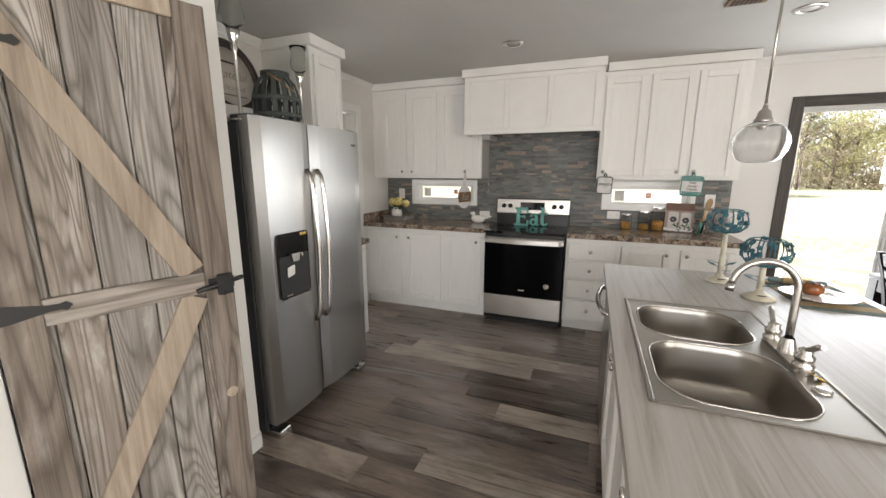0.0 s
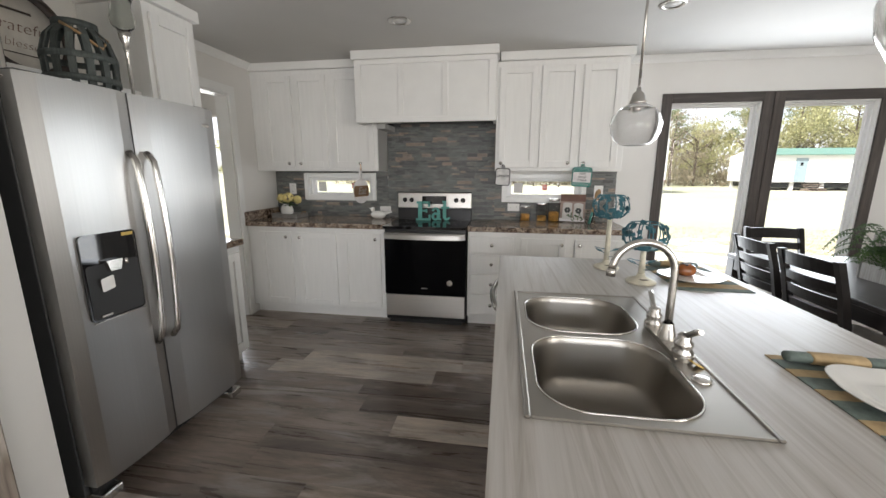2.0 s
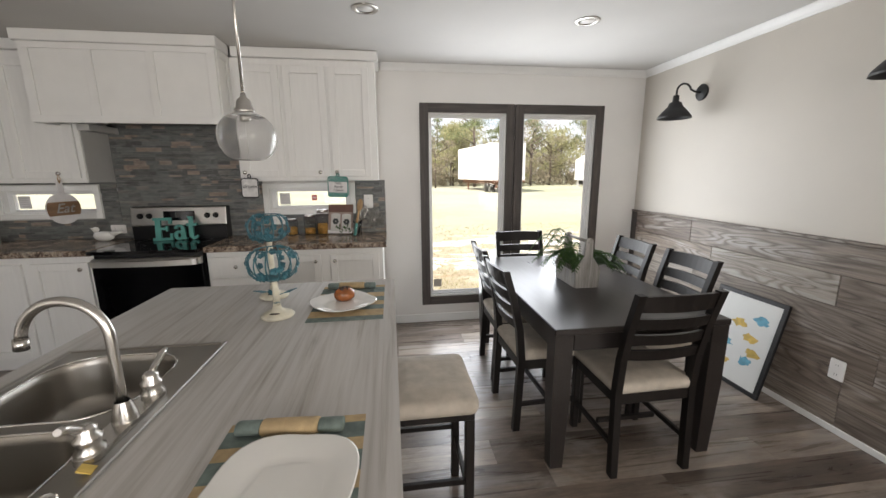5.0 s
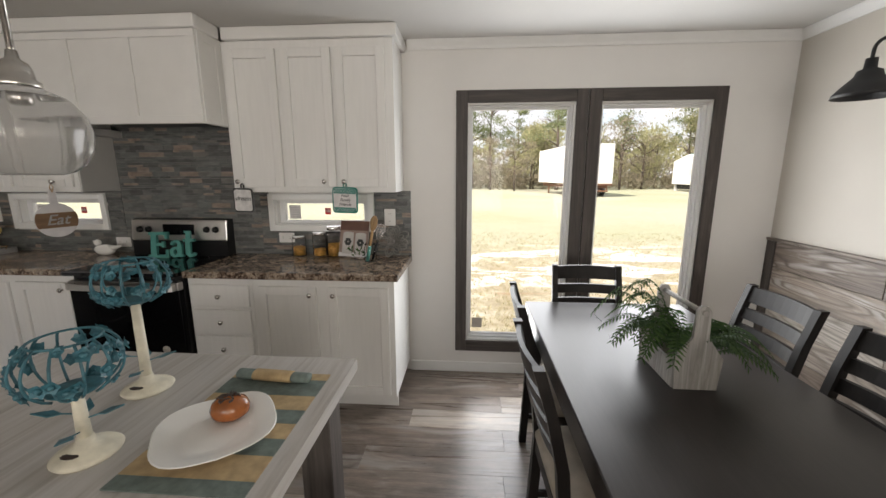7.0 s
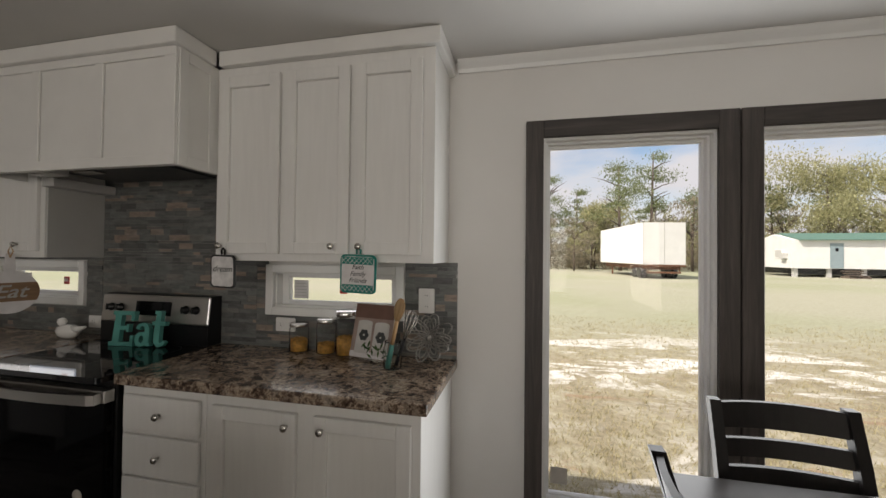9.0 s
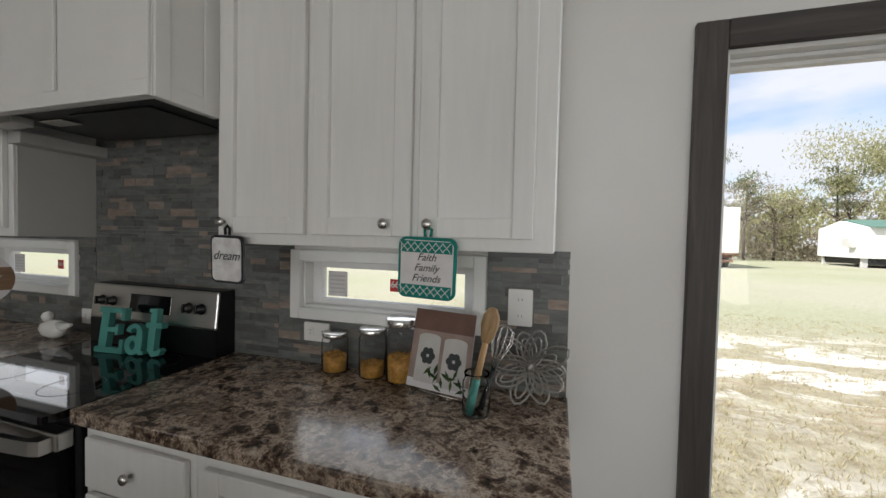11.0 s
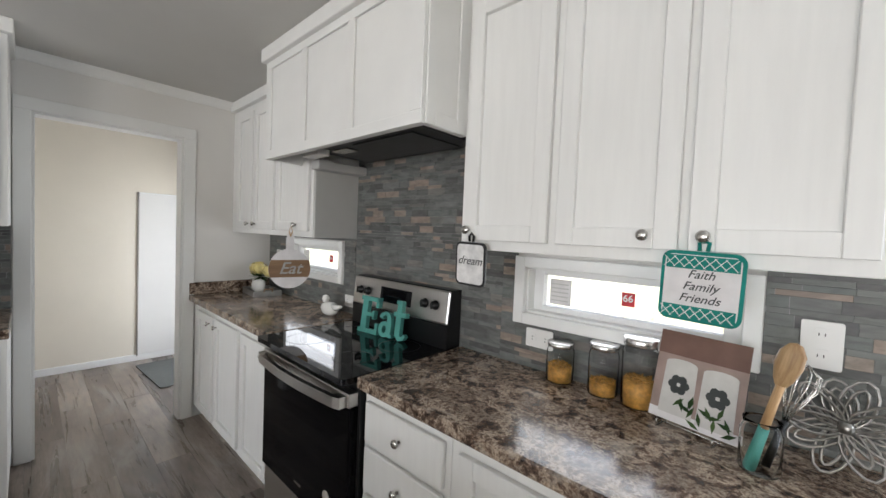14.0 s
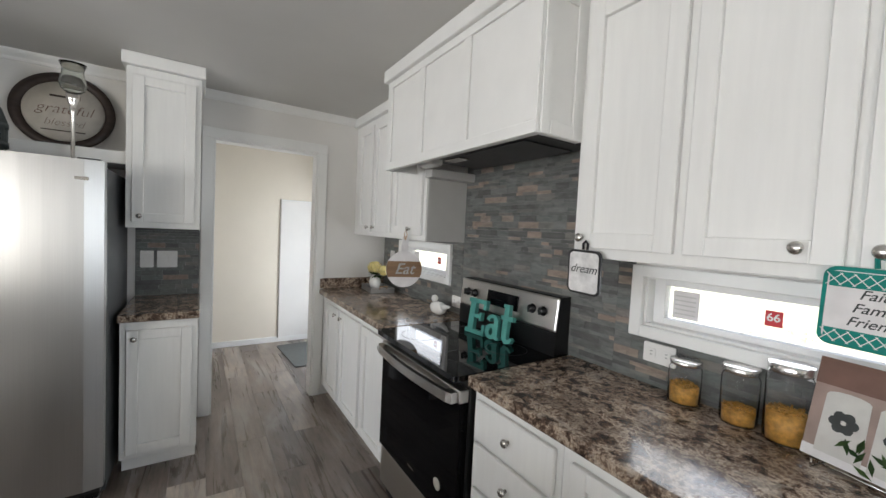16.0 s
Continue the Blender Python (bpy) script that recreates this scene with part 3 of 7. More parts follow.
def lettering(name, body, size, material, parent, m, depth=0.002, shear=0.0, weight=0.0, label=""):
    cu = bpy.data.curves.new(name, "FONT")
    cu.body, cu.size, cu.extrude, cu.shear, cu.offset = body, size, depth, shear, weight
    cu.align_x, cu.align_y = "CENTER", "CENTER"
    tmp = bpy.data.objects.new(name, cu)
    me = bpy.data.meshes.new_from_object(tmp)
    bpy.data.objects.remove(tmp)
    me.materials.append(material)
    ob = new(name, me)
    ob.parent = parent
    ob.matrix_local = m
    return tagged(ob, label)


FACE_S = pose(0, 0, 0, 90, 0, 0)      # a flat outline stood up to face south (towards -y)
FACE_E = pose(0, 0, 0, 90, 0, 90)     # a flat outline stood up to face east (towards +x)

# ---- the room ----
XL, XR, YB, YS, ZC = -2.27, 3.84, 4.33, -3.6, 2.44
T = 0.12
WIN_L, WIN_R, WIN_Z = (1.70, 2.44), (2.61, 3.34), (0.265, 2.03)
SLOT_1, SLOT_2, SLOT_Z = (-1.88, -1.16), (0.245, 0.965), (1.165, 1.355)


def wall_with_holes(name, axis, at, thick, span, holes, label, mat="wall"):
    """An upright wall along x or y, from floor to ceiling, with real openings (u0, u1, z0, z1)."""
    bm = bmesh.new()
    us = sorted({span[0], span[1], *[h[0] for h in holes], *[h[1] for h in holes]})
    for u0, u1 in zip(us, us[1:]):
        mid = (u0 + u1) / 2
        cuts = sorted((h[2], h[3]) for h in holes if h[0] < mid < h[1])
        z = 0.0
        for z0, z1 in cuts + [(ZC, ZC)]:
            if z0 - z > 1e-4:
                if axis == "x":
                    bx(bm, (u0, at, z), (u1, at + thick, z0))
                else:
                    bx(bm, (at, u0, z), (at + thick, u1, z0))
            z = z1
    bmesh.ops.remove_doubles(bm, verts=bm.verts[:], dist=1e-5)
    return structure(name, bm, M[mat], label, "wall")


# the opening at x -3.65 is assumed, added for the utility fill lamp
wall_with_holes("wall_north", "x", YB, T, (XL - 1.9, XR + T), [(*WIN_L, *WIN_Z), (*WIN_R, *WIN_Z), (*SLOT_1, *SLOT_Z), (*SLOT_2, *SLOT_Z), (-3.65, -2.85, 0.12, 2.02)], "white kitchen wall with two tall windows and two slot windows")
wall_with_holes("wall_east", "y", XR, T, (YS, YB), [(-2.6, -0.6, 0.55, 2.15)], "dining room wall with warm light put into its colour", "wall_east")
wall_with_holes("wall_south", "x", YS - T, T, (XL - 1.9, XR + T), [(-0.6, 2.6, 0.55, 2.15)], "plain white wall with an assumed wide window, out of view")
wall_with_holes("wall_west", "y", XL - T, T, (1.47, YB), [(2.92, 3.68, 0.0, 2.10)], "white wall with a cased doorway")
wall_with_holes("wall_pantry", "y", -1.60, 0.10, (YS, 1.47), [(0.60, 1.20, 0.0, 2.06)], "white pantry wall beside the fridge")
structure("wall_pantry_return", box((XL - T, 1.37, 0), (-1.60, 1.47, ZC)), M["wall"], "white wall end beside the fridge", "wall")
structure("wall_pantry_back", box((XL - T, YS, 0), (XL, 1.37, ZC)), M["wall"], "plain white pantry back wall", "wall")
# a white wall, coloured with the warm bounce on it
structure("wall_utility_west", box((-4.12, 1.5, 0), (-4.0, 5.1, ZC)), M["wall_utility"], "white utility room wall", "wall")
structure("wall_utility_south", box((-4.0, 1.5, 0), (XL - T, 1.6, ZC)), M["wall"], "plain white utility room wall", "wall")
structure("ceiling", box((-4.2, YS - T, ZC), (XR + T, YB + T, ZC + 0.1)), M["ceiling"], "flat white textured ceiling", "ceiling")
structure("floor_base", box((-4.2, YS - T, -0.10), (XR + T, YB + T, -0.008)), M["underlay"], "dark subfloor under the planks", "floor")

# baseboards and crown mouldings
for name, a, b in (("baseboard_north", (1.265, YB - 0.014, 0), (XR, YB, 0.085)), ("baseboard_west", (XL, 3.76, 0), (XL + 0.014, 3.83, 0.085)), ("baseboard_pantry", (-1.50, 1.17, 0), (-1.486, 1.47, 0.085)), ("baseboard_pantry_end", (-1.60, 1.47, 0), (-1.50, 1.484, 0.085)), ("baseboard_east", (XR - 0.03, YS, 0), (XR - 0.018, 4.2, 0.04)), ("baseboard_utility", (-4.0, 1.6, 0), (-3.986, 5.0, 0.07))):
    structure(name, box(a, b, 0.004), M["trim"], "white painted baseboard along the wall", "baseboard")


def crown(name, p, q, inward, size=0.06):
    """A small stepped crown moulding from p to q under the ceiling."""
    p, q, n = Vector(p), Vector(q), Vector(inward)
    bm = bmesh.new()
    prof = [(0, 0), (0, -size), (0.012, -size), (0.018, -size * 0.7), (0.034, -size * 0.35), (0.040, -0.010), (0.040, 0)]
    ra = [bm.verts.new(p + n * u + Vector((0, 0, v))) for u, v in prof]
    rb = [bm.verts.new(q + n * u + Vector((0, 0, v))) for u, v in prof]
    for i in range(len(prof)):
        j = (i + 1) % len(prof)
        bm.faces.new((ra[i], ra[j], rb[j], rb[i]))
    bm.faces.new(ra)
    bm.faces.new(rb[::-1])
    return structure(name, bm, M["trim"], "white crown moulding under the ceiling", "moulding")


crown("trim_crown_north", (1.28, YB, ZC), (XR, YB, ZC), (0, -1, 0))
crown("trim_crown_east", (XR, YB, ZC), (XR, YS, ZC), (-1, 0, 0))
crown("trim_crown_west", (XL, 1.47, ZC), (XL, YB, ZC), (1, 0, 0))

# ---- windows ----
def tall_window(name, x0, x1):
    z0, z1 = WIN_Z
    w = thing(name, "tall white vinyl window with dark stained wooden casing", "window", pose((x0 + x1) / 2, YB, z0), "dining windows", "structure")
    hw, h, c = (x1 - x0) / 2, z1 - z0, 0.082
    for n, a, b, mt in (("casing", (-hw - c, -0.022, -c), (-hw, -0.001, h + c), "darktrim"), ("casing", (hw, -0.022, -c), (hw + c, -0.001, h + c), "darktrim"), ("casing", (-hw, -0.022, h), (hw, -0.001, h + c), "darktrimx"), ("casing", (-hw, -0.022, -c), (hw, -0.001, 0), "darktrimx")):
        part(n, box(a, b, 0.003), M[mt], w, "dark stained wooden casing")
    jam = bmesh.new()
    for a, b in (((-hw, 0, 0), (-hw + 0.012, T, h)), ((hw - 0.012, 0, 0), (hw, T, h)), ((-hw + 0.012, 0, h - 0.012), (hw - 0.012, T, h)), ((-hw + 0.012, 0, 0), (hw - 0.012, T, 0.012))):
        bx(jam, a, b)
    part("jamb", jam, M["trim"], w, "white window jamb")
    for k, (y, i) in enumerate(((0.035, 0.0122), (0.066, 0.024))):
        fr = bmesh.new()
        o = hw - i
        s = 0.012
        for a, b in (((-o, y, i), (-o + s, y + 0.03, h - i)), ((o - s, y, i), (o, y + 0.03, h - i)), ((-o + s, y, h - i - s), (o - s, y + 0.03, h - i)), ((-o + s, y, i), (o - s, y + 0.03, i + s))):
            bx(fr, a, b, 0.002)
        part("window_frame", fr, M["vinyl"], w, "white vinyl sash")
    p = part("pane", box((-hw + 0.035, 0.084, 0.035), (hw - 0.035, 0.088, h - 0.035)), M["pane"], w, "clear window glass")
    p.visible_shadow = False
    part("sticker", box((-hw + 0.045, 0.080, 0.075), (-hw + 0.125, 0.083, 0.155)), M["signface"], w, "small paper sticker low on the glass")
    return w


tall_window("window_1", *WIN_L)
tall_window("window_2", *WIN_R)


def slot_window(name, x0, x1, sticker):
    z0, z1 = SLOT_Z
    w = thing(name, "low white slot window set in the tiled backsplash", "window", pose((x0 + x1) / 2, YB, z0), "slot windows", "structure")
    hw, h, c = (x1 - x0) / 2, z1 - z0, 0.045
    for a, b in (((-hw - c, -0.030, -c), (-hw, -0.001, h + c)), ((hw, -0.030, -c), (hw + c, -0.001, h + c)), ((-hw, -0.030, h), (hw, -0.001, h + c)), ((-hw, -0.030, -c), (hw, -0.001, 0))):
        part("casing", box(a, b, 0.003), M["trim"], w)
    jam = bmesh.new()
    for a, b in (((-hw, 0, 0), (-hw + 0.008, T, h)), ((hw - 0.008, 0, 0), (hw, T, h)), ((-hw, 0, h - 0.008), (hw, T, h)), ((-hw, 0, 0), (hw, T, 0.008))):
        bx(jam, a, b)
    part("jamb", jam, M["trim"], w)
    fr = bmesh.new()
    for a, b in (((-hw + 0.008, 0.05, 0.008), (-hw + 0.05, 0.09, h - 0.008)), ((hw - 0.05, 0.05, 0.008), (hw - 0.008, 0.09, h - 0.008)), ((-hw + 0.05, 0.05, h - 0.03), (hw - 0.05, 0.09, h - 0.008)), ((-hw + 0.05, 0.05, 0.008), (hw - 0.05, 0.09, 0.03))):
        bx(fr, a, b, 0.002)
    part("window_frame", fr, M["vinyl"], w)
    p = part("pane", box((-hw + 0.05, 0.068, 0.03), (hw - 0.05, 0.071, h - 0.03)), M["pane"], w)
    p.visible_shadow = False
    st = part("sticker", box((sticker, 0.063, 0.075), (sticker + 0.045, 0.066, 0.125)), M["red"], w, "square red sticker with white 66")
    lettering("digits", "66", 0.036, M["plastic"], st, pose(sticker + 0.022, 0.062, 0.103, 90), 0.0005, weight=0.0006, label="white digits 66")
    lab = part("paper_label", box((-hw + 0.075, 0.063, 0.04), (-hw + 0.165, 0.066, 0.145)), M["pot_white"], w, "small printed paper label")
    for i in range(5):
        part("print_line", box((-hw + 0.082, 0.0615, 0.055 + 0.017 * i), (-hw + 0.155, 0.063, 0.060 + 0.017 * i)), M["cabgrey"], lab)


slot_window("window_3", *SLOT_1, 0.10)
slot_window("window_4", *SLOT_2, 0.0)

# assumed windows out of view, added to let light in
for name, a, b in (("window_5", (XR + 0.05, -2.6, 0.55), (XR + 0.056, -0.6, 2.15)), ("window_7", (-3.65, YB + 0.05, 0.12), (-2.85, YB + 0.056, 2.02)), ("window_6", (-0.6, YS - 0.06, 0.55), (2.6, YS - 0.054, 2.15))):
    w = structure(name, box(a, b), M["pane"], "plain pane of an assumed, unseen window", "window")
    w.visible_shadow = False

# ---- doorway and utility room ----
def doorway():
    d = thing("door_2", "white cased opening without a door leaf", "doorway", pose(XL, 3.30, 0), kind="structure")
    for y0, y1 in ((-0.455, -0.38), (0.38, 0.455)):
        part("casing", box((0.001, y0, 0), (0.018, y1, 2.10), 0.003), M["trim"], d)
    part("casing", box((0.001, -0.455, 2.10), (0.018, 0.455, 2.175), 0.003), M["trim"], d)
    part("jamb", box((-T, -0.38, 0), (0.0, -0.366, 2.10)), M["trim"], d)
    part("jamb", box((-T, 0.366, 0), (0.0, 0.38, 2.10)), M["trim"], d)
    part("jamb", box((-T, -0.366, 2.086), (0.0, 0.366, 2.10)), M["trim"], d)


doorway()
u = thing("access_panel", "flush white access panel with thin metal edge in the wall", "panel", pose(-4.0, 4.05, 0.05), kind="structure")
part("panel", box((0.001, -0.36, 0), (0.012, 0.3, 1.72), 0.002), M["wall"], u)
part("edge_strip", box((0.001, -0.372, 0), (0.016, -0.36, 1.735), 0.002), M["nickel"], u, "thin metal edge strip")
part("edge_strip", box((0.001, -0.36, 1.72), (0.016, 0.3, 1.735), 0.002), M["trim"], u)
solid("door_mat", slab(bmesh.new(), rounded(0.82, 0.62, 0.03), 0, 0.010), M["mat_grey"], "grey rubber-backed mat on the utility room floor", "mat", pose(-3.42, 3.98, 0.0, 0, 0, 4))

# ---- cabinets ----
def knob(parent, x, y, z, axis="y"):
    bm = bmesh.new()
    lathe(bm, [(0.0, 0.0), (0.006, 0.0), (0.006, 0.012), (0.014, 0.016), (0.0155, 0.022), (0.012, 0.027), (0.0, 0.029)], 16)
    bmesh.ops.transform(bm, matrix=pose(x, y, z, 90) if axis == "y" else pose(x, y, z, 0, 90) if axis == "x" else pose(x, y, z, 0, -90), verts=bm.verts[:])
    return part("knob", bm, M["nickel"], parent, "round brushed nickel knob")


def shaker(parent, u0, u1, z0, z1, kx=None, kz=None, name="door", rail=0.055, axis="y", mat="cabinet", depth=0.021):
    """A recessed-panel door on the front plane of a cabinet (front at 0, facing -y, or +x when axis is x)."""
    bm = bmesh.new()
    rz = min(rail, (z1 - z0) * 0.3)
    d, pz = depth, depth * 0.22

    def b(a, c, f, bev):
        if axis == "y":
            bx(bm, (a[0], -f, a[1]), (c[0], -0.001, c[1]), bev)
        elif axis == "x":
            bx(bm, (0.001, a[0], a[1]), (f, c[0], c[1]), bev)
        else:
            bx(bm, (-f, a[0], a[1]), (-0.001, c[0], c[1]), bev)
    if name == "drawer":
        b((u0, z0), (u1, z1), d, 0.004)
    else:
        b((u0 + rail * 0.9, z0 + rz * 0.9), (u1 - rail * 0.9, z1 - rz * 0.9), pz, 0)
        b((u0, z0), (u0 + rail, z1), d, 0.0025)
        b((u1 - rail, z0), (u1, z1), d, 0.0025)
        b((u0 + rail, z1 - rz), (u1 - rail, z1), d, 0.0025)
        b((u0 + rail, z0), (u1 - rail, z0 + rz), d, 0.0025)
    ob = part(name, bm, M[mat], parent)
    if kx is not None:
        if axis == "y":
            knob(ob, kx, -d, kz)
        elif axis == "x":
            knob(ob, d, kx, kz, "x")
        else:
            knob(ob, -d, kx, kz, "-x")
    return ob


# right base cabinets: drawers beside the range, then two doors
CY = 3.765  # front of the base cabinet boxes
def base_body(w, x0, x1, depth=0.56, top=0.897):
    part("body", box((x0, 0, 0.095), (x1, depth, top), 0.002), M["cabinet"], w)
    part("toe_kick", box((x0 + 0.004, 0.065, 0.0), (x1 - 0.004, 0.08, 0.095)), M["hoodpaint"], w)


w = thing("drawer_cabinet", "white painted base cabinet with four drawers beside the range", "cabinet", pose(0, CY, 0))
base_body(w, -0.085, 0.345)
for i, (z0, z1) in enumerate(((0.705, 0.853), (0.525, 0.685), (0.335, 0.505), (0.125, 0.315))):
    shaker(w, -0.062, 0.325, z0, z1, 0.131, (z0 + z1) / 2, "drawer")
w = thing("base_cabinet", "white painted two-door base cabinet with recessed panels", "cabinet", pose(0, CY, 0))
base_body(w, 0.346, 1.258)
shaker(w, 0.385, 0.765, 0.125, 0.848, 0.729, 0.80)
shaker(w, 0.84, 1.225, 0.125, 0.848, 0.878, 0.80)
w = thing("base_cabinet", "white painted three-door base cabinet with recessed panels", "cabinet", pose(0, CY, 0))
base_body(w, -2.265, -0.862)
shaker(w, -2.13, -1.80, 0.125, 0.848, -1.842, 0.80)
shaker(w, -1.745, -1.34, 0.125, 0.848, -1.70, 0.80)
shaker(w, -1.285, -0.90, 0.125, 0.848, -0.945, 0.80)

# countertops
def countertop(name, label, a, b):
    w = thing(name, label, "countertop", pose(a[0], a[1], 0.898))
    part("slab", box((0, 0, 0), (b[0] - a[0], b[1] - a[1], 0.044), 0.006), M["granite"], w)
    return w


countertop("countertop", "glossy brown granite-look laminate countertop", (-0.088, 3.722), (1.290, 4.318))
w = countertop("countertop", "glossy brown granite-look laminate countertop with a low upstand", (-2.268, 3.722), (-0.858, 4.318))
part("upstand", box((0, 0.0, 0.0445), (0.018, 0.596, 0.135), 0.004), M["granite"], w)

# upper cabinets
UY = 4.02
def upper(label, x0, x1, z0, z1, doors, crown_x=None, grey=None):
    w = thing("wall_cabinet", label, "cabinet", pose(0, UY, 0))
    part("body", box((x0, 0, z0), (x1, YB - UY - 0.002, z1), 0.002), M["cabinet"], w)
    for u0, u1, kx in doors:
        shaker(w, u0, u1, z0 + 0.035, z1 - 0.05, kx, 1.496)
    c0, c1 = crown_x or (x0, x1)
    part("crown", box((c0, -0.032, z1 + 0.001), (c1, YB - UY - 0.002, ZC - 0.002), 0.004), M["hoodpaint"], w, "flat white crown board")
    if grey:
        # this side is set grey, unlike the white fronts
        part("side_panel", box((x1, 0.012, z0), (x1 + 0.004, YB - UY - 0.002, 1.84)), M["cabgrey"], w, "plain grey side panel")
    return w


upper("white painted wall cabinet with three tall doors beside the hood", 0.132, 1.236, 1.425, 2.365, [(0.16, 0.49, 0.182), (0.52, 0.845, 0.77), (0.868, 1.184, 0.902)], (0.16, 1.264))
upper("white painted wall cabinet with three tall doors in the corner", -2.268, -0.99, 1.425, 2.365, [(-2.14, -1.845, -1.892), (-1.815, -1.485, -1.77), (-1.445, -1.02, -1.155)], (-2.268, -1.13), True)

# range hood cover
w = thing("range_hood", "white painted wooden range hood cover with three panels", "range hood", pose(0, 3.80, 0))
HX0, HX1, HZ = -1.105, 0.128, 1.845
part("front", box((HX0, 0.0, HZ), (HX1, 0.022, 2.365), 0.002), M["hoodpaint"], w)
part("side_panel", box((HX1 - 0.02, 0.022, HZ), (HX1, 0.2195, 2.365), 0.002), M["hoodpaint"], w)
part("side_panel", box((HX0, 0.022, HZ), (HX0 + 0.02, 0.198, 2.365), 0.002), M["hoodpaint"], w)
for i, (u0, u1) in enumerate(((-1.105, -1.045), (-0.715, -0.665), (-0.325, -0.275), (0.068, 0.128))):
    part("stile", box((u0, -0.012, HZ + 0.045), (u1, -0.001, 2.325), 0.002), M["hoodpaint"], w)
part("rail", box((HX0, -0.012, 2.325), (HX1, -0.001, 2.365), 0.002), M["hoodpaint"], w)
part("rail", box((HX0, -0.012, HZ), (HX1, -0.001, HZ + 0.045), 0.002), M["hoodpaint"], w)
for y0, y1, z0, z1 in ((0.004, 0.05, HZ, 2.365), (0.165, 0.2195, HZ, 2.365), (0.05, 0.165, HZ, HZ + 0.05), (0.05, 0.165, 2.315, 2.365)):
    part("side_rail", box((HX1 + 0.001, y0, z0), (HX1 + 0.009, y1, z1), 0.002), M["hoodpaint"], w)
part("crown", box((HX0 - 0.022, -0.035, 2.366), (HX1 + 0.022, 0.19, ZC - 0.002), 0.004), M["hoodpaint"], w, "flat white crown board")
part("inner_panel", box((HX0 + 0.12, 0.03, HZ + 0.11), (HX1 - 0.02, 0.52, HZ + 0.125)), M["cabgrey"], w, "plain grey panel inside the hood")
ins = part("hood_insert", box((-0.86, 0.12, HZ + 0.045), (-0.02, 0.50, HZ + 0.108), 0.006), M["darkpanel"], w, "dark metal extractor insert")
part("lamp_cover", box((-0.74, 0.18, HZ + 0.036), (-0.60, 0.25, HZ + 0.044), 0.003), M["nickel"], ins)
part("control_box", box((-0.90, 0.10, HZ + 0.012), (-0.74, 0.17, HZ + 0.044), 0.003), M["plastic"], ins, "pale switch box with two keys")
part("filter", box((-0.52, 0.16, HZ + 0.038), (-0.10, 0.46, HZ + 0.044), 0.002), M["darkpanel"], ins, "metal grease filter")
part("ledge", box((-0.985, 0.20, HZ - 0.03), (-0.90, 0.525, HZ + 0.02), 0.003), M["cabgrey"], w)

# small cabinet stack between the fridge and the doorway
w = thing("base_cabinet", "narrow white one-door base cabinet beside the fridge", "cabinet", pose(-1.665, 2.655, 0))
part("body", box((-0.60, -0.185, 0.095), (0, 0.185, 0.897), 0.002), M["cabinet"], w)
part("toe_kick", box((-0.08, -0.18, 0), (-0.065, 0.18, 0.095)), M["hoodpaint"], w)
shaker(w, -0.155, 0.155, 0.125, 0.848, -0.118, 0.80, axis="x")
w = thing("countertop", "small brown granite-look countertop beside the fridge", "countertop", pose(-2.265, 2.462, 0.898))
part("slab", box((0, 0, 0), (0.638, 0.386, 0.044), 0.006), M["granite"], w)
w = thing("wall_cabinet", "narrow white one-door wall cabinet with crown board", "cabinet", pose(-1.83, 2.655, 0))
part("body", box((-0.437, -0.185, 1.425), (0, 0.185, 2.365), 0.002), M["cabinet"], w)
shaker(w, -0.155, 0.155, 1.46, 2.315, -0.118, 1.496, axis="x")
part("crown", box((-0.437, -0.205, 2.366), (0.035, 0.205, ZC - 0.002), 0.004), M["hoodpaint"], w, "flat white crown board")

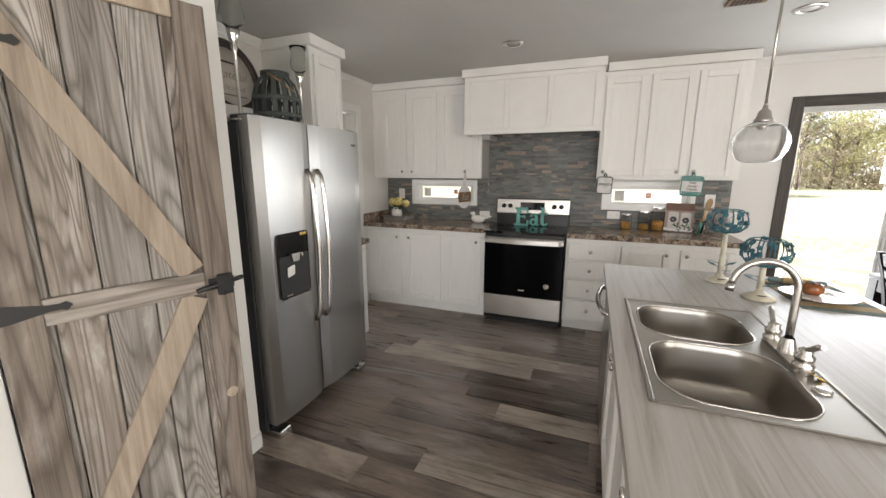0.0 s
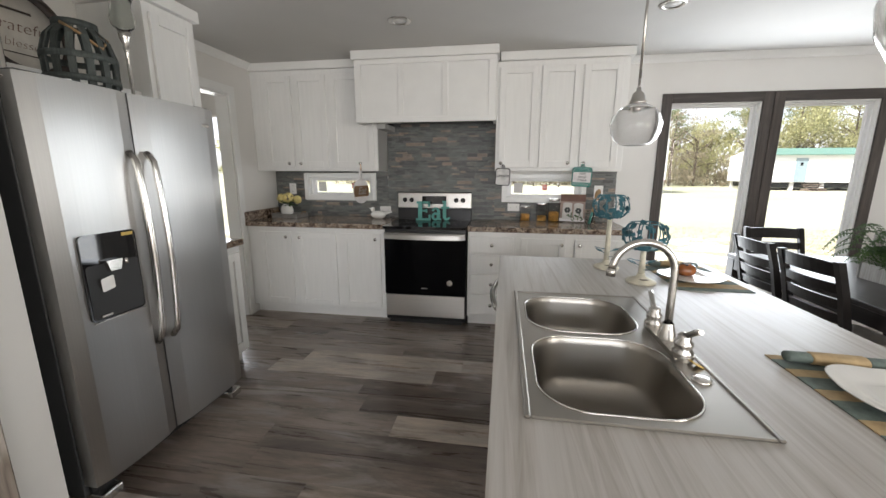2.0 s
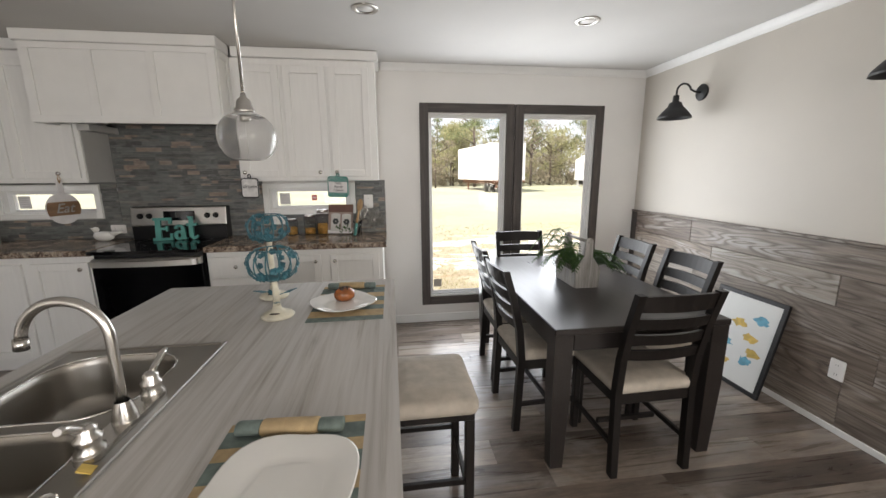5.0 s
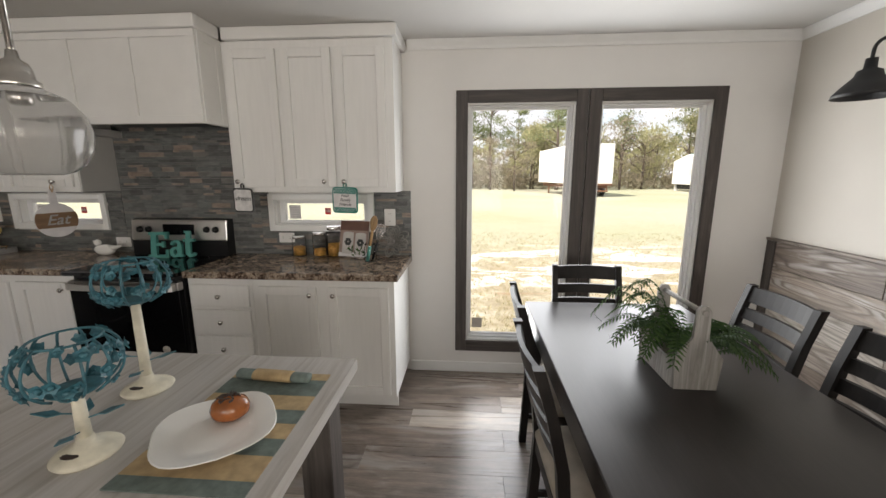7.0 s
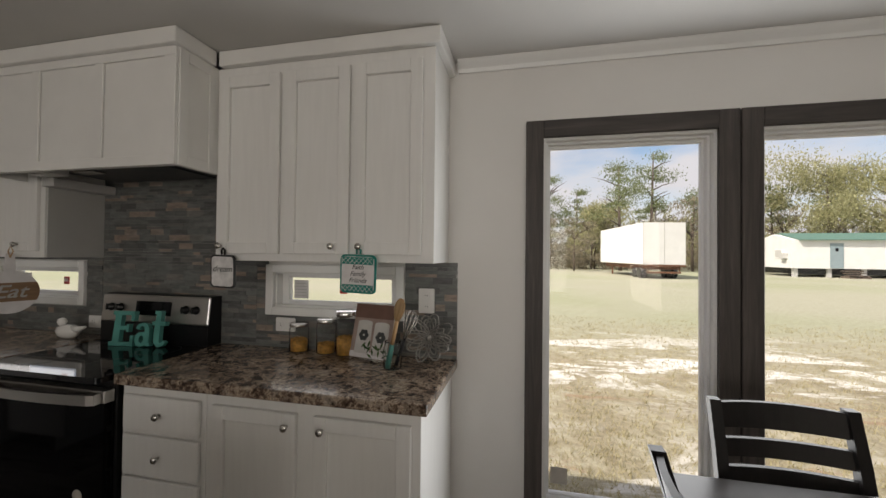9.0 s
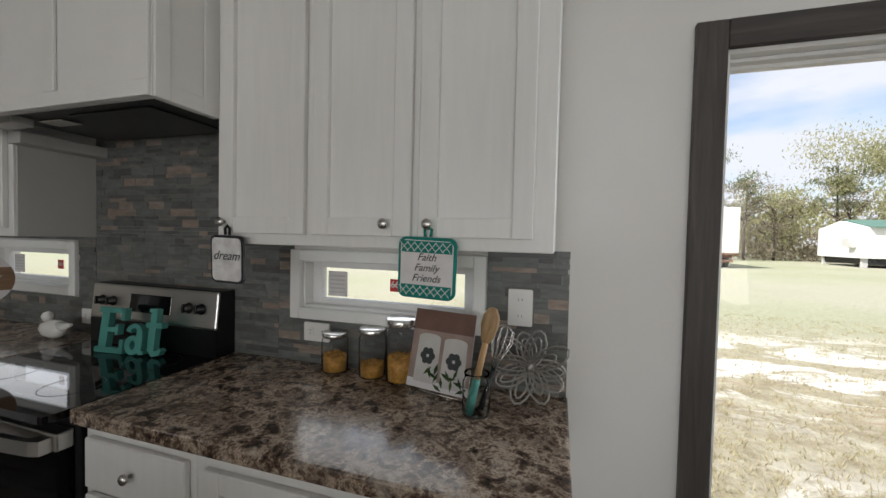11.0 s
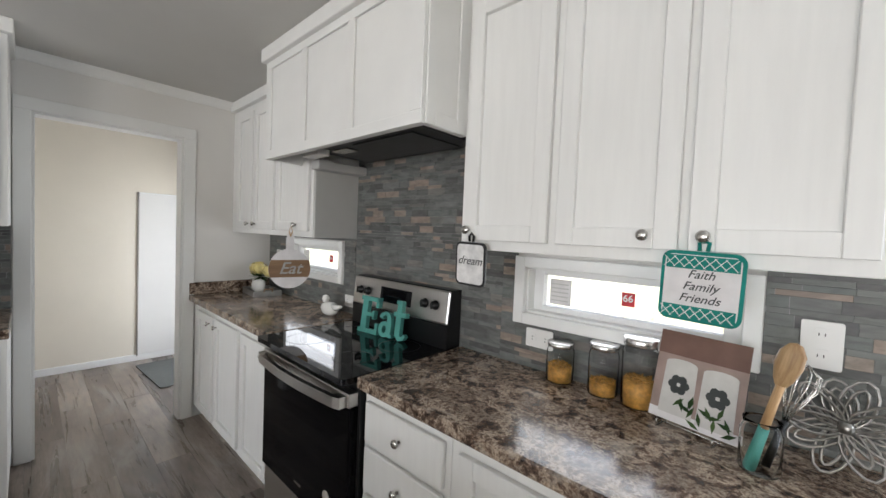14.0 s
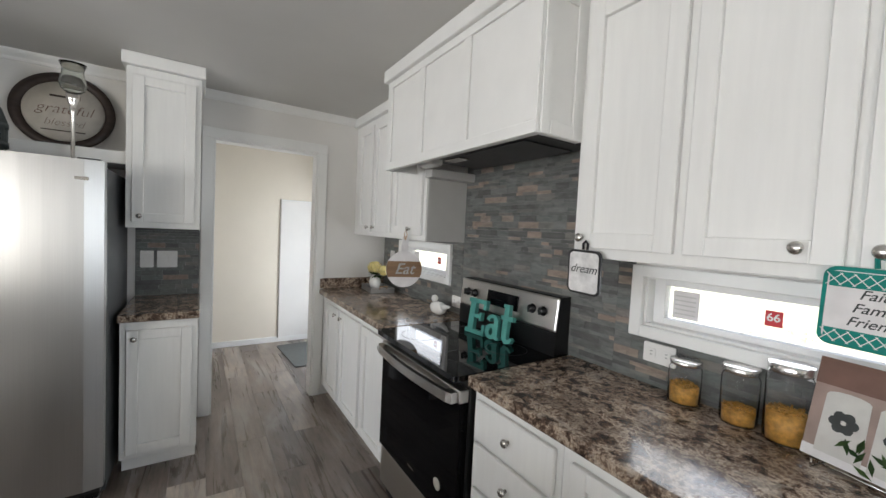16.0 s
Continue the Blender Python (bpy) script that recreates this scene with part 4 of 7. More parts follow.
# ---- appliances ----
def fridge():
    f = thing("refrigerator", "stainless steel side-by-side refrigerator with black water dispenser", "refrigerator", pose(-2.17, 1.985, 0))
    y0, y1, X = -0.455, 0.455, 0.745
    part("body", box((0.0, y0, 0.035), (0.66, y1, 1.73), 0.006), M["darkpanel"], f, "charcoal grey cabinet body")
    part("grille", box((0.60, y0 + 0.02, 0.03), (0.675, y1 - 0.02, 0.10), 0.004), M["black"], f, "black bottom grille")
    for a, b, nm in ((y0, -0.055, "freezer_door"), (-0.047, y1, "fridge_door")):
        bm = bmesh.new()
        n = 7
        pts = [(0.672, a), (0.672, b)] + [(X + 0.010 * math.sin(math.pi * i / n) - (0.012 if i in (0, n) else 0), b + (a - b) * i / n) for i in range(n + 1)]
        slab(bm, pts, 0.10, 1.755)
        d = part(nm, bm, M["steel"], f)
        hy = -0.095 if nm == "freezer_door" else -0.008
        hb = bmesh.new()
        path = [(X + 0.004, hy, 0.60), (X + 0.035, hy, 0.64)] + [(X + 0.042 + 0.018 * math.sin(math.pi * i / 10), hy, 0.68 + 0.74 * i / 10) for i in range(11)] + [(X + 0.035, hy, 1.46), (X + 0.004, hy, 1.50)]
        tube(hb, path, 0.0145, 10)
        part("handle", hb, M["chrome"], d, "long curved steel bar handle")
        if nm == "freezer_door":
            p = part("dispenser", slab(bmesh.new(), rounded(0.235, 0.36, 0.02), 0, 0.014, pose(X + 0.003, -0.255, 0.985, 90, 0, 90)), M["blackglass"], d, "black water and ice dispenser")
            # flat plate; the hollow's depth is only its black colour
            part("recess", slab(bmesh.new(), rounded(0.222, 0.228, 0.014, 4), 0, 0.002, pose(X + 0.0172, -0.255, 0.926, 90, 0, 90)), M["dark"], p, "flat black plate in place of the dispenser hollow")
            part("chute", slab(bmesh.new(), [(-0.034, 0.0), (0.034, 0.0), (0.022, -0.045), (-0.022, -0.045)], 0, 0.020, pose(X + 0.0193, -0.262, 1.052, 90, 0, 90)), M["nickel"], p, "grey ice chute")
            pd = part("paddle", box((0.0, -0.026, -0.032), (0.006, 0.026, 0.030), 0.004), M["plastic"], p, "pale tilted paddle")
            pd.matrix_local = pose(X + 0.026, -0.296, 0.958, 12, 14, 0)
            part("spout", tube(bmesh.new(), [(X + 0.024, -0.205, 1.045), (X + 0.030, -0.205, 1.022)], [0.010, 0.007], 10), M["chrome"], p, "small bright water spout")
            part("drip_tray", box((X + 0.0195, -0.345, 0.822), (X + 0.036, -0.300, 0.832), 0.003), M["nickel"], p)
            part("sticker", box((X + 0.0172, -0.20, 1.142), (X + 0.0190, -0.150, 1.156)), M["ochre"], p, "yellow strip sticker")
            part("rim", box((X + 0.0172, -0.37, 0.800), (X + 0.022, -0.14, 0.8045), 0.001), M["nickel"], p)
        else:
            part("badge", box((X + 0.002, 0.33, 1.655), (X + 0.006, 0.40, 1.672), 0.002), M["nickel"], d, "small oval maker's badge as plain bar")
    for y in (y0 + 0.06, y1 - 0.06):
        part("foot", box((0.55, y - 0.045, 0.0), (0.735, y + 0.045, 0.045), 0.008), M["nickel"], f, "grey front foot cover")
        part("hinge_cover", box((0.60, y - 0.045, 1.731), (0.72, y + 0.045, 1.765), 0.006), M["darkpanel"], f)
    for y in (y0 + 0.06, y1 - 0.06):
        part("foot", box((0.05, y - 0.03, 0.0), (0.12, y + 0.03, 0.036)), M["black"], f)


fridge()
w = solid("over_fridge_shelf", box((XL + 0.001, 1.472, 1.80), (-1.90, 2.465, 1.875), 0.003), M["hoodpaint"], "white board shelf above the refrigerator", "shelf")


def stove():
    s = thing("range", "freestanding stainless and black glass electric range", "stove", pose(-0.476, 3.70, 0))
    h = 0.378
    part("body", box((-h, 0.045, 0.03), (h, 0.60, 0.915), 0.004), M["black"], s)
    part("drawer", box((-h + 0.004, 0.018, 0.075), (h - 0.004, 0.045, 0.285), 0.006), M["steelx"], s, "stainless storage drawer front")
    part("kick", box((-h + 0.03, 0.05, 0.0), (h - 0.03, 0.06, 0.075)), M["dark"], s)
    d = part("oven_door", box((-h + 0.004, 0.005, 0.295), (h - 0.004, 0.045, 0.82), 0.006), M["ovenglass"], s, "black glass oven door")
    part("top_rail", box((-h + 0.004, 0.0, 0.821), (h - 0.004, 0.045, 0.875), 0.006), M["steelx"], d, "stainless top rail of the oven door")
    hb = bmesh.new()
    slab(hb, [(-h + 0.02, 0.004), (-h + 0.02, -0.030)] + [(-h + 0.05 + (2 * h - 0.10) * i / 12, -0.040 - 0.020 * math.sin(math.pi * i / 12)) for i in range(13)] + [(h - 0.02, -0.030), (h - 0.02, 0.004), (h - 0.06, 0.004), (h - 0.07, -0.024)] + [(h - 0.09 - (2 * h - 0.18) * i / 12, -0.026 - 0.016 * math.sin(math.pi * i / 12)) for i in range(13)] + [(-h + 0.07, -0.024), (-h + 0.06, 0.004)], 0.824, 0.866)
    part("handle", hb, M["steelx"], d, "bowed stainless bar handle")
    part("sticker", lathe(bmesh.new(), [(0, 0), (0.026, 0), (0.026, 0.0015), (0, 0.0015)], 20), M["signface"], d, "round pale sticker").matrix_local = pose(0.235, 0.003, 0.42, 90)
    part("badge", box((-0.03, 0.003, 0.355), (0.03, 0.0045, 0.365)), M["nickel"], d)
    part("cooktop", slab(bmesh.new(), rounded(0.758, 0.62, 0.02, cx=0, cy=0.277), 0.916, 0.939), M["blackglass"], s, "glossy black ceramic cooktop")
    for x, y, r in ((-0.19, 0.14, 0.105), (0.19, 0.14, 0.085), (-0.19, 0.40, 0.08), (0.19, 0.40, 0.10)):
        part("burner_ring", lathe(bmesh.new(), [(r - 0.002, 0.0185), (r, 0.0187), (r, 0.0181), (r - 0.002, 0.0181)], 40, (x, y, 0.921)), M["darkpanel"], s)
    g = bmesh.new()
    slab(g, [(0.52, 0.9395), (0.615, 0.9395), (0.615, 1.213), (0.56, 1.213), (0.545, 1.203), (0.53, 1.058), (0.52, 1.048)], -h, h, Matrix(((0, 0, 1, 0), (1, 0, 0, 0), (0, 1, 0, 0), (0, 0, 0, 1))))
    bk = part("backguard", g, M["black"], s)
    tilt = Matrix.Translation((0, 0.537, 1.130)) @ pose(0, 0, 0, -6)
    f = part("control_panel", box((-h - 0.001, -0.010, -0.078), (h + 0.001, 0.0, 0.08), 0.008), M["steelx"], bk, "stainless control panel")
    f.matrix_local = tilt
    disp = part("display", box((-0.125, -0.014, -0.035), (0.125, -0.0105, 0.045), 0.003), M["blackglass"], bk, "black clock display with keys")
    disp.matrix_local = tilt
    for x in (-0.305, -0.235, 0.225, 0.295):
        k = bmesh.new()
        lathe(k, [(0, 0), (0.022, 0), (0.024, 0.004), (0.019, 0.006), (0.017, 0.024), (0, 0.026)], 18)
        bx(k, (-0.0035, -0.018, 0.024), (0.0035, 0.018, 0.033), 0.001)
        kn = part("control_knob", k, M["black"], bk, "black burner knob")
        kn.matrix_local = tilt @ pose(x, -0.011, 0.005, 90)


stove()

# ---- island ----
IX0, IX1, IY0, IY1, IZ = 0.21, 1.34, 0.74, 2.715, 0.913
SX0, SX1, SY0, SY1 = 0.28, 0.765, 1.12, 1.985


def island():
    w = thing("kitchen_island_top", "pale whitewashed wood-look laminate island countertop with sink cutout", "countertop", pose(0, 0, IZ - 0.04))
    bm = bmesh.new()
    for a, b in (((IX0, IY0, 0), (SX0 + 0.02, IY1, 0.04)), ((SX1 - 0.02, IY0, 0), (IX1, IY1, 0.04)), ((SX0 + 0.02, IY0, 0), (SX1 - 0.02, SY0 + 0.02, 0.04)), ((SX0 + 0.02, SY1 - 0.02, 0), (SX1 - 0.02, IY1, 0.04))):
        bx(bm, a, b)
    bmesh.ops.remove_doubles(bm, verts=bm.verts[:], dist=1e-5)
    part("slab", bm, M["island"], w)
    # cabinets under the west side, doors facing west
    for y0, y1, label, doors in ((0.76, 1.13, "white painted island base cabinet with drawers", "drawers"), (1.131, 2.045, "white painted island sink cabinet with two doors", "doors")):
        c = thing("island_cabinet", label, "cabinet", pose(0.262, 0, 0))
        if doors == "doors":
            for a, b in (((0, y0, 0.095), (0.02, y1, 0.872)), ((0.02, y0, 0.095), (0.60, y1, 0.115)), ((0.58, y0, 0.115), (0.60, y1, 0.872)), ((0.02, y0, 0.115), (0.58, y0 + 0.018, 0.872)), ((0.02, y1 - 0.018, 0.115), (0.58, y1, 0.872))):
                part("side", box(a, b), M["cabinet"], c)
            m = (y0 + y1) / 2
            shaker(c, y0 + 0.02, m - 0.004, 0.125, 0.848, m - 0.04, 0.78, axis="-x")
            shaker(c, m + 0.004, y1 - 0.02, 0.125, 0.848, m + 0.04, 0.78, axis="-x")
        else:
            part("body", box((0, y0, 0.095), (0.60, y1, 0.872), 0.002), M["cabinet"], c)
            for z0, z1 in ((0.70, 0.848), (0.42, 0.68), (0.125, 0.40)):
                shaker(c, y0 + 0.02, y1 - 0.02, z0, z1, (y0 + y1) / 2, (z0 + z1) / 2, "drawer", axis="-x")
        part("toe_kick", box((0.06, y0, 0), (0.075, y1, 0.095)), M["hoodpaint"], c)
    dw = thing("dishwasher", "stainless dishwasher built into the island", "dishwasher", pose(0.262, 2.36, 0))
    part("body", box((0.0, -0.30, 0.09), (0.57, 0.30, 0.868)), M["darkpanel"], dw)
    part("kick", box((0.05, -0.30, 0.0), (0.065, 0.30, 0.09)), M["black"], dw)
    d = part("door", box((-0.028, -0.297, 0.10), (-0.001, 0.297, 0.862), 0.005), M["steelx"], dw)
    hb = bmesh.new()
    tube(hb, [(-0.026, -0.25, 0.785), (-0.055, -0.235, 0.785)] + [(-0.060 - 0.022 * math.sin(math.pi * i / 8), -0.22 + 0.44 * i / 8, 0.785) for i in range(9)] + [(-0.055, 0.235, 0.785), (-0.026, 0.25, 0.785)], 0.0135, 10)
    part("handle", hb, M["chrome"], d, "bowed steel bar handle")
    e = thing("island_end_panel", "dark weathered wood panel closing the island's back", "panel", pose(0, 0, 0))
    part("panel", box((0.866, 0.76, 0.0), (0.884, 2.67, 0.872), 0.002), M["islandbase"], e)
    part("end_panel", box((0.262, 2.664, 0.0), (0.862, 2.682, 0.872), 0.002), M["islandbase"], e)
    for y in (2.60, 0.85):
        leg = thing("island_post", "square dark weathered wooden post under the island overhang", "post", pose(1.245, y, 0), "island posts")
        part("post", box((-0.05, -0.05, 0.10), (0.05, 0.05, 0.80), 0.004), M["islandbase"], leg)
        part("collar", box((-0.058, -0.058, 0.80), (0.058, 0.058, 0.872), 0.004), M["islandbase"], leg)
        part("plinth", box((-0.058, -0.058, 0.0), (0.058, 0.058, 0.10), 0.004), M["islandbase"], leg)
    r = thing("island_apron", "dark weathered wooden apron under the island overhang", "panel", pose(0, 0, 0))
    part("apron", box((0.886, 2.63, 0.79), (1.186, 2.655, 0.872), 0.003), M["islandbase"], r)


island()


def sink():
    s = thing("kitchen_sink", "double-bowl stainless steel drop-in sink", "sink", pose(0, 0, IZ))
    W, H, RZ = SX1 - SX0, SY1 - SY0, 0.006
    cx, cy = (SX0 + SX1) / 2, (SY0 + SY1) / 2
    bowls = [(SX0 + 0.036, SX1 - 0.085, SY0 + 0.035, SY0 + 0.425), (SX0 + 0.036, SX1 - 0.088, SY0 + 0.462, SY1 - 0.055)]

    def ring(u0, u1, v0, v1, r, n=6):
        return [Vector((x, y, 0)) for x, y in rounded(u1 - u0, v1 - v0, r, n, (u0 + u1) / 2, (v0 + v1) / 2)]

    # deck with two rounded openings, built from strips around each opening
    bm = bmesh.new()
    mid = (bowls[0][3] + bowls[1][2]) / 2
    for (u0, u1, v0, v1), (a0, a1) in zip(bowls, ((SY0 + 0.012, mid), (mid, SY1 - 0.012))):
        inner = ring(u0, u1, v0, v1, 0.115, 9)
        ox0, ox1 = SX0 + 0.012, SX1 - 0.012
        c = Vector(((u0 + u1) / 2, (v0 + v1) / 2, 0))
        outer = []
        for p in inner:
            d = p - c
            k = min((ox1 - c.x if d.x > 0 else c.x - ox0) / max(abs(d.x), 1e-6), (a1 - c.y if d.y > 0 else c.y - a0) / max(abs(d.y), 1e-6))
            outer.append(c + d * k)
        vi = [bm.verts.new(p + Vector((0, 0, RZ - 0.002))) for p in inner]
        vo = [bm.verts.new(p + Vector((0, 0, RZ - 0.002))) for p in outer]
        n = len(vi)
        for i in range(n):
            bm.faces.new((vi[i], vi[(i + 1) % n], vo[(i + 1) % n], vo[i]))
        for qx, qy in ((ox0, a0), (ox1, a0), (ox1, a1), (ox0, a1)):
            q = bm.verts.new((qx, qy, RZ - 0.002))
            best = min(range(n), key=lambda i: (vo[i].co - q.co).length + (vo[(i + 1) % n].co - q.co).length)
            bm.faces.new((vo[best], vo[(best + 1) % n], q))
    part("deck", bm, M["sink"], s)
    rim = bmesh.new()
    for a, b in (((SX0, SY0, 0.0005), (SX0 + 0.014, SY1, RZ + 0.002)), ((SX1 - 0.014, SY0, 0.0005), (SX1, SY1, RZ + 0.002)), ((SX0 + 0.014, SY0, 0.0005), (SX1 - 0.014, SY0 + 0.014, RZ + 0.002)), ((SX0 + 0.014, SY1 - 0.014, 0.0005), (SX1 - 0.014, SY1, RZ + 0.002))):
        bx(rim, a, b, 0.003)
    part("rim", rim, M["sink"], s, "raised steel rim")
    for (u0, u1, v0, v1), dep in zip(bowls, (0.165, 0.155)):
        b = bmesh.new()
        levels = [(0.0, 0.004, 0.115), (0.004, -0.004, 0.113), (0.006, -0.02, 0.112), (0.016, -dep * 0.7, 0.105), (0.026, -dep * 0.88, 0.10), (0.05, -dep * 0.98, 0.09), (0.09, -dep, 0.07)]
        rings = [[b.verts.new(p + Vector((0, 0, z))) for p in ring(u0 + i, u1 - i, v0 + i, v1 - i, r, 9)] for i, z, r in levels]
        for p, q in zip(rings, rings[1:]):
            for i in range(len(p)):
                j = (i + 1) % len(p)
                b.faces.new((p[i], p[j], q[j], q[i])).smooth = True
        b.faces.new(rings[-1])
        bowl = part("bowl", b, M["sink"], s, "deep rounded steel bowl")
        edge = [tuple(p + Vector((0, 0, 0.0045))) for p in ring(u0, u1, v0, v1, 0.115, 9)]
        part("lip", tube(bmesh.new(), edge + edge[:1], 0.0028, 6), M["chrome"], bowl, "bright rolled lip")
        part("drain", lathe(bmesh.new(), [(0.0, 0.001), (0.028, 0.001), (0.030, 0.004), (0.042, 0.005), (0.044, 0.001)], 24, ((u0 + u1) / 2, (v0 + v1) / 2 + 0.02, -dep)), M["nickel"], bowl, "round drain strainer")
        # flat disc, coloured as dark as the inside of the drain
        part("drain_hole", lathe(bmesh.new(), [(0.0, 0.0022), (0.026, 0.0022), (0.026, 0.0012)], 20, ((u0 + u1) / 2, (v0 + v1) / 2 + 0.02, -dep)), M["dark"], bowl)
    part("hole_cap", lathe(bmesh.new(), [(0.022, 0.004), (0.022, 0.008), (0.016, 0.011), (0, 0.012)], 20, (SX1 - 0.050, SY0 + 0.215, 0)), M["chrome"], s, "round chrome hole cover")
    return bowls


sink()


def faucet():
    f = thing("kitchen_faucet", "brushed nickel gooseneck faucet with two lever handles", "faucet", pose(SX1 - 0.048, 1.552, IZ + 0.005))
    bm = bmesh.new()
    slab(bm, rounded(0.050, 0.27, 0.024), 0, 0.014)
    part("base_plate", bm, M["nickel"], f)
    sp = bmesh.new()
    lathe(sp, [(0.026, 0.014), (0.024, 0.03), (0.018, 0.05), (0.015, 0.06)], 20)
    path = [(0, 0, 0.05), (0, 0, 0.12), (0, 0, 0.20)] + [(x, 0, z) for x, _, z in arc((-0.085, 0, 0.215), 0.085, 0, 168, 18)]
    end = path[-1]
    path += [(end[0] - 0.003, 0, end[2] - 0.014)]
    tube(sp, path, 0.0108, 14)
    part("spout", sp, M["nickel"], f, "tall curved gooseneck spout")
    part("nozzle", tube(bmesh.new(), [(end[0] - 0.003, 0, end[2] - 0.012), (end[0] - 0.006, 0, end[2] - 0.036)], 0.0135, 14), M["nickel"], f)
    for y, tilt in ((0.105, 1), (-0.105, -1)):
        h = bmesh.new()
        lathe(h, [(0.026, 0.014), (0.027, 0.022), (0.020, 0.030), (0.024, 0.040), (0.024, 0.048), (0.016, 0.056), (0.018, 0.066), (0.010, 0.074), (0, 0.076)], 20, (0, y, 0))
        tube(h, [(0, y, 0.064), (0.0, y + 0.022 * tilt, 0.078), (0.004, y + 0.05 * tilt, 0.098), (0.006, y + 0.066 * tilt, 0.104)], [0.009, 0.008, 0.009, 0.007], 10)
        part("lever_handle", h, M["nickel"], f, "small bell-shaped lever handle")
    tg = part("tag", box((-0.012, -0.012, 0.0), (0.014, 0.010, 0.003)), M["ochre"], f, "small yellow tag by the handle")
    tg.matrix_local = pose(0.018, -0.145, 0.004, 0, 25, 10)


faucet()

# ---- dining set ----
TX0, TX1, TY0, TY1, TZ = 2.075, 3.0, 2.255, 3.83, 0.76
def dining_table():
    t = thing("dining_table", "dark espresso rectangular wooden dining table", "table", pose((TX0 + TX1) / 2, (TY0 + TY1) / 2, 0))
    hw, hl = (TX1 - TX0) / 2, (TY1 - TY0) / 2
    part("tabletop", box((-hw, -hl, TZ - 0.032), (hw, hl, TZ), 0.004), M["table"], t)
    for sx in (-1, 1):
        part("apron", box((sx * (hw - 0.028), -hl + 0.10, TZ - 0.115), (sx * (hw - 0.008), hl - 0.10, TZ - 0.033), 0.002), M["table"], t)
        part("apron", box((-hw + 0.10, sx * (hl - 0.028), TZ - 0.115), (hw - 0.10, sx * (hl - 0.008), TZ - 0.033), 0.002), M["table"], t)
        for sy in (-1, 1):
            bm = bmesh.new()
            x, y = sx * (hw - 0.05), sy * (hl - 0.05)
            lo, hi = 0.033, 0.045
            vs = [bm.verts.new((x + dx * r, y + dy * r, z)) for r, z in ((lo, 0), (hi, 0.4), (hi, TZ - 0.033)) for dx, dy in ((-1, -1), (1, -1), (1, 1), (-1, 1))]
            for k in (0, 4):
                for i in range(4):
                    j = (i + 1) % 4
                    bm.faces.new((vs[k + i], vs[k + j], vs[k + 4 + j], vs[k + 4 + i]))
            bm.faces.new(vs[3::-1])
            bm.faces.new(vs[8:12])
            part("leg", bm, M["table"], t)


dining_table()


def dining_chair():
    """A ladder-back chair whose front looks along +y; its back legs stand at y = 0."""
    c = thing("dining_chair", "dark espresso ladder-back chair with beige padded seat", "chair", group="chairs round the dining table")
    hw, d = 0.215, 0.41
    for sx in (-1, 1):
        bm = bmesh.new()
        x = sx * (hw - 0.018)
        pts = [(0.0, 0.0), (0.012, 0.25), (0.02, 0.45), (0.005, 0.62), (-0.035, 0.80), (-0.085, 0.965)]
        prev = None
        for y, z in pts:
            r = 0.020 if z < 0.7 else 0.018
            ring = [bm.verts.new((x + dx * 0.0175, y + dy * r, z)) for dx, dy in ((-1, -1), (1, -1), (1, 1), (-1, 1))]
            if prev:
                for i in range(4):
                    bm.faces.new((prev[i], prev[(i + 1) % 4], ring[(i + 1) % 4], ring[i]))
            else:
                bm.faces.new(ring[::-1])
            prev = ring
        bm.faces.new(prev)
        part("back_post", bm, M["chair"], c)
        part("leg", box((x - 0.018, d - 0.038, 0), (x + 0.018, d, 0.435), 0.003), M["chair"], c)
        part("seat_rail", box((x - 0.011, 0.035, 0.385), (x + 0.011, d - 0.039, 0.44), 0.002), M["chair"], c)
        part("stretcher", box((x - 0.010, 0.03, 0.15), (x + 0.010, d - 0.039, 0.175), 0.002), M["chair"], c)
    part("seat_rail", box((-hw + 0.037, d - 0.03, 0.385), (hw - 0.037, d - 0.008, 0.44), 0.002), M["chair"], c)
    part("seat_rail", box((-hw + 0.037, 0.005, 0.385), (hw - 0.037, 0.03, 0.44), 0.002), M["chair"], c)
    part("stretcher", box((-hw + 0.046, d * 0.5 - 0.01, 0.15), (hw - 0.046, d * 0.5 + 0.01, 0.175), 0.002), M["chair"], c)
    for z, hgt in ((0.878, 0.078), (0.79, 0.055), (0.705, 0.055), (0.62, 0.055)):
        bm = bmesh.new()
        n = 8
        yb = 0.005 - 0.09 * ((z - 0.62) / 0.345) if z > 0.62 else 0.005
        lean = 0.26 * hgt
        rows = []
        for k in range(n + 1):
            u = -1 + 2 * k / n
            bow = -0.022 * (1 - u * u)
            top = hgt + (0.005 * (1 - u * u) if z > 0.87 else 0.0)
            rows.append([bm.verts.new((u * (hw - 0.037), yb + bow + o + l, z + v)) for o, l, v in ((-0.009, 0, 0), (0.009, 0, 0), (0.009, -lean, top), (-0.009, -lean, top))])
        for p, q in zip(rows, rows[1:]):
            for i in range(4):
                bm.faces.new((p[i], p[(i + 1) % 4], q[(i + 1) % 4], q[i]))
        bm.faces.new(rows[0][::-1])
        bm.faces.new(rows[-1])
        part("slat", bm, M["chair"], c)
    part("cushion", cushion(2 * hw - 0.002, d + 0.02, 0.055, (0, d / 2 + 0.012, 0.44)), M["fabric"], c, "beige upholstered seat pad")
    return c


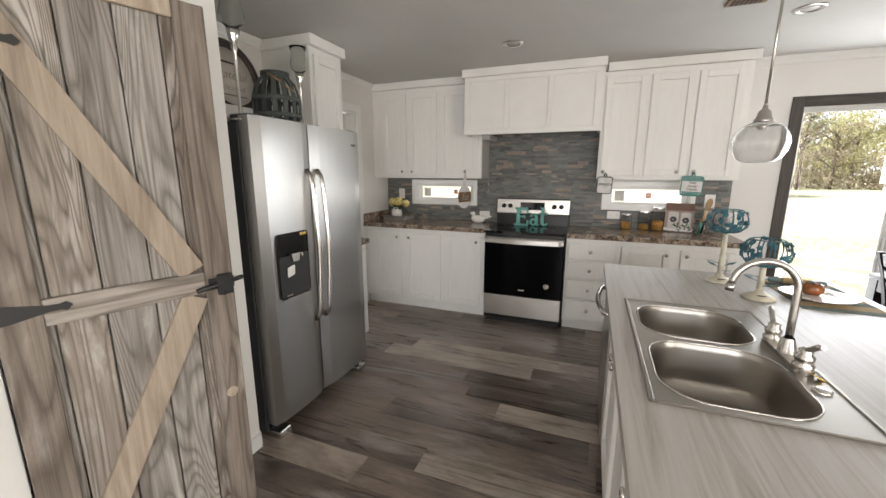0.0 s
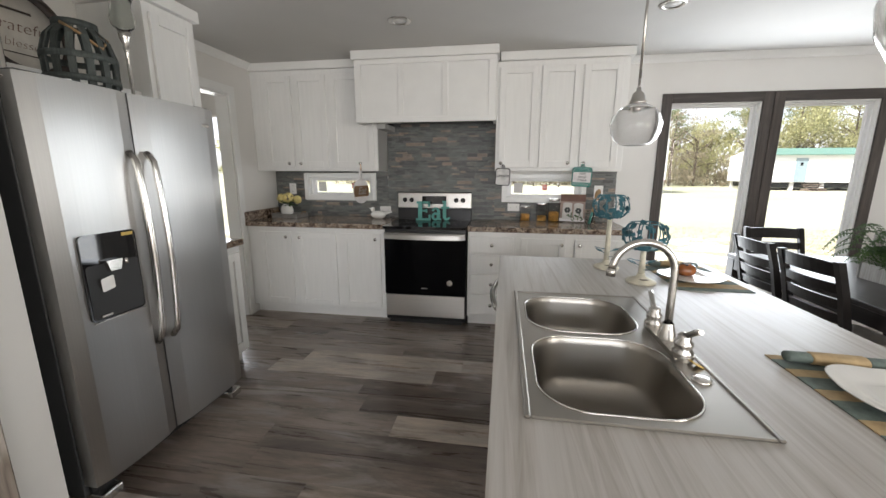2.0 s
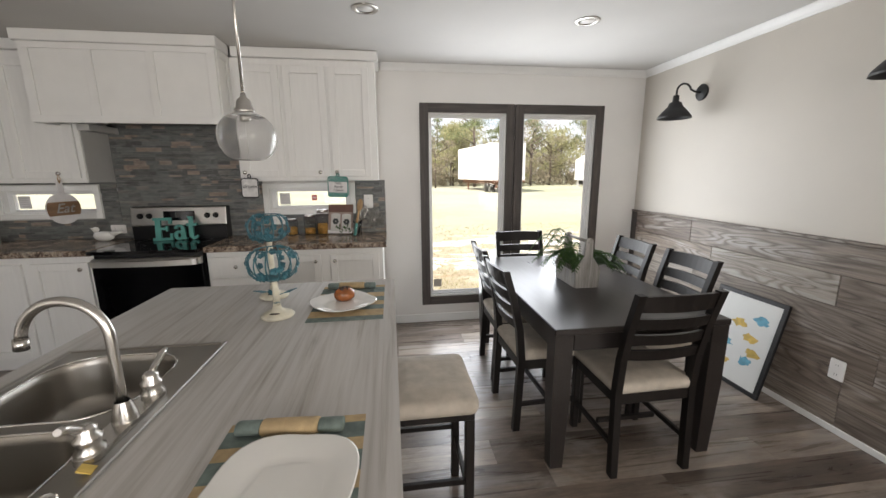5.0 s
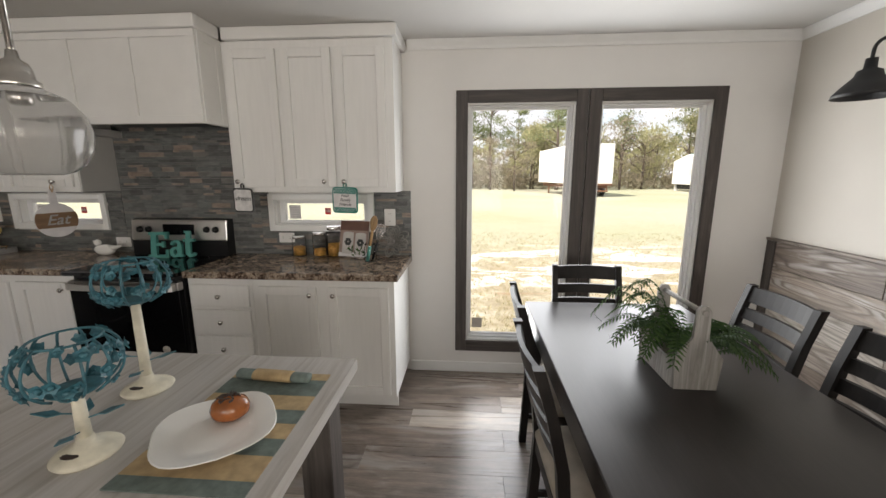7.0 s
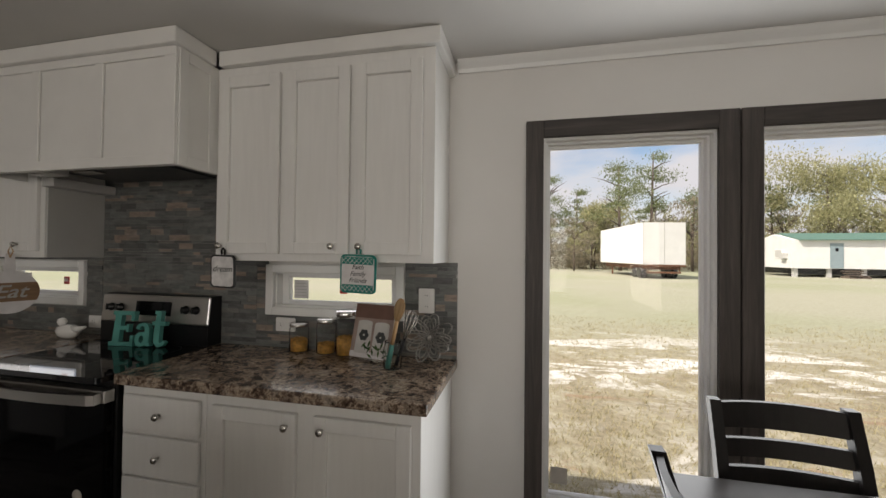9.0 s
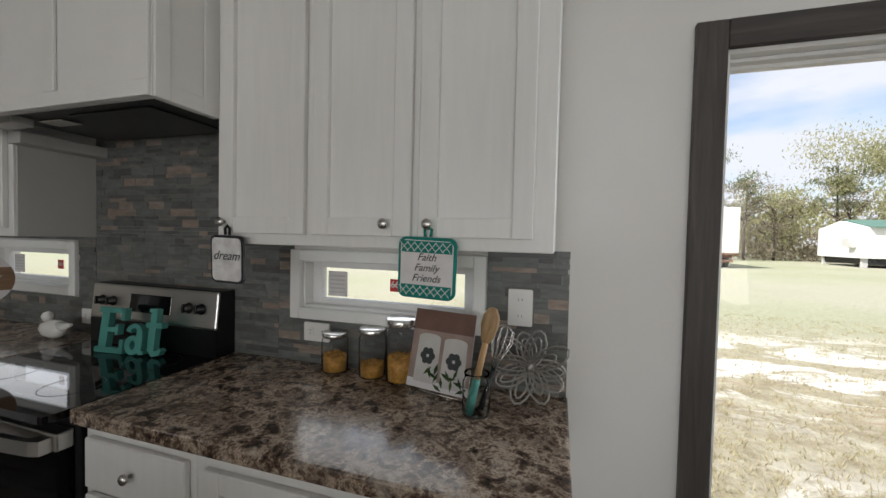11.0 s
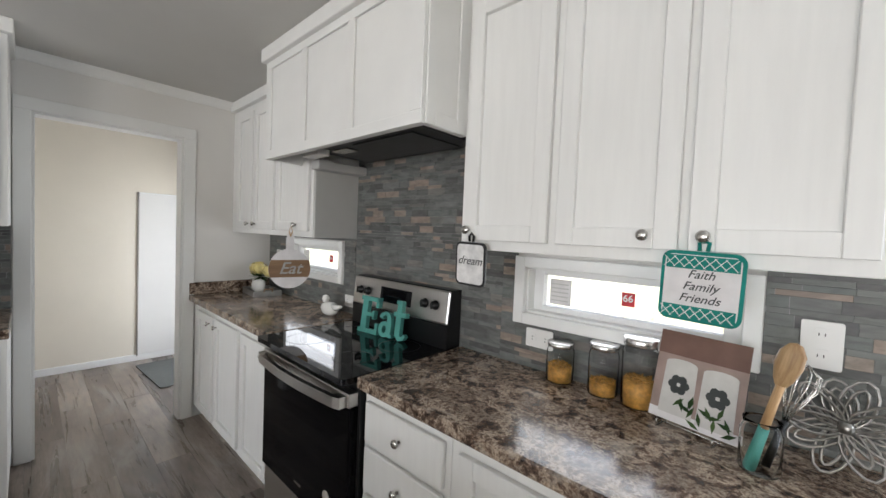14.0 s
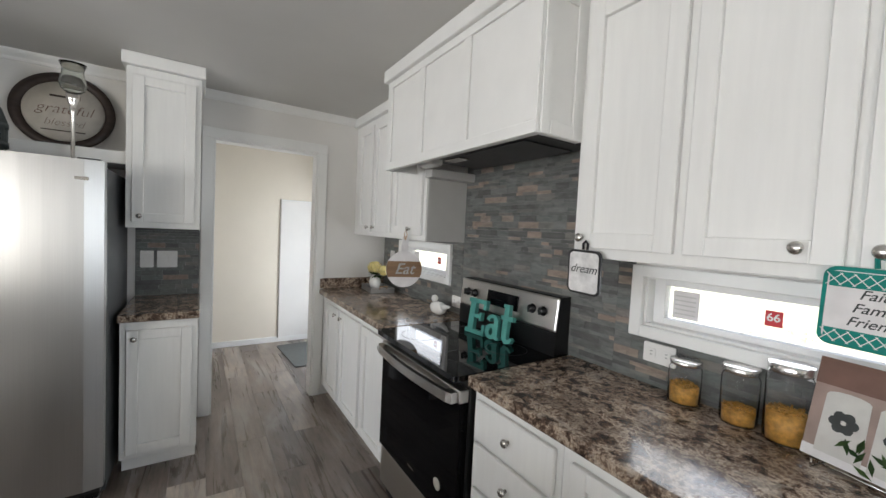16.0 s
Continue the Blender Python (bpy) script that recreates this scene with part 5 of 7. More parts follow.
def cushion(w, d, h, at, r=0.03, crown_h=0.012):
    bm = bmesh.new()
    rings = []
    for inset, z in ((0.006, 0.0), (0.0, h * 0.3), (0.0, h * 0.65), (0.010, h * 0.9), (0.03, h), (0.10, h + crown_h)):
        rings.append([bm.verts.new((at[0] + x, at[1] + y, at[2] + z)) for x, y in rounded(w - 2 * inset, d - 2 * inset, r, 4)])
    for p, q in zip(rings, rings[1:]):
        for i in range(len(p)):
            bm.faces.new((p[i], p[(i + 1) % len(p)], q[(i + 1) % len(p)], q[i])).smooth = True
    bm.faces.new(rings[0][::-1])
    bm.faces.new(rings[-1])
    return bm


chair = dining_chair()
chair.matrix_world = pose(2.575, 2.19, 0, 0, 0, 1)
for x, y, a in ((2.01, 2.79, -88), (2.04, 3.34, -91), (3.135, 2.80, 90), (3.135, 3.37, 91), (2.47, 3.885, 178)):
    copy_thing(chair, pose(x, y, 0, 0, 0, a))


def bar_stool():
    s = thing("bar_stool", "backless counter stool with beige padded seat and dark legs", "stool", pose(1.46, 2.14, 0))
    for sx in (-1, 1):
        for sy in (-1, 1):
            part("leg", box((sx * 0.15 - 0.018, sy * 0.17 - 0.018, 0), (sx * 0.15 + 0.018, sy * 0.17 + 0.018, 0.55), 0.003), M["chair"], s)
        part("stretcher", box((sx * 0.15 - 0.009, -0.152, 0.20), (sx * 0.15 + 0.009, 0.152, 0.225), 0.002), M["chair"], s)
        part("stretcher", box((-0.132, sx * 0.17 - 0.009, 0.26), (0.132, sx * 0.17 + 0.009, 0.285), 0.002), M["chair"], s)
    part("seat_frame", box((-0.168, -0.188, 0.5505), (0.168, 0.188, 0.585), 0.003), M["chair"], s)
    part("cushion", cushion(0.37, 0.41, 0.06, (0, 0, 0.585)), M["fabric"], s, "beige upholstered seat pad")


bar_stool()

# ---- barn door ----
def barn_door():
    d = thing("door_1", "weathered barn-wood pantry door with K bracing, slightly ajar", "door", pose(-1.508, 0.420, 0, 0, 0, -19), kind="structure")
    A, L, Z0, Z1 = 0.185, 0.81, 0.012, 2.05
    n = 5
    rnd = random.Random(4)
    edges = [A] + [A + (L - A) * (k + rnd.uniform(-0.10, 0.10)) / n for k in range(1, n)] + [L]
    for a, b in zip(edges, edges[1:]):
        part("plank", box((0.0, a + 0.002, Z0), (0.022 + rnd.uniform(-0.002, 0.002), b - 0.002, Z1), 0.003), M["barn"], d)
    f = 0.0245
    for y0, y1 in ((L - 0.098, L), (A, A + 0.098)):
        part("stile", box((f, y0, Z0), (f + 0.02, y1, Z1), 0.003), M["barn_edge"], d)
    for z0, z1, mt in ((1.035, 1.118, "barn_rail"), (Z0, 0.13, "barn_rail"), (1.99, Z1, "barnlight")):
        part("rail", box((f, A + 0.099, z0), (f + 0.02, L - 0.099, z1), 0.003), M[mt], d)

    def brace(ya, za, yb, zb, wd=0.085):
        v = Vector((yb - ya, zb - za)).normalized()
        nrm = Vector((-v.y, v.x)) * wd / 2
        bm = bmesh.new()
        q = [Vector((ya, za)) - nrm, Vector((yb, zb)) - nrm, Vector((yb, zb)) + nrm, Vector((ya, za)) + nrm]
        lo = [bm.verts.new((f, p.x, p.y)) for p in q]
        hi = [bm.verts.new((f + 0.018, p.x, p.y)) for p in q]
        bm.faces.new(lo[::-1])
        bm.faces.new(hi)
        for i in range(4):
            bm.faces.new((lo[i], lo[(i + 1) % 4], hi[(i + 1) % 4], hi[i]))
        part("brace", bm, M["barnlight"], d)
    brace(A + 0.06, 1.955, L - 0.135, 1.125)
    brace(A + 0.06, 0.135, L - 0.135, 1.03)
    for z in (1.09, 1.83, 0.20):
        bm = bmesh.new()
        slab(bm, [(A - 0.01, -0.030), (A - 0.01, 0.030), (A + 0.03, 0.026), (A + 0.11, 0.010), (A + 0.135, 0.009), (A + 0.15, 0.014), (A + 0.162, 0.0), (A + 0.15, -0.014), (A + 0.135, -0.009), (A + 0.11, -0.010), (A + 0.03, -0.026)], 0, 0.005, pose(f + 0.021, 0.0, z, 90, 0, 90))
        part("strap_hinge", bm, M["blackmetal"], d, "black iron strap hinge")
    lt = bmesh.new()
    bx(lt, (f + 0.021, L - 0.090, 1.045), (f + 0.030, L + 0.0, 1.088), 0.002)
    bx(lt, (f + 0.030, L - 0.064, 1.022), (f + 0.046, L - 0.010, 1.102), 0.003)
    tube(lt, [(f + 0.038, L - 0.135, 1.052), (f + 0.038, L + 0.030, 1.078)], 0.0095, 8)
    tube(lt, [(f + 0.034, L - 0.035, 1.045), (f + 0.05, L - 0.05, 1.025)], 0.006, 8)
    part("latch", lt, M["blackmetal"], d, "black iron gate latch")
    part("knot", lathe(bmesh.new(), [(0, 0.001), (0.02, 0.0012), (0.022, 0)], 14), M["barnlight"], d).matrix_local = pose(f + 0.0202, L - 0.05, 0.60, 0, 90)


barn_door()
jamb = thing("door_frame", "white painted pantry door casing", "door frame", pose(-1.50, 0, 0), kind="structure")
for y0, y1 in ((0.53, 0.60), (1.20, 1.27)):
    part("casing", box((0.001, y0, 0), (0.016, y1, 2.06), 0.003), M["trim"], jamb)
part("casing", box((0.001, 0.53, 2.06), (0.016, 1.27, 2.13), 0.003), M["trim"], jamb)

# ---- lamps and fittings ----
def pendant(x, y):
    p = thing("pendant_lamp", "clear seeded glass globe pendant on a nickel rod", "pendant lamp", pose(x, y, 0), "island pendants")
    part("canopy", lathe(bmesh.new(), [(0.0, ZC - 0.001), (0.06, ZC - 0.001), (0.06, ZC - 0.018), (0.012, ZC - 0.028), (0, ZC - 0.03)], 24), M["nickel"], p)
    part("rod", tube(bmesh.new(), [(0, 0, ZC - 0.028), (0, 0, 1.775)], 0.006, 10), M["nickel"], p)
    part("cap", lathe(bmesh.new(), [(0, 1.785), (0.009, 1.782), (0.011, 1.766), (0.022, 1.758), (0.027, 1.746), (0.029, 1.728), (0.037, 1.722), (0.038, 1.706), (0.0, 1.706)], 24), M["nickel"], p, "domed nickel cap")
    outer = [(0.036, 1.716), (0.040, 1.708), (0.075, 1.692), (0.099, 1.66), (0.107, 1.625), (0.102, 1.588), (0.085, 1.556), (0.064, 1.540), (0.046, 1.534)]
    inner = [(r - 0.003, z + (0.0 if k > 6 else 0.002)) for k, (r, z) in enumerate(outer)][::-1]
    part("globe", lathe(bmesh.new(), outer + inner + [outer[0]], 40), M["globe"], p, "clear seeded glass globe, open below")
    part("socket", lathe(bmesh.new(), [(0.0, 1.705), (0.020, 1.705), (0.020, 1.682), (0.016, 1.676), (0, 1.676)], 20), M["nickel"], p, "short nickel bulb socket")
    rnd = random.Random(int(y * 100))
    bm = bmesh.new()
    for _ in range(90):
        k = rnd.randrange(1, 7)
        (r0, z0), (r1, z1) = outer[k], outer[k + 1]
        u, a, q = rnd.random(), rnd.uniform(0, 6.283), rnd.uniform(0.0006, 0.0015)
        r, z = r0 + (r1 - r0) * u + 0.0004, z0 + (z1 - z0) * u
        lathe(bm, [(0, -q), (q, 0), (0, q)], 5, (r * math.cos(a), r * math.sin(a), z))
    part("seeds", bm, M["thinglass"], p, "tiny air bubbles in the glass")


pendant(0.795, 2.29)
pendant(0.782, 0.972)


def sconce(y):
    s = thing("wall_sconce", "black metal barn-style wall sconce", "wall lamp", pose(XR, y, 2.105), "dining sconces")
    bp = lathe(bmesh.new(), [(0, 0), (0.062, 0), (0.064, 0.008), (0.052, 0.018), (0, 0.022)], 26)
    part("backplate", bp, M["blackmetal"], s).matrix_local = pose(-0.001, 0, 0, 0, -90)
    pts = [(-0.02, 0, 0), (-0.07, 0, 0.005)] + arc((-0.165, 0, 0.0), 0.062, 20, 180, 12)
    pts += [(-0.228, 0, -0.04)]
    part("arm", tube(bmesh.new(), pts, 0.008, 10), M["blackmetal"], s, "curved gooseneck arm")
    prof = [(0.0, -0.03), (0.022, -0.03), (0.024, -0.075), (0.045, -0.085), (0.052, -0.11), (0.085, -0.145), (0.118, -0.185), (0.124, -0.205), (0.121, -0.205), (0.114, -0.185), (0.080, -0.148), (0.048, -0.115), (0.0, -0.10)]
    part("shade", lathe(bmesh.new(), prof, 32, (-0.228, 0, 0)), M["blackmetal"], s, "black bell-shaped metal shade")
    part("bulb", lathe(bmesh.new(), [(0.012, -0.10), (0.028, -0.135), (0.028, -0.155), (0, -0.175)], 16, (-0.228, 0, 0)), M["bulb"], s, "unlit white bulb")


sconce(3.60)
sconce(2.18)

for x, y in ((-0.53, 3.20), (1.22, 3.20), (2.63, 3.22)):
    r = thing("recessed_light", "round recessed ceiling light with white trim, switched off", "ceiling light", pose(x, y, ZC), "recessed ceiling lights")
    part("trim_ring", lathe(bmesh.new(), [(0.050, -0.002), (0.052, -0.008), (0.078, -0.006), (0.082, -0.001), (0.05, -0.001)], 32), M["nickel"], r)
    part("lens", lathe(bmesh.new(), [(0.0, -0.003), (0.049, -0.003), (0.049, -0.001), (0, -0.001)], 28), M["lens"], r)

v = thing("ceiling_vent", "small brown slatted ceiling air register", "vent", pose(0.84, 2.91, ZC))
part("frame", box((-0.10, -0.075, -0.010), (0.10, 0.075, -0.001), 0.003), M["brownwood"], v)
for i in range(7):
    part("slat", box((-0.075 + 0.022 * i, -0.06, -0.014), (-0.065 + 0.022 * i, 0.06, -0.0105)), M["brownring"], v)


def outlet(name, label, m, w=0.075, h=0.118, kind="duplex", turn=False):
    """A wall plate in the plane of its pose's x and y, with its face along +z."""
    o = thing(name, label, name.replace("_", " "), m)
    if turn:
        w, h = h, w
    pl = part("plate", slab(bmesh.new(), rounded(w, h, 0.006), 0.0, 0.006), M["plastic"], o)
    if kind == "duplex":
        for s in (-1, 1):
            cx, cy = (s * 0.028, 0) if turn else (0, s * 0.028)
            part("socket", slab(bmesh.new(), rounded(0.032, 0.034, 0.008, 4, cx, cy), 0.0062, 0.008), M["plastic"], pl)
            for dx in (-0.006, 0.006):
                a, b = ((cx - 0.004, cy + dx - 0.001, 0.0081), (cx + 0.004, cy + dx + 0.001, 0.0088)) if turn else ((cx + dx - 0.001, cy - 0.004, 0.0081), (cx + dx + 0.001, cy + 0.004, 0.0088))
                part("slot", box(a, b), M["dark"], pl)
    else:
        n = kind
        for i in range(n):
            cx = (i - (n - 1) / 2) * 0.046
            part("rocker", box((cx - 0.016, -0.033, 0.0062), (cx + 0.016, 0.033, 0.010), 0.002), M["plastic"], pl)
    return o


TF = YB - 0.0125  # face of the mosaic
outlet("power_outlet", "white duplex power outlet set in the mosaic", pose(0.322, TF, 1.068, 90, 0, 0), turn=True)
outlet("power_outlet", "tall white duplex power outlet set in the mosaic", pose(1.128, TF, 1.228, 90, 0, 0), 0.082, 0.125)
outlet("power_outlet", "white duplex power outlet beside the range", pose(-1.02, TF, 1.02, 90, 0, 0), turn=True)
outlet("power_outlet", "white duplex power outlet in the kitchen corner", pose(-2.07, TF, 1.235, 90, 0, 0))
outlet("power_outlet", "white duplex power outlet on the plank wainscot", pose(XR - 0.0185, 2.345, 0.37, 90, 0, -90))
outlet("light_switch", "single white rocker light switch on the mosaic", pose(XL + 0.0125, 2.535, 1.20, 90, 0, 90), 0.075, 0.118, 1)
outlet("light_switch", "double white rocker light switch on the mosaic", pose(XL + 0.0125, 2.65, 1.20, 90, 0, 90), 0.118, 0.118, 2)

# ---- on the right counter ----
CT = 0.9422


def jar(x, y, h, r, fill, label):
    j = thing("glass_jar", label, "jar", pose(x, y, CT), "pasta jars")
    o = [(0.0, 0.0), (r * 0.92, 0.0), (r, 0.008), (r, h * 0.80), (r * 0.9, h * 0.86), (r * 0.9, h * 0.9)]
    part("jar", lathe(bmesh.new(), o + [(q - 0.003, max(z, 0.004)) for q, z in o[::-1] if q > 0] + [(0, 0.004)], 28), M["jarglass"], j, "ribbed clear glass body")
    rr = random.Random(int(h * 1000))
    bm = bmesh.new()
    lathe(bm, [(0, 0.0045), (r - 0.0055, 0.0045), (r - 0.0055, fill - 0.008), (0, fill - 0.006)], 20)
    for _ in range(70):
        a, q = rr.uniform(0, 6.28), (r - 0.012) * math.sqrt(rr.random())
        p = Vector((q * math.cos(a), q * math.sin(a), fill - 0.006 + rr.uniform(-0.002, 0.006)))
        d = Vector((rr.uniform(-1, 1), rr.uniform(-1, 1), rr.uniform(-0.4, 0.4))).normalized() * 0.008
        tube(bm, [tuple(p - d), tuple(p + d)], 0.003, 5)
    part("pasta", bm, M["pasta"], j, "yellow dry pasta")
    part("lid", lathe(bmesh.new(), [(0, h * 0.885), (r * 0.96, h * 0.885), (r * 0.98, h * 0.9), (r * 0.98, h * 0.985), (r * 0.93, h), (0, h)], 28), M["lidsteel"], j, "brushed steel lid")


jar(0.438, 4.266, 0.150, 0.050, 0.066, "short glass jar of pasta with a steel lid")
jar(0.597, 4.266, 0.180, 0.050, 0.052, "medium glass jar of pasta with a steel lid")
jar(0.713, 4.263, 0.226, 0.054, 0.092, "tall glass jar of pasta with a steel lid")


def cookbook():
    b = thing("picture_book", "square picture book with two white candles on its cover", "book", pose(0.872, 4.180, CT + 0.012, 0, 0, -12))
    lean = pose(0, 0, 0, -14)
    def pc(name, bm, mat, parent, label=""):
        o = part(name, bm, M[mat], parent, label)
        o.matrix_local = lean
        return o
    w, h = 0.115, 0.262
    pc("pages", box((-w + 0.003, 0.003, 0.002), (w - 0.003, 0.014, h - 0.002)), "signface", b)
    cov = part("cover", box((-w, 0.0, 0.0), (w, 0.0025, h), 0.001), M["bookpink"], b, "glossy pinkish wood-print cover")
    cov.matrix_local = lean
    part("wood_band", box((-w, -0.0012, h - 0.07), (w, -0.0002, h)), M["bookbrown"], cov)
    part("wood_band", box((-w, -0.0012, 0.0), (w, -0.0002, 0.028)), M["pot_white"], cov)
    for x, z in ((-0.045, 0.02), (0.055, 0.015)):
        part("candle_picture", slab(bmesh.new(), [(x - 0.045, z)] + [(x - 0.042, z + 0.15)] + [(x + 0.042 * math.cos(a * math.pi / 6), z + 0.15 + 0.012 * math.sin(a * math.pi / 6)) for a in range(5, 0, -1)] + [(x + 0.042, z + 0.15), (x + 0.045, z)], 0.0013, 0.0022, FACE_S), M["candleprint"], cov, "printed white candle")
        bm = bmesh.new()
        for k in range(6):
            a = k * math.pi / 3
            cx, cz = x + 0.017 * math.cos(a), z + 0.088 + 0.017 * math.sin(a)
            slab(bm, [(cx + 0.0125 * math.cos(t * math.pi / 4), cz + 0.0125 * math.sin(t * math.pi / 4)) for t in range(8)], 0.0023, 0.003, FACE_S)
        part("flower_print", bm, M["ink"], cov, "dark printed flower")
    rl = random.Random(3)
    bm = bmesh.new()
    for _ in range(16):
        cx, cz, a = rl.uniform(-0.04, 0.11), rl.uniform(0.01, 0.07), rl.uniform(0, 3.1)
        slab(bm, [(cx + 0.02 * math.cos(a), cz + 0.02 * math.sin(a)), (cx + 0.006 * math.sin(a), cz - 0.006 * math.cos(a)), (cx - 0.02 * math.cos(a), cz - 0.02 * math.sin(a)), (cx - 0.006 * math.sin(a), cz + 0.006 * math.cos(a))], 0.0031, 0.0036, FACE_S)
    part("leaf_print", bm, M["fern"], cov, "printed green leaves")
    st = thing("book_stand", "thin wire easel under the picture book", "stand", pose(0.872, 4.180, CT, 0, 0, -12))
    for x in (-0.07, 0.07):
        part("wire", tube(bmesh.new(), [(x, -0.045, 0.024), (x, -0.045, 0.003), (x, 0.02, 0.003), (x, 0.085, 0.003), (x * 0.4, 0.075, 0.17)], 0.0022, 6), M["nickel"], st)
    part("wire", tube(bmesh.new(), [(-0.09, -0.012, 0.0085), (0.09, -0.012, 0.0085)], 0.0022, 6), M["nickel"], st)


cookbook()


def utensil_jar():
    g = thing("utensil_jar", "clear glass jar holding kitchen utensils", "jar", pose(1.028, 4.095, CT))
    o = [(0.0, 0.0), (0.038, 0.0), (0.042, 0.006), (0.042, 0.095), (0.036, 0.112), (0.038, 0.125)]
    part("jar", lathe(bmesh.new(), o + [(q - 0.003, max(z, 0.004)) for q, z in o[::-1] if q > 0] + [(0, 0.004)], 24), M["thinglass"], g)
    s = thing("wooden_spoon", "bamboo spoon with a teal handle in the jar", "spoon", pose(1.010, 4.078, CT + 0.006, 2, 12, 0))
    part("handle", tube(bmesh.new(), [(0, 0, 0), (0, 0, 0.11)], [0.014, 0.011], 10), M["teal"], s, "teal painted handle")
    part("shaft", tube(bmesh.new(), [(0, 0, 0.1105), (0, 0, 0.22)], [0.010, 0.009], 10), M["bamboo"], s)
    part("bowl", lathe(bmesh.new(), [(0.006, 0.21), (0.018, 0.235), (0.026, 0.27), (0.024, 0.30), (0.012, 0.322), (0, 0.326)], 16, (0, 0, 0), (1.0, 0.45)), M["bamboo"], s)
    k = thing("whisk", "steel wire whisk standing in the jar", "whisk", pose(1.04, 4.108, CT + 0.008, -14, 14, 0))
    part("handle", tube(bmesh.new(), [(0, 0, 0), (0, 0, 0.12)], [0.010, 0.008], 10), M["blackmetal"], k, "black handle")
    for i in range(5):
        a = math.pi * i / 5
        pts = [(math.cos(a) * r, math.sin(a) * r, z) for r, z in ((0.004, 0.12), (0.018, 0.17), (0.032, 0.21), (0.030, 0.245), (0.0, 0.265), (-0.030, 0.245), (-0.032, 0.21), (-0.018, 0.17), (-0.004, 0.12))]
        part("wire", tube(bmesh.new(), pts, 0.0016, 5), M["chrome"], k)


utensil_jar()


def wire_flower():
    f = thing("wire_flower_trivet", "flower-shaped steel wire trivet leaning on the wall", "trivet", pose(1.172, 4.205, CT + 0.122, -14, 0, 4))
    rnd = random.Random(8)
    n = 10
    for i in range(n):
        a = 2 * math.pi * (i + rnd.uniform(-0.25, 0.25)) / n
        tip = rnd.uniform(-0.055, 0.01)
        for w, ln in ((0.030, rnd.uniform(0.105, 0.128)), (0.016, rnd.uniform(0.08, 0.11))):
            pts = []
            for k in range(13):
                t = 2 * math.pi * k / 12
                u, v = ln * (0.5 - 0.5 * math.cos(t)), w * math.sin(t)
                pts.append((u * math.cos(a) - v * math.sin(a), -0.012 + tip * u / ln, u * math.sin(a) + v * math.cos(a)))
            part("petal_wire", tube(bmesh.new(), pts, 0.0034, 6), M["wiremetal"], f)
    part("hub", lathe(bmesh.new(), [(0, -0.014), (0.012, -0.014), (0.014, 0), (0.012, 0.012), (0, 0.014)], 14, (0, -0.02, 0)), M["wiremetal"], f)


wire_flower()


def pot_holder(x, w, h, label, cloth, edge, lines, font, top=-0.035, tilt=0.0):
    p = thing("pot_holder", label, "pot holder", pose(x, UY - 0.030, 1.478, 3, tilt, 0))
    b = part("pad", slab(bmesh.new(), rounded(w, h, 0.022, 5, 0, top - h / 2), 0.0, 0.008, FACE_S), M[edge], p, "quilted cloth with bound edge")
    part("face", slab(bmesh.new(), rounded(w - 0.016, h - 0.016, 0.016, 5, 0, top - h / 2), 0.0085, 0.0105, FACE_S), M[cloth], p, "printed cloth face")
    part("loop", tube(bmesh.new(), [(0.008, -0.004, top + 0.002), (0.010, -0.004, top + 0.022), (0, -0.004, 0.006), (-0.010, -0.004, top + 0.022), (-0.008, -0.004, top + 0.002)], 0.0045, 8), M[edge], p, "cloth hanging loop")
    for body, z, size in lines:
        lettering("lettering", body, size, M[font], p, pose(0, -0.0112, top - h / 2 + z, 90), 0.0004, 0.35, 0.0002, "script lettering")
    return p, top


pot_holder(0.208, 0.135, 0.158, "small white marble-print pot holder with black edge reading dream", "marble", "blackmetal", [("dream", 0.012, 0.042)], "ink", -0.026, 1.5)
ph, top = pot_holder(0.905, 0.168, 0.170, "teal quilted pot holder reading Faith Family Friends", "pot_white", "pot_teal", [("Faith", 0.030, 0.028), ("Family", 0.001, 0.028), ("Friends", -0.028, 0.028)], "ink", -0.018, 2.0)
for zz in (top - 0.026, top - 0.170 + 0.022):
    band = part("lattice_band", box((-0.073, -0.0125, zz - 0.016), (0.073, -0.0107, zz + 0.016)), M["pot_teal"], ph, "teal band with white lattice")
    bm = bmesh.new()
    for i in range(7):
        x = -0.066 + 0.0205 * i
        for s in (-1, 1):
            slab(bm, [(x - s * 0.012 - 0.0012, zz - 0.013), (x - s * 0.012 + 0.0012, zz - 0.013), (x + s * 0.012 + 0.0012, zz + 0.013), (x + s * 0.012 - 0.0012, zz + 0.013)], 0.0127, 0.0135, FACE_S)
    part("lattice", bm, M["pot_white"], band)

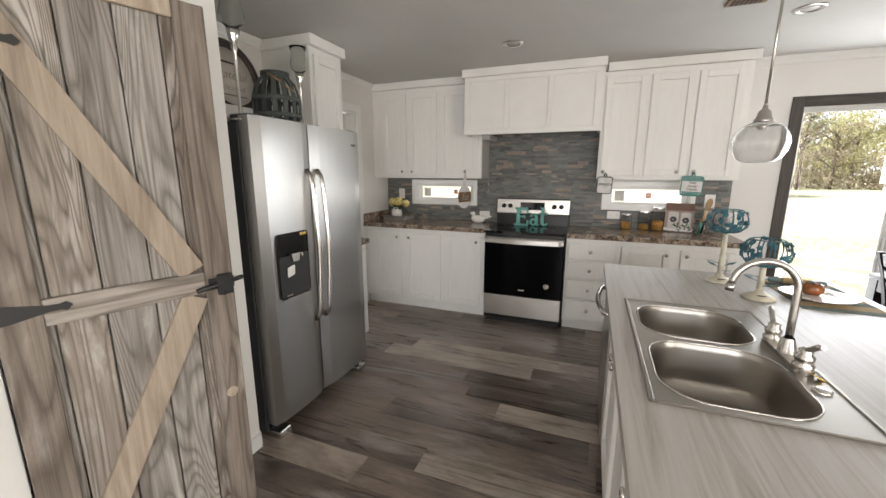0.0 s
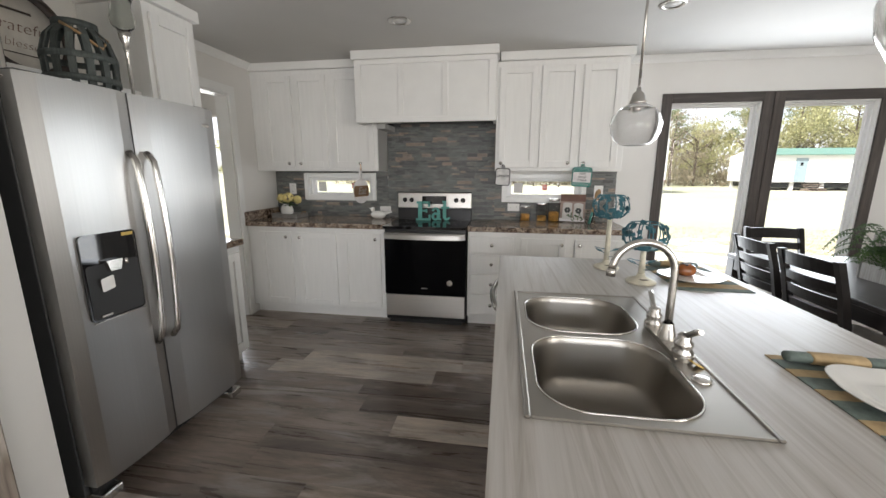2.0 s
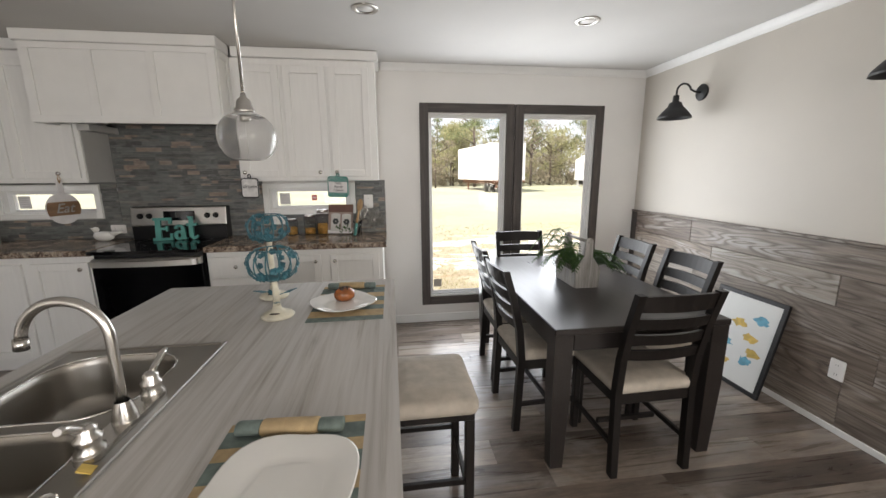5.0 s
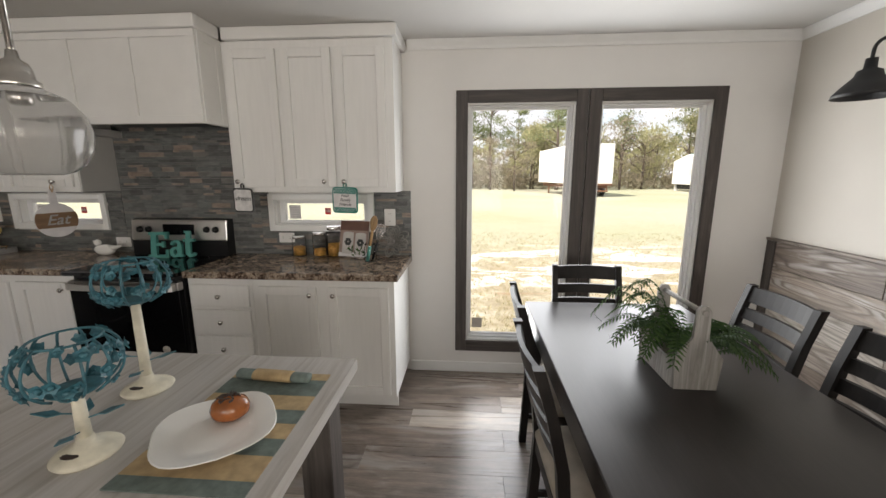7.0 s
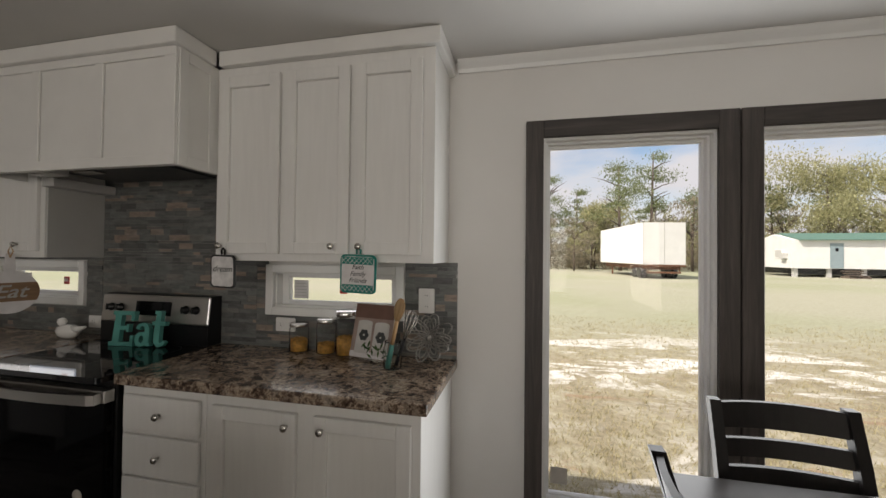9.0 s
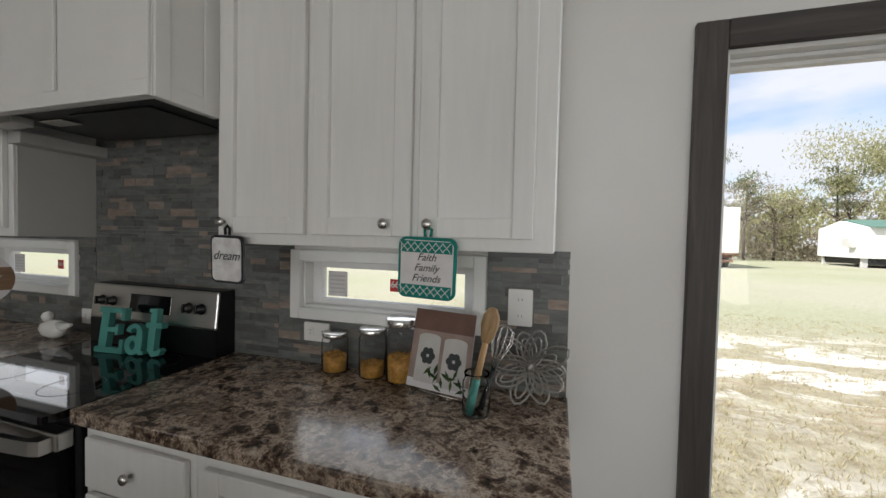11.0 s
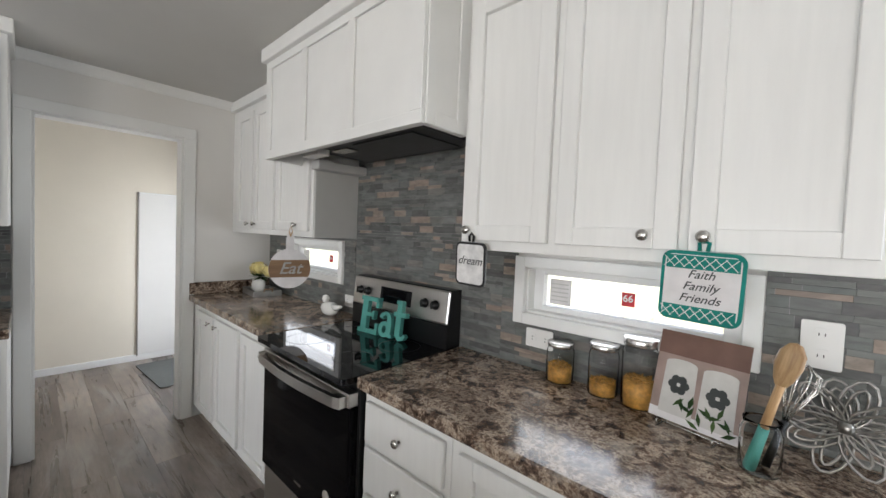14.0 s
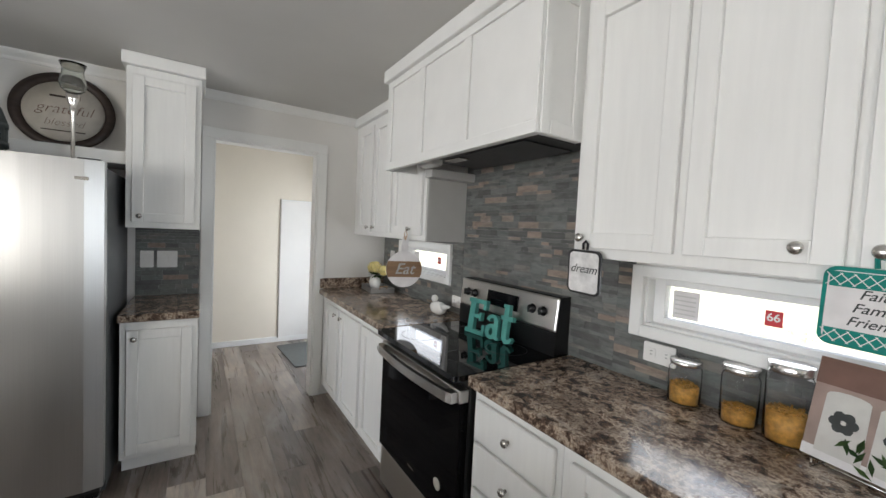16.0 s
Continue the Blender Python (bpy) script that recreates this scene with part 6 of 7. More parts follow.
# ---- range, left counter ----
def ribbon(bm, pts, widths, depth, place):
    """A thick letter stroke of changing width along points in its own plane."""
    left, right = [], []
    for k, p in enumerate(pts):
        d = Vector(pts[min(k + 1, len(pts) - 1)]) - Vector(pts[max(k - 1, 0)])
        d.normalize()
        n = Vector((-d.y, d.x)) * widths[k] / 2
        left.append(tuple(Vector(p) + n))
        right.append(tuple(Vector(p) - n))
    lo = [[bm.verts.new((x, y, 0)) for x, y in side] for side in (left, right)]
    hi = [[bm.verts.new((x, y, depth)) for x, y in side] for side in (left, right)]
    m = len(pts) - 1
    for k in range(m):
        bm.faces.new((lo[0][k], lo[0][k + 1], lo[1][k + 1], lo[1][k]))
        bm.faces.new((hi[0][k], hi[1][k], hi[1][k + 1], hi[0][k + 1]))
        for q in (0, 1):
            bm.faces.new((lo[q][k], hi[q][k], hi[q][k + 1], lo[q][k + 1]))
    for k in (0, m):
        bm.faces.new((lo[0][k], lo[1][k], hi[1][k], hi[0][k]))
    bmesh.ops.transform(bm, matrix=place, verts=[v for side in lo + hi for v in side])


def eat_sign():
    """Stout slab-serif letters cut from one board, leaning back a little."""
    e = thing("eat_sign", "teal wooden letters spelling Eat, standing on the range", "sign", pose(-0.478, 4.135, 0.9395, -8, 0, 6))
    D = 0.026

    def at(x, lift=0.0):
        return pose(x, 0.013 - lift, 0.0, 90, 0, 0)
    bm = bmesh.new()
    for pts, w in (([(-0.125, 0.012), (-0.125, 0.178)], 0.040), ([(-0.165, 0.011), (-0.020, 0.011)], 0.022), ([(-0.160, 0.179), (-0.026, 0.179)], 0.022), ([(-0.110, 0.098), (-0.062, 0.098)], 0.020),
                   ([(-0.029, 0.004), (-0.029, 0.058)], 0.020), ([(-0.035, 0.186), (-0.035, 0.138)], 0.020), ([(-0.060, 0.076), (-0.060, 0.120)], 0.014)):
        ribbon(bm, pts, [w] * 2, D, at(0.0))
    part("letter", bm, M["teal"], e, "capital E with slab serifs")
    bm = bmesh.new()
    bowl = [(0.030 + 0.027 * math.cos(t), 0.040 + 0.030 * math.sin(t)) for t in [2 * math.pi * k / 18 + 0.4 for k in range(19)]]
    ribbon(bm, bowl, [0.019 + 0.007 * abs(math.cos(2 * math.pi * k / 18 + 0.4)) for k in range(19)], D, at(0.0, 0.0005))
    hook = [(0.004, 0.094), (0.010, 0.112), (0.030, 0.122), (0.050, 0.116), (0.060, 0.098), (0.062, 0.060), (0.063, 0.026), (0.070, 0.012), (0.088, 0.012)]
    ribbon(bm, hook, [0.026, 0.020, 0.017, 0.022, 0.028, 0.030, 0.028, 0.022, 0.014], D, at(0.0, 0.0012))
    part("letter", bm, M["teal"], e, "small letter a")
    bm = bmesh.new()
    ribbon(bm, [(0.122, 0.196), (0.121, 0.15), (0.120, 0.07), (0.122, 0.030), (0.136, 0.012), (0.158, 0.016), (0.170, 0.032)], [0.026, 0.032, 0.034, 0.034, 0.026, 0.020, 0.016], D, at(0.0))
    ribbon(bm, [(0.086, 0.128), (0.168, 0.128)], [0.022, 0.022], D, at(0.0, 0.0008))
    ribbon(bm, [(0.098, 0.188), (0.130, 0.188)], [0.016, 0.016], D, at(0.0, 0.0014))
    part("letter", bm, M["teal"], e, "small letter t")


eat_sign()


def bird():
    b = solid("ceramic_bird", lathe(bmesh.new(), [(0.0, 0.0), (0.024, 0.0), (0.040, 0.014), (0.047, 0.036), (0.040, 0.054), (0.022, 0.064), (0.0, 0.067)], 24, (0, 0, 0), (1.5, 0.9)), M["ceramic"], "white ceramic bird figurine beside the range", "figurine", pose(-1.06, 4.19, CT, 0, 0, -6) @ Matrix.Scale(1.2, 4))
    part("head", lathe(bmesh.new(), [(0, -0.024), (0.015, -0.018), (0.021, 0.0), (0.015, 0.014), (0, 0.020)], 18, (-0.050, 0, 0.078)), M["ceramic"], b)
    part("beak", tube(bmesh.new(), [(-0.066, 0, 0.082), (-0.090, 0, 0.088)], [0.008, 0.001], 8), M["ceramic"], b)
    part("tail", tube(bmesh.new(), [(0.040, 0, 0.044), (0.085, 0, 0.050), (0.128, 0, 0.062)], [0.022, 0.013, 0.006], 10), M["ceramic"], b)


bird()


def hanging_board():
    h = thing("cutting_board", "round white and wood board reading Eat, hung from a cabinet knob", "cutting board", pose(-1.158, UY - 0.050, 1.478, 0, 0, 74))
    r, cz = 0.118, -0.245
    part("disc", slab(bmesh.new(), [(r * math.cos(2 * math.pi * k / 36), cz + r * math.sin(2 * math.pi * k / 36)) for k in range(36)], 0, 0.012, FACE_S), M["pot_white"], h, "white painted disc")
    part("neck", slab(bmesh.new(), [(-0.022, cz + r - 0.01), (0.022, cz + r - 0.01), (0.018, -0.035), (0, -0.022), (-0.018, -0.035)], 0.0, 0.012, FACE_S), M["pot_white"], h)
    part("cord", tube(bmesh.new(), [(0.0, -0.012, -0.05), (0.010, -0.014, -0.02), (0, -0.010, 0.006), (-0.010, -0.014, -0.02), (0.0, -0.012, -0.055)], 0.003, 6), M["bamboo"], h, "twine loop")
    pts = [(x, cz + z) for x, z in [(r * math.cos(a), r * math.sin(a)) for a in [radians(-26 + 52 * k / 8) for k in range(9)]] + [(r * math.cos(a), r * math.sin(a)) for a in [radians(154 + 52 * k / 8) for k in range(9)]]]
    band = part("wood_band", slab(bmesh.new(), pts, 0.0122, 0.0136, FACE_S), M["brownwood"], h, "bare wood band")
    lettering("lettering", "Eat", 0.10, M["galv"], band, pose(0.0, -0.0145, cz, 90, 0, 0), 0.0008, 0.35, 0.001)


hanging_board()


def flower_tray():
    t = thing("metal_tray", "galvanised metal tray on the corner counter", "tray", pose(-2.04, 4.17, CT, 0, 0, -6))
    part("base", box((-0.15, -0.10, 0), (0.15, 0.10, 0.006), 0.002), M["galv"], t)
    for a, b in (((-0.15, -0.104, 0.0), (0.15, -0.1005, 0.042)), ((-0.15, 0.1005, 0.0), (0.15, 0.104, 0.042)), ((-0.154, -0.1, 0.0), (-0.1505, 0.1, 0.042)), ((0.1505, -0.1, 0.0), (0.154, 0.1, 0.042))):
        part("side", box(a, b, 0.001), M["galv"], t)
    for s in (-1, 1):
        part("handle", tube(bmesh.new(), [(s * 0.152, -0.03, 0.035), (s * 0.175, -0.03, 0.06), (s * 0.175, 0.03, 0.06), (s * 0.152, 0.03, 0.035)], 0.004, 6), M["bamboo"], t)
    v = thing("flower_vase", "white ceramic vase with yellow hydrangea flowers", "vase", pose(-2.06, 4.15, CT + 0.0065) @ Matrix.Scale(1.15, 4))
    part("vase", lathe(bmesh.new(), [(0, 0), (0.03, 0), (0.055, 0.03), (0.060, 0.06), (0.050, 0.092), (0.035, 0.108), (0.037, 0.116), (0.030, 0.112), (0.0, 0.10)], 28, (0, 0, 0), (1, 0.7)), M["ceramic"], v)
    rnd = random.Random(2)
    for cx, cy, cz, rr in ((-0.045, 0.0, 0.165, 0.045), (0.03, -0.01, 0.175, 0.05), (0.09, 0.03, 0.155, 0.04)):
        bm = bmesh.new()
        for _ in range(110):
            d = Vector((rnd.gauss(0, 1), rnd.gauss(0, 1), rnd.gauss(0, 1))).normalized()
            c = Vector((cx, cy, cz)) + d * rr * rnd.uniform(0.75, 1.0)
            s1 = d.orthogonal().normalized() * 0.012
            s2 = d.cross(s1).normalized() * 0.012
            bm.faces.new([bm.verts.new(c + s1), bm.verts.new(c + s2), bm.verts.new(c - s1), bm.verts.new(c - s2)])
        part("blossom", bm, M["flower"], v, "yellow blossom head")
    bm = bmesh.new()
    for _ in range(22):
        a = rnd.uniform(0, 6.28)
        c, e2 = Vector((0.02, 0, 0.115)), Vector((0.02 + 0.11 * math.cos(a), 0.07 * math.sin(a), rnd.uniform(0.09, 0.15)))
        sd = Vector((-math.sin(a), math.cos(a), 0.2)) * 0.014
        m2 = (c + e2) / 2
        bm.faces.new([bm.verts.new(c), bm.verts.new(m2 + sd), bm.verts.new(e2), bm.verts.new(m2 - sd)])
    part("foliage", bm, M["fern"], v, "dark green leaves")


flower_tray()

# ---- above the fridge ----
FT = 1.7315


def candlestick(x, y, h):
    c = thing("candlestick", "tall silver candlestick with a mercury glass tulip cup", "candle holder", pose(x, y, FT), "silver candlesticks")
    part("stem", lathe(bmesh.new(), [(0, 0), (0.055, 0), (0.055, 0.006), (0.02, 0.014), (0.009, 0.03), (0.009, h - 0.26), (0.016, h - 0.235), (0.012, h - 0.225), (0.026, h - 0.19), (0.030, h - 0.155), (0, h - 0.15)], 20), M["chrome"], c)
    bm = bmesh.new()
    prof = [(0.018, h - 0.16), (0.048, h - 0.135), (0.056, h - 0.10), (0.046, h - 0.055), (0.044, h - 0.03), (0.056, h)]
    lathe(bm, prof + [(r - 0.003, z) for r, z in prof[::-1]] + [prof[0]], 18)
    part("cup", bm, M["mercury"], c, "faceted mercury glass cup")


candlestick(-1.745, 2.262, 0.55)
candlestick(-1.515, 1.565, 0.57)


def lattice_lantern():
    b = thing("lattice_basket", "grey-green wooden lattice lantern with a rope handle", "lantern", pose(-1.63, 1.925, FT))
    r, h = 0.125, 0.30
    for i in range(14):
        a = 2 * math.pi * i / 14
        pts = [(r * k * math.cos(a), r * k * math.sin(a), z) for k, z in ((0.92, 0.0), (1.0, 0.10), (1.0, 0.18), (0.85, 0.245), (0.55, 0.29))]
        bm = bmesh.new()
        prev = None
        tv = Vector((-math.sin(a), math.cos(a), 0)) * 0.013
        rv = Vector((math.cos(a), math.sin(a), 0)) * 0.003
        for p in pts:
            p = Vector(p)
            ring = [bm.verts.new(q) for q in (p - tv - rv, p + tv - rv, p + tv + rv, p - tv + rv)]
            if prev:
                for k in range(4):
                    bm.faces.new((prev[k], prev[(k + 1) % 4], ring[(k + 1) % 4], ring[k]))
            else:
                bm.faces.new(ring[::-1])
            prev = ring
        bm.faces.new(prev)
        part("slat", bm, M["basket"], b)
    for rr, z in ((r * 1.02, 0.06), (r * 1.02, 0.15), (r * 0.58, 0.285)):
        part("hoop", lathe(bmesh.new(), [(rr - 0.004, z), (rr + 0.004, z), (rr + 0.004, z + 0.025), (rr - 0.004, z + 0.025), (rr - 0.004, z)], 28), M["basket"], b)
    part("base", lathe(bmesh.new(), [(0, 0), (r * 0.95, 0), (r * 0.95, 0.012), (0, 0.012)], 24), M["basket"], b)
    part("rope_handle", tube(bmesh.new(), [(0.02, -0.075, 0.29), (0.085, -0.06, 0.25), (0.12, 0, 0.20), (0.085, 0.06, 0.25), (0.02, 0.075, 0.29)], 0.006, 8), M["bamboo"], b, "rope handle")


lattice_lantern()


def round_sign():
    s = thing("round_sign", "round cream sign reading grateful blessed in a dark wooden ring", "sign", pose(-2.175, 2.13, 1.876, 0, -10, 0))
    R = 0.24
    ring = bmesh.new()
    lathe(ring, [(R - 0.052, 0), (R, 0), (R, 0.02), (R - 0.045, 0.024), (R - 0.052, 0)], 56)
    f = part("ring", ring, M["brownring"], s, "dark brown wooden ring")
    f.matrix_local = pose(0, 0, R, 90, 0, 90)
    d = part("face", lathe(bmesh.new(), [(0, 0.002), (R - 0.053, 0.002), (R - 0.053, 0.010), (0, 0.010)], 48), M["signface"], s, "cream sign face")
    d.matrix_local = pose(0, 0, R, 90, 0, 90)
    for body, z, size in (("grateful", 0.01, 0.085), ("blessed", -0.075, 0.062)):
        lettering("lettering", body, size, M["bookbrown"], s, pose(0.0115, 0, R + z, 90, 0, 90), 0.0005, 0.3, -0.0016)
    # the upper bar stands in for an unread word
    part("worn_line", box((0.0105, -0.07, R + 0.085), (0.0115, 0.07, R + 0.098)), M["brownring"], s)
    part("worn_line", box((0.0105, -0.10, R - 0.128), (0.0115, 0.10, R - 0.122)), M["brownring"], s)


round_sign()

# ---- on the island ----
def rose_candle(x, y, zc, r, seed):
    c = thing("candle_holder", "cream pedestal candle holder with a teal wire rose globe", "candle holder", pose(x, y, IZ), "rose candle holders")
    h = zc - IZ
    part("base", lathe(bmesh.new(), [(0, 0), (0.062, 0), (0.066, 0.006), (0.060, 0.012), (0.045, 0.020), (0.020, 0.030), (0.016, 0.045), (0, 0.045)], 32), M["cream"], c, "chipped cream pedestal foot")
    part("chip", lathe(bmesh.new(), [(0, 0.0), (0.016, 0.0), (0.012, 0.0015), (0, 0.002)], 9, (0.0, -0.038, 0.0225), (1.3, 0.7)), M["brownring"], c, "dark worn patch")
    part("stem", tube(bmesh.new(), [(0, 0, 0.046), (0, 0, h - r * 0.72)], [0.014, 0.0115], 12), M["cream"], c)
    part("cup", lathe(bmesh.new(), [(0, -r * 0.75), (r * 0.40, -r * 0.72), (r * 0.54, -r * 0.62), (r * 0.48, -r * 0.60), (0, -r * 0.64)], 24, (0, 0, h)), M["tealmetal"], c, "teal tin dish")
    rnd = random.Random(seed)
    for i in range(12):
        a = 2 * math.pi * i / 12
        pts = [(r * math.cos(t) * math.cos(a), r * math.cos(t) * math.sin(a), h + 0.82 * r * math.sin(t)) for t in [radians(-58 + 106 * k / 8) for k in range(9)]]
        part("wire", tube(bmesh.new(), pts, 0.0030, 5), M["tealmetal"], c)
    part("top_ring", tube(bmesh.new(), [(r * 0.66 * math.cos(2 * math.pi * k / 24), r * 0.66 * math.sin(2 * math.pi * k / 24), h + 0.61 * r) for k in range(25)], 0.0028, 6), M["tealmetal"], c)
    for _ in range(42):
        a, t = rnd.uniform(0, 6.28), radians(rnd.uniform(-50, 42))
        nrm = Vector((math.cos(t) * math.cos(a), math.cos(t) * math.sin(a), math.sin(t)))
        p = Vector((nrm.x * r, nrm.y * r, h + 0.82 * nrm.z * r))
        q = nrm.to_track_quat("Z", "Y").to_matrix().to_4x4()
        bm = bmesh.new()
        s = rnd.uniform(0.0095, 0.0145)
        for k in range(5):
            b2 = 2 * math.pi * k / 5
            c2, e1 = Vector((math.cos(b2), math.sin(b2), 0)), Vector((-math.sin(b2), math.cos(b2), 0))
            vs = [bm.verts.new(v) for v in (Vector((0, 0, 0)), c2 * s * 0.7 + e1 * s * 0.6 + Vector((0, 0, s * 0.3)), c2 * s * 1.25 + Vector((0, 0, s * 0.5)), c2 * s * 0.7 - e1 * s * 0.6 + Vector((0, 0, s * 0.3)))]
            bm.faces.new(vs)
        lathe(bm, [(s * 0.4, 0.0), (s * 0.5, s * 0.4), (s * 0.2, s * 0.7), (0, s * 0.7)], 7)
        bmesh.ops.transform(bm, matrix=Matrix.Translation(p) @ q, verts=bm.verts[:])
        part("rose", bm, M["tealmetal"], c, "small teal metal rose")
    for k, (a, z) in enumerate(((0.4, 0.085), (2.2, 0.075), (3.6, 0.10), (5.0, 0.06))):
        bm = bmesh.new()
        d, e1 = Vector((math.cos(a), math.sin(a), 0.25)), Vector((-math.sin(a), math.cos(a), 0))
        o = Vector((0, 0, z))
        tube(bm, [tuple(o + d * 0.012), tuple(o + d * 0.035)], 0.0018, 5)
        vs = [o + d * 0.03, o + d * 0.05 + e1 * 0.013, o + d * 0.082, o + d * 0.05 - e1 * 0.013]
        up = Vector((0, 0, 0.0015))
        top_v, low_v = [bm.verts.new(v + up) for v in vs], [bm.verts.new(v - up) for v in vs]
        bm.faces.new(top_v)
        bm.faces.new(low_v[::-1])
        for i in range(4):
            bm.faces.new((low_v[i], low_v[(i + 1) % 4], top_v[(i + 1) % 4], top_v[i]))
        part("leaf", bm, M["tealmetal"], c, "teal metal leaf")


rose_candle(0.864, 2.227, 1.135, 0.093, 3)
rose_candle(0.776, 2.492, 1.245, 0.088, 6)


def place_setting(cx, y0, y1, px, py, turn, bread, ends):
    w = 0.15
    m = thing("place_mat", "striped woven place mat in green, blue and tan", "place mat", pose(cx, y0, IZ), "island place mats")
    L = y1 - y0
    cuts = [(a, b, ("matgreen", "mattan")[k % 2]) for k, (a, b) in enumerate(zip(ends, ends[1:]))]
    for a, b, mt in cuts:
        part("stripe", box((-w, a * L + 0.0002, 0.0005), (w, b * L - 0.0002, 0.0032)), M[mt], m)
    plate = thing("dinner_plate", "white square-rounded dinner plate on a place mat", "plate", pose(px, py, IZ + 0.0035, 0, 0, turn), "island plates")
    bm = bmesh.new()
    def se(rad, z):
        out = []
        for k in range(40):
            a = 2 * math.pi * k / 40
            c, s = math.cos(a), math.sin(a)
            q = (abs(c) ** 2.9 + abs(s) ** 2.9) ** (-1 / 2.9)
            out.append((rad * q * c, rad * q * s, z + 0.004 * (abs(c * s) * 2) * (rad / 0.13) ** 2))
        return out
    rings = [[bm.verts.new(p) for p in se(r, z)] for r, z in ((0.075, 0.0), (0.085, 0.001), (0.128, 0.017), (0.132, 0.0195), (0.128, 0.0205), (0.086, 0.0055), (0.07, 0.0045))]
    for p, q in zip(rings, rings[1:]):
        for i in range(40):
            bm.faces.new((p[i], p[(i + 1) % 40], q[(i + 1) % 40], q[i])).smooth = True
    bm.faces.new(rings[0][::-1])
    bm.faces.new(rings[-1])
    part("plate", bm, M["ceramic"], plate)
    n = thing("napkin_roll", "rolled striped napkin in a tan band on a place mat", "napkin", pose(cx - 0.01, y1 - 0.045, IZ + 0.0035, 0, 0, -4), "island napkins")
    for x0, x1, mt, rr in ((-0.115, -0.062, "teal", 0.016), (-0.061, 0.061, "brownwood", 0.0185), (0.062, 0.115, "teal", 0.016)):
        bm = bmesh.new()
        lathe(bm, [(0, x0), (rr * 0.9, x0), (rr, x0 + 0.004), (rr, x1 - 0.004), (rr * 0.9, x1), (0, x1)], 14, (0, 0, 0), (0.85, 1.25))
        bmesh.ops.transform(bm, matrix=pose(0, 0, 0.0158, 0, 90, 0), verts=bm.verts[:])
        part("band" if mt == "brownwood" else "cloth", bm, M["mattan" if mt == "brownwood" else "matgreen"], n)
    if bread:
        roll = solid("bread_roll", lathe(bmesh.new(), [(0, 0), (0.030, 0.0), (0.044, 0.012), (0.047, 0.028), (0.040, 0.045), (0.022, 0.056), (0, 0.059)], 28, (0, 0, 0), (1.0, 0.85)), M["bread"], "shiny brown bread roll on a plate", "bread", pose(px + 0.0, py + 0.055, IZ + 0.0098, 0, 0, 20))
        rb = random.Random(7)
        bm = bmesh.new()
        for k in range(26):
            a, q = rb.uniform(0, 6.28), 0.026 * math.sqrt(rb.random())
            c = Vector((q * math.cos(a), 0.85 * q * math.sin(a), 0.0585 - 6.5 * q * q))
            u = rb.uniform(0, 3.14)
            lx, ly = Vector((math.cos(u), math.sin(u), 0)) * rb.uniform(0.006, 0.011), Vector((-math.sin(u), math.cos(u), 0)) * 0.003
            top = [bm.verts.new(c + d + Vector((0, 0, 0.002))) for d in (lx, ly, -lx, -ly)]
            low = [bm.verts.new(c + d - Vector((0, 0, 0.003))) for d in (lx, ly, -lx, -ly)]
            bm.faces.new(top)
            for n in range(4):
                bm.faces.new((low[n], low[(n + 1) % 4], top[(n + 1) % 4], top[n]))
        part("topping", bm, M["brownring"], roll, "dark toasted topping flakes")


place_setting(1.14, 2.13, 2.60, 1.115, 2.310, 35, True, (0.0, 0.085, 0.24, 0.36, 0.48, 0.60, 0.74, 0.92, 1.0))
place_setting(1.11, 1.075, 1.515, 1.125, 1.30, -8, False, (0.0, 0.23, 0.34, 0.50, 0.60, 0.73, 0.82, 0.94, 1.0))
t = thing("dish_towel", "folded white dish towel with red stripes on the island", "towel", pose(1.02, 0.83, IZ, 0, 0, 14))
part("fold", cushion(0.26, 0.15, 0.012, (0, 0, 0.0005), 0.012, 0.003), M["pot_white"], t)
part("fold", cushion(0.23, 0.13, 0.010, (0.01, 0.0, 0.0165), 0.012, 0.003), M["pot_white"], t)
part("red_stripe", box((0.075, -0.06, 0.0275), (0.098, 0.06, 0.031), 0.001), M["red"], t)
part("red_stripe", box((-0.12, 0.060, 0.0170), (0.11, 0.0665, 0.0235), 0.001), M["red"], t)

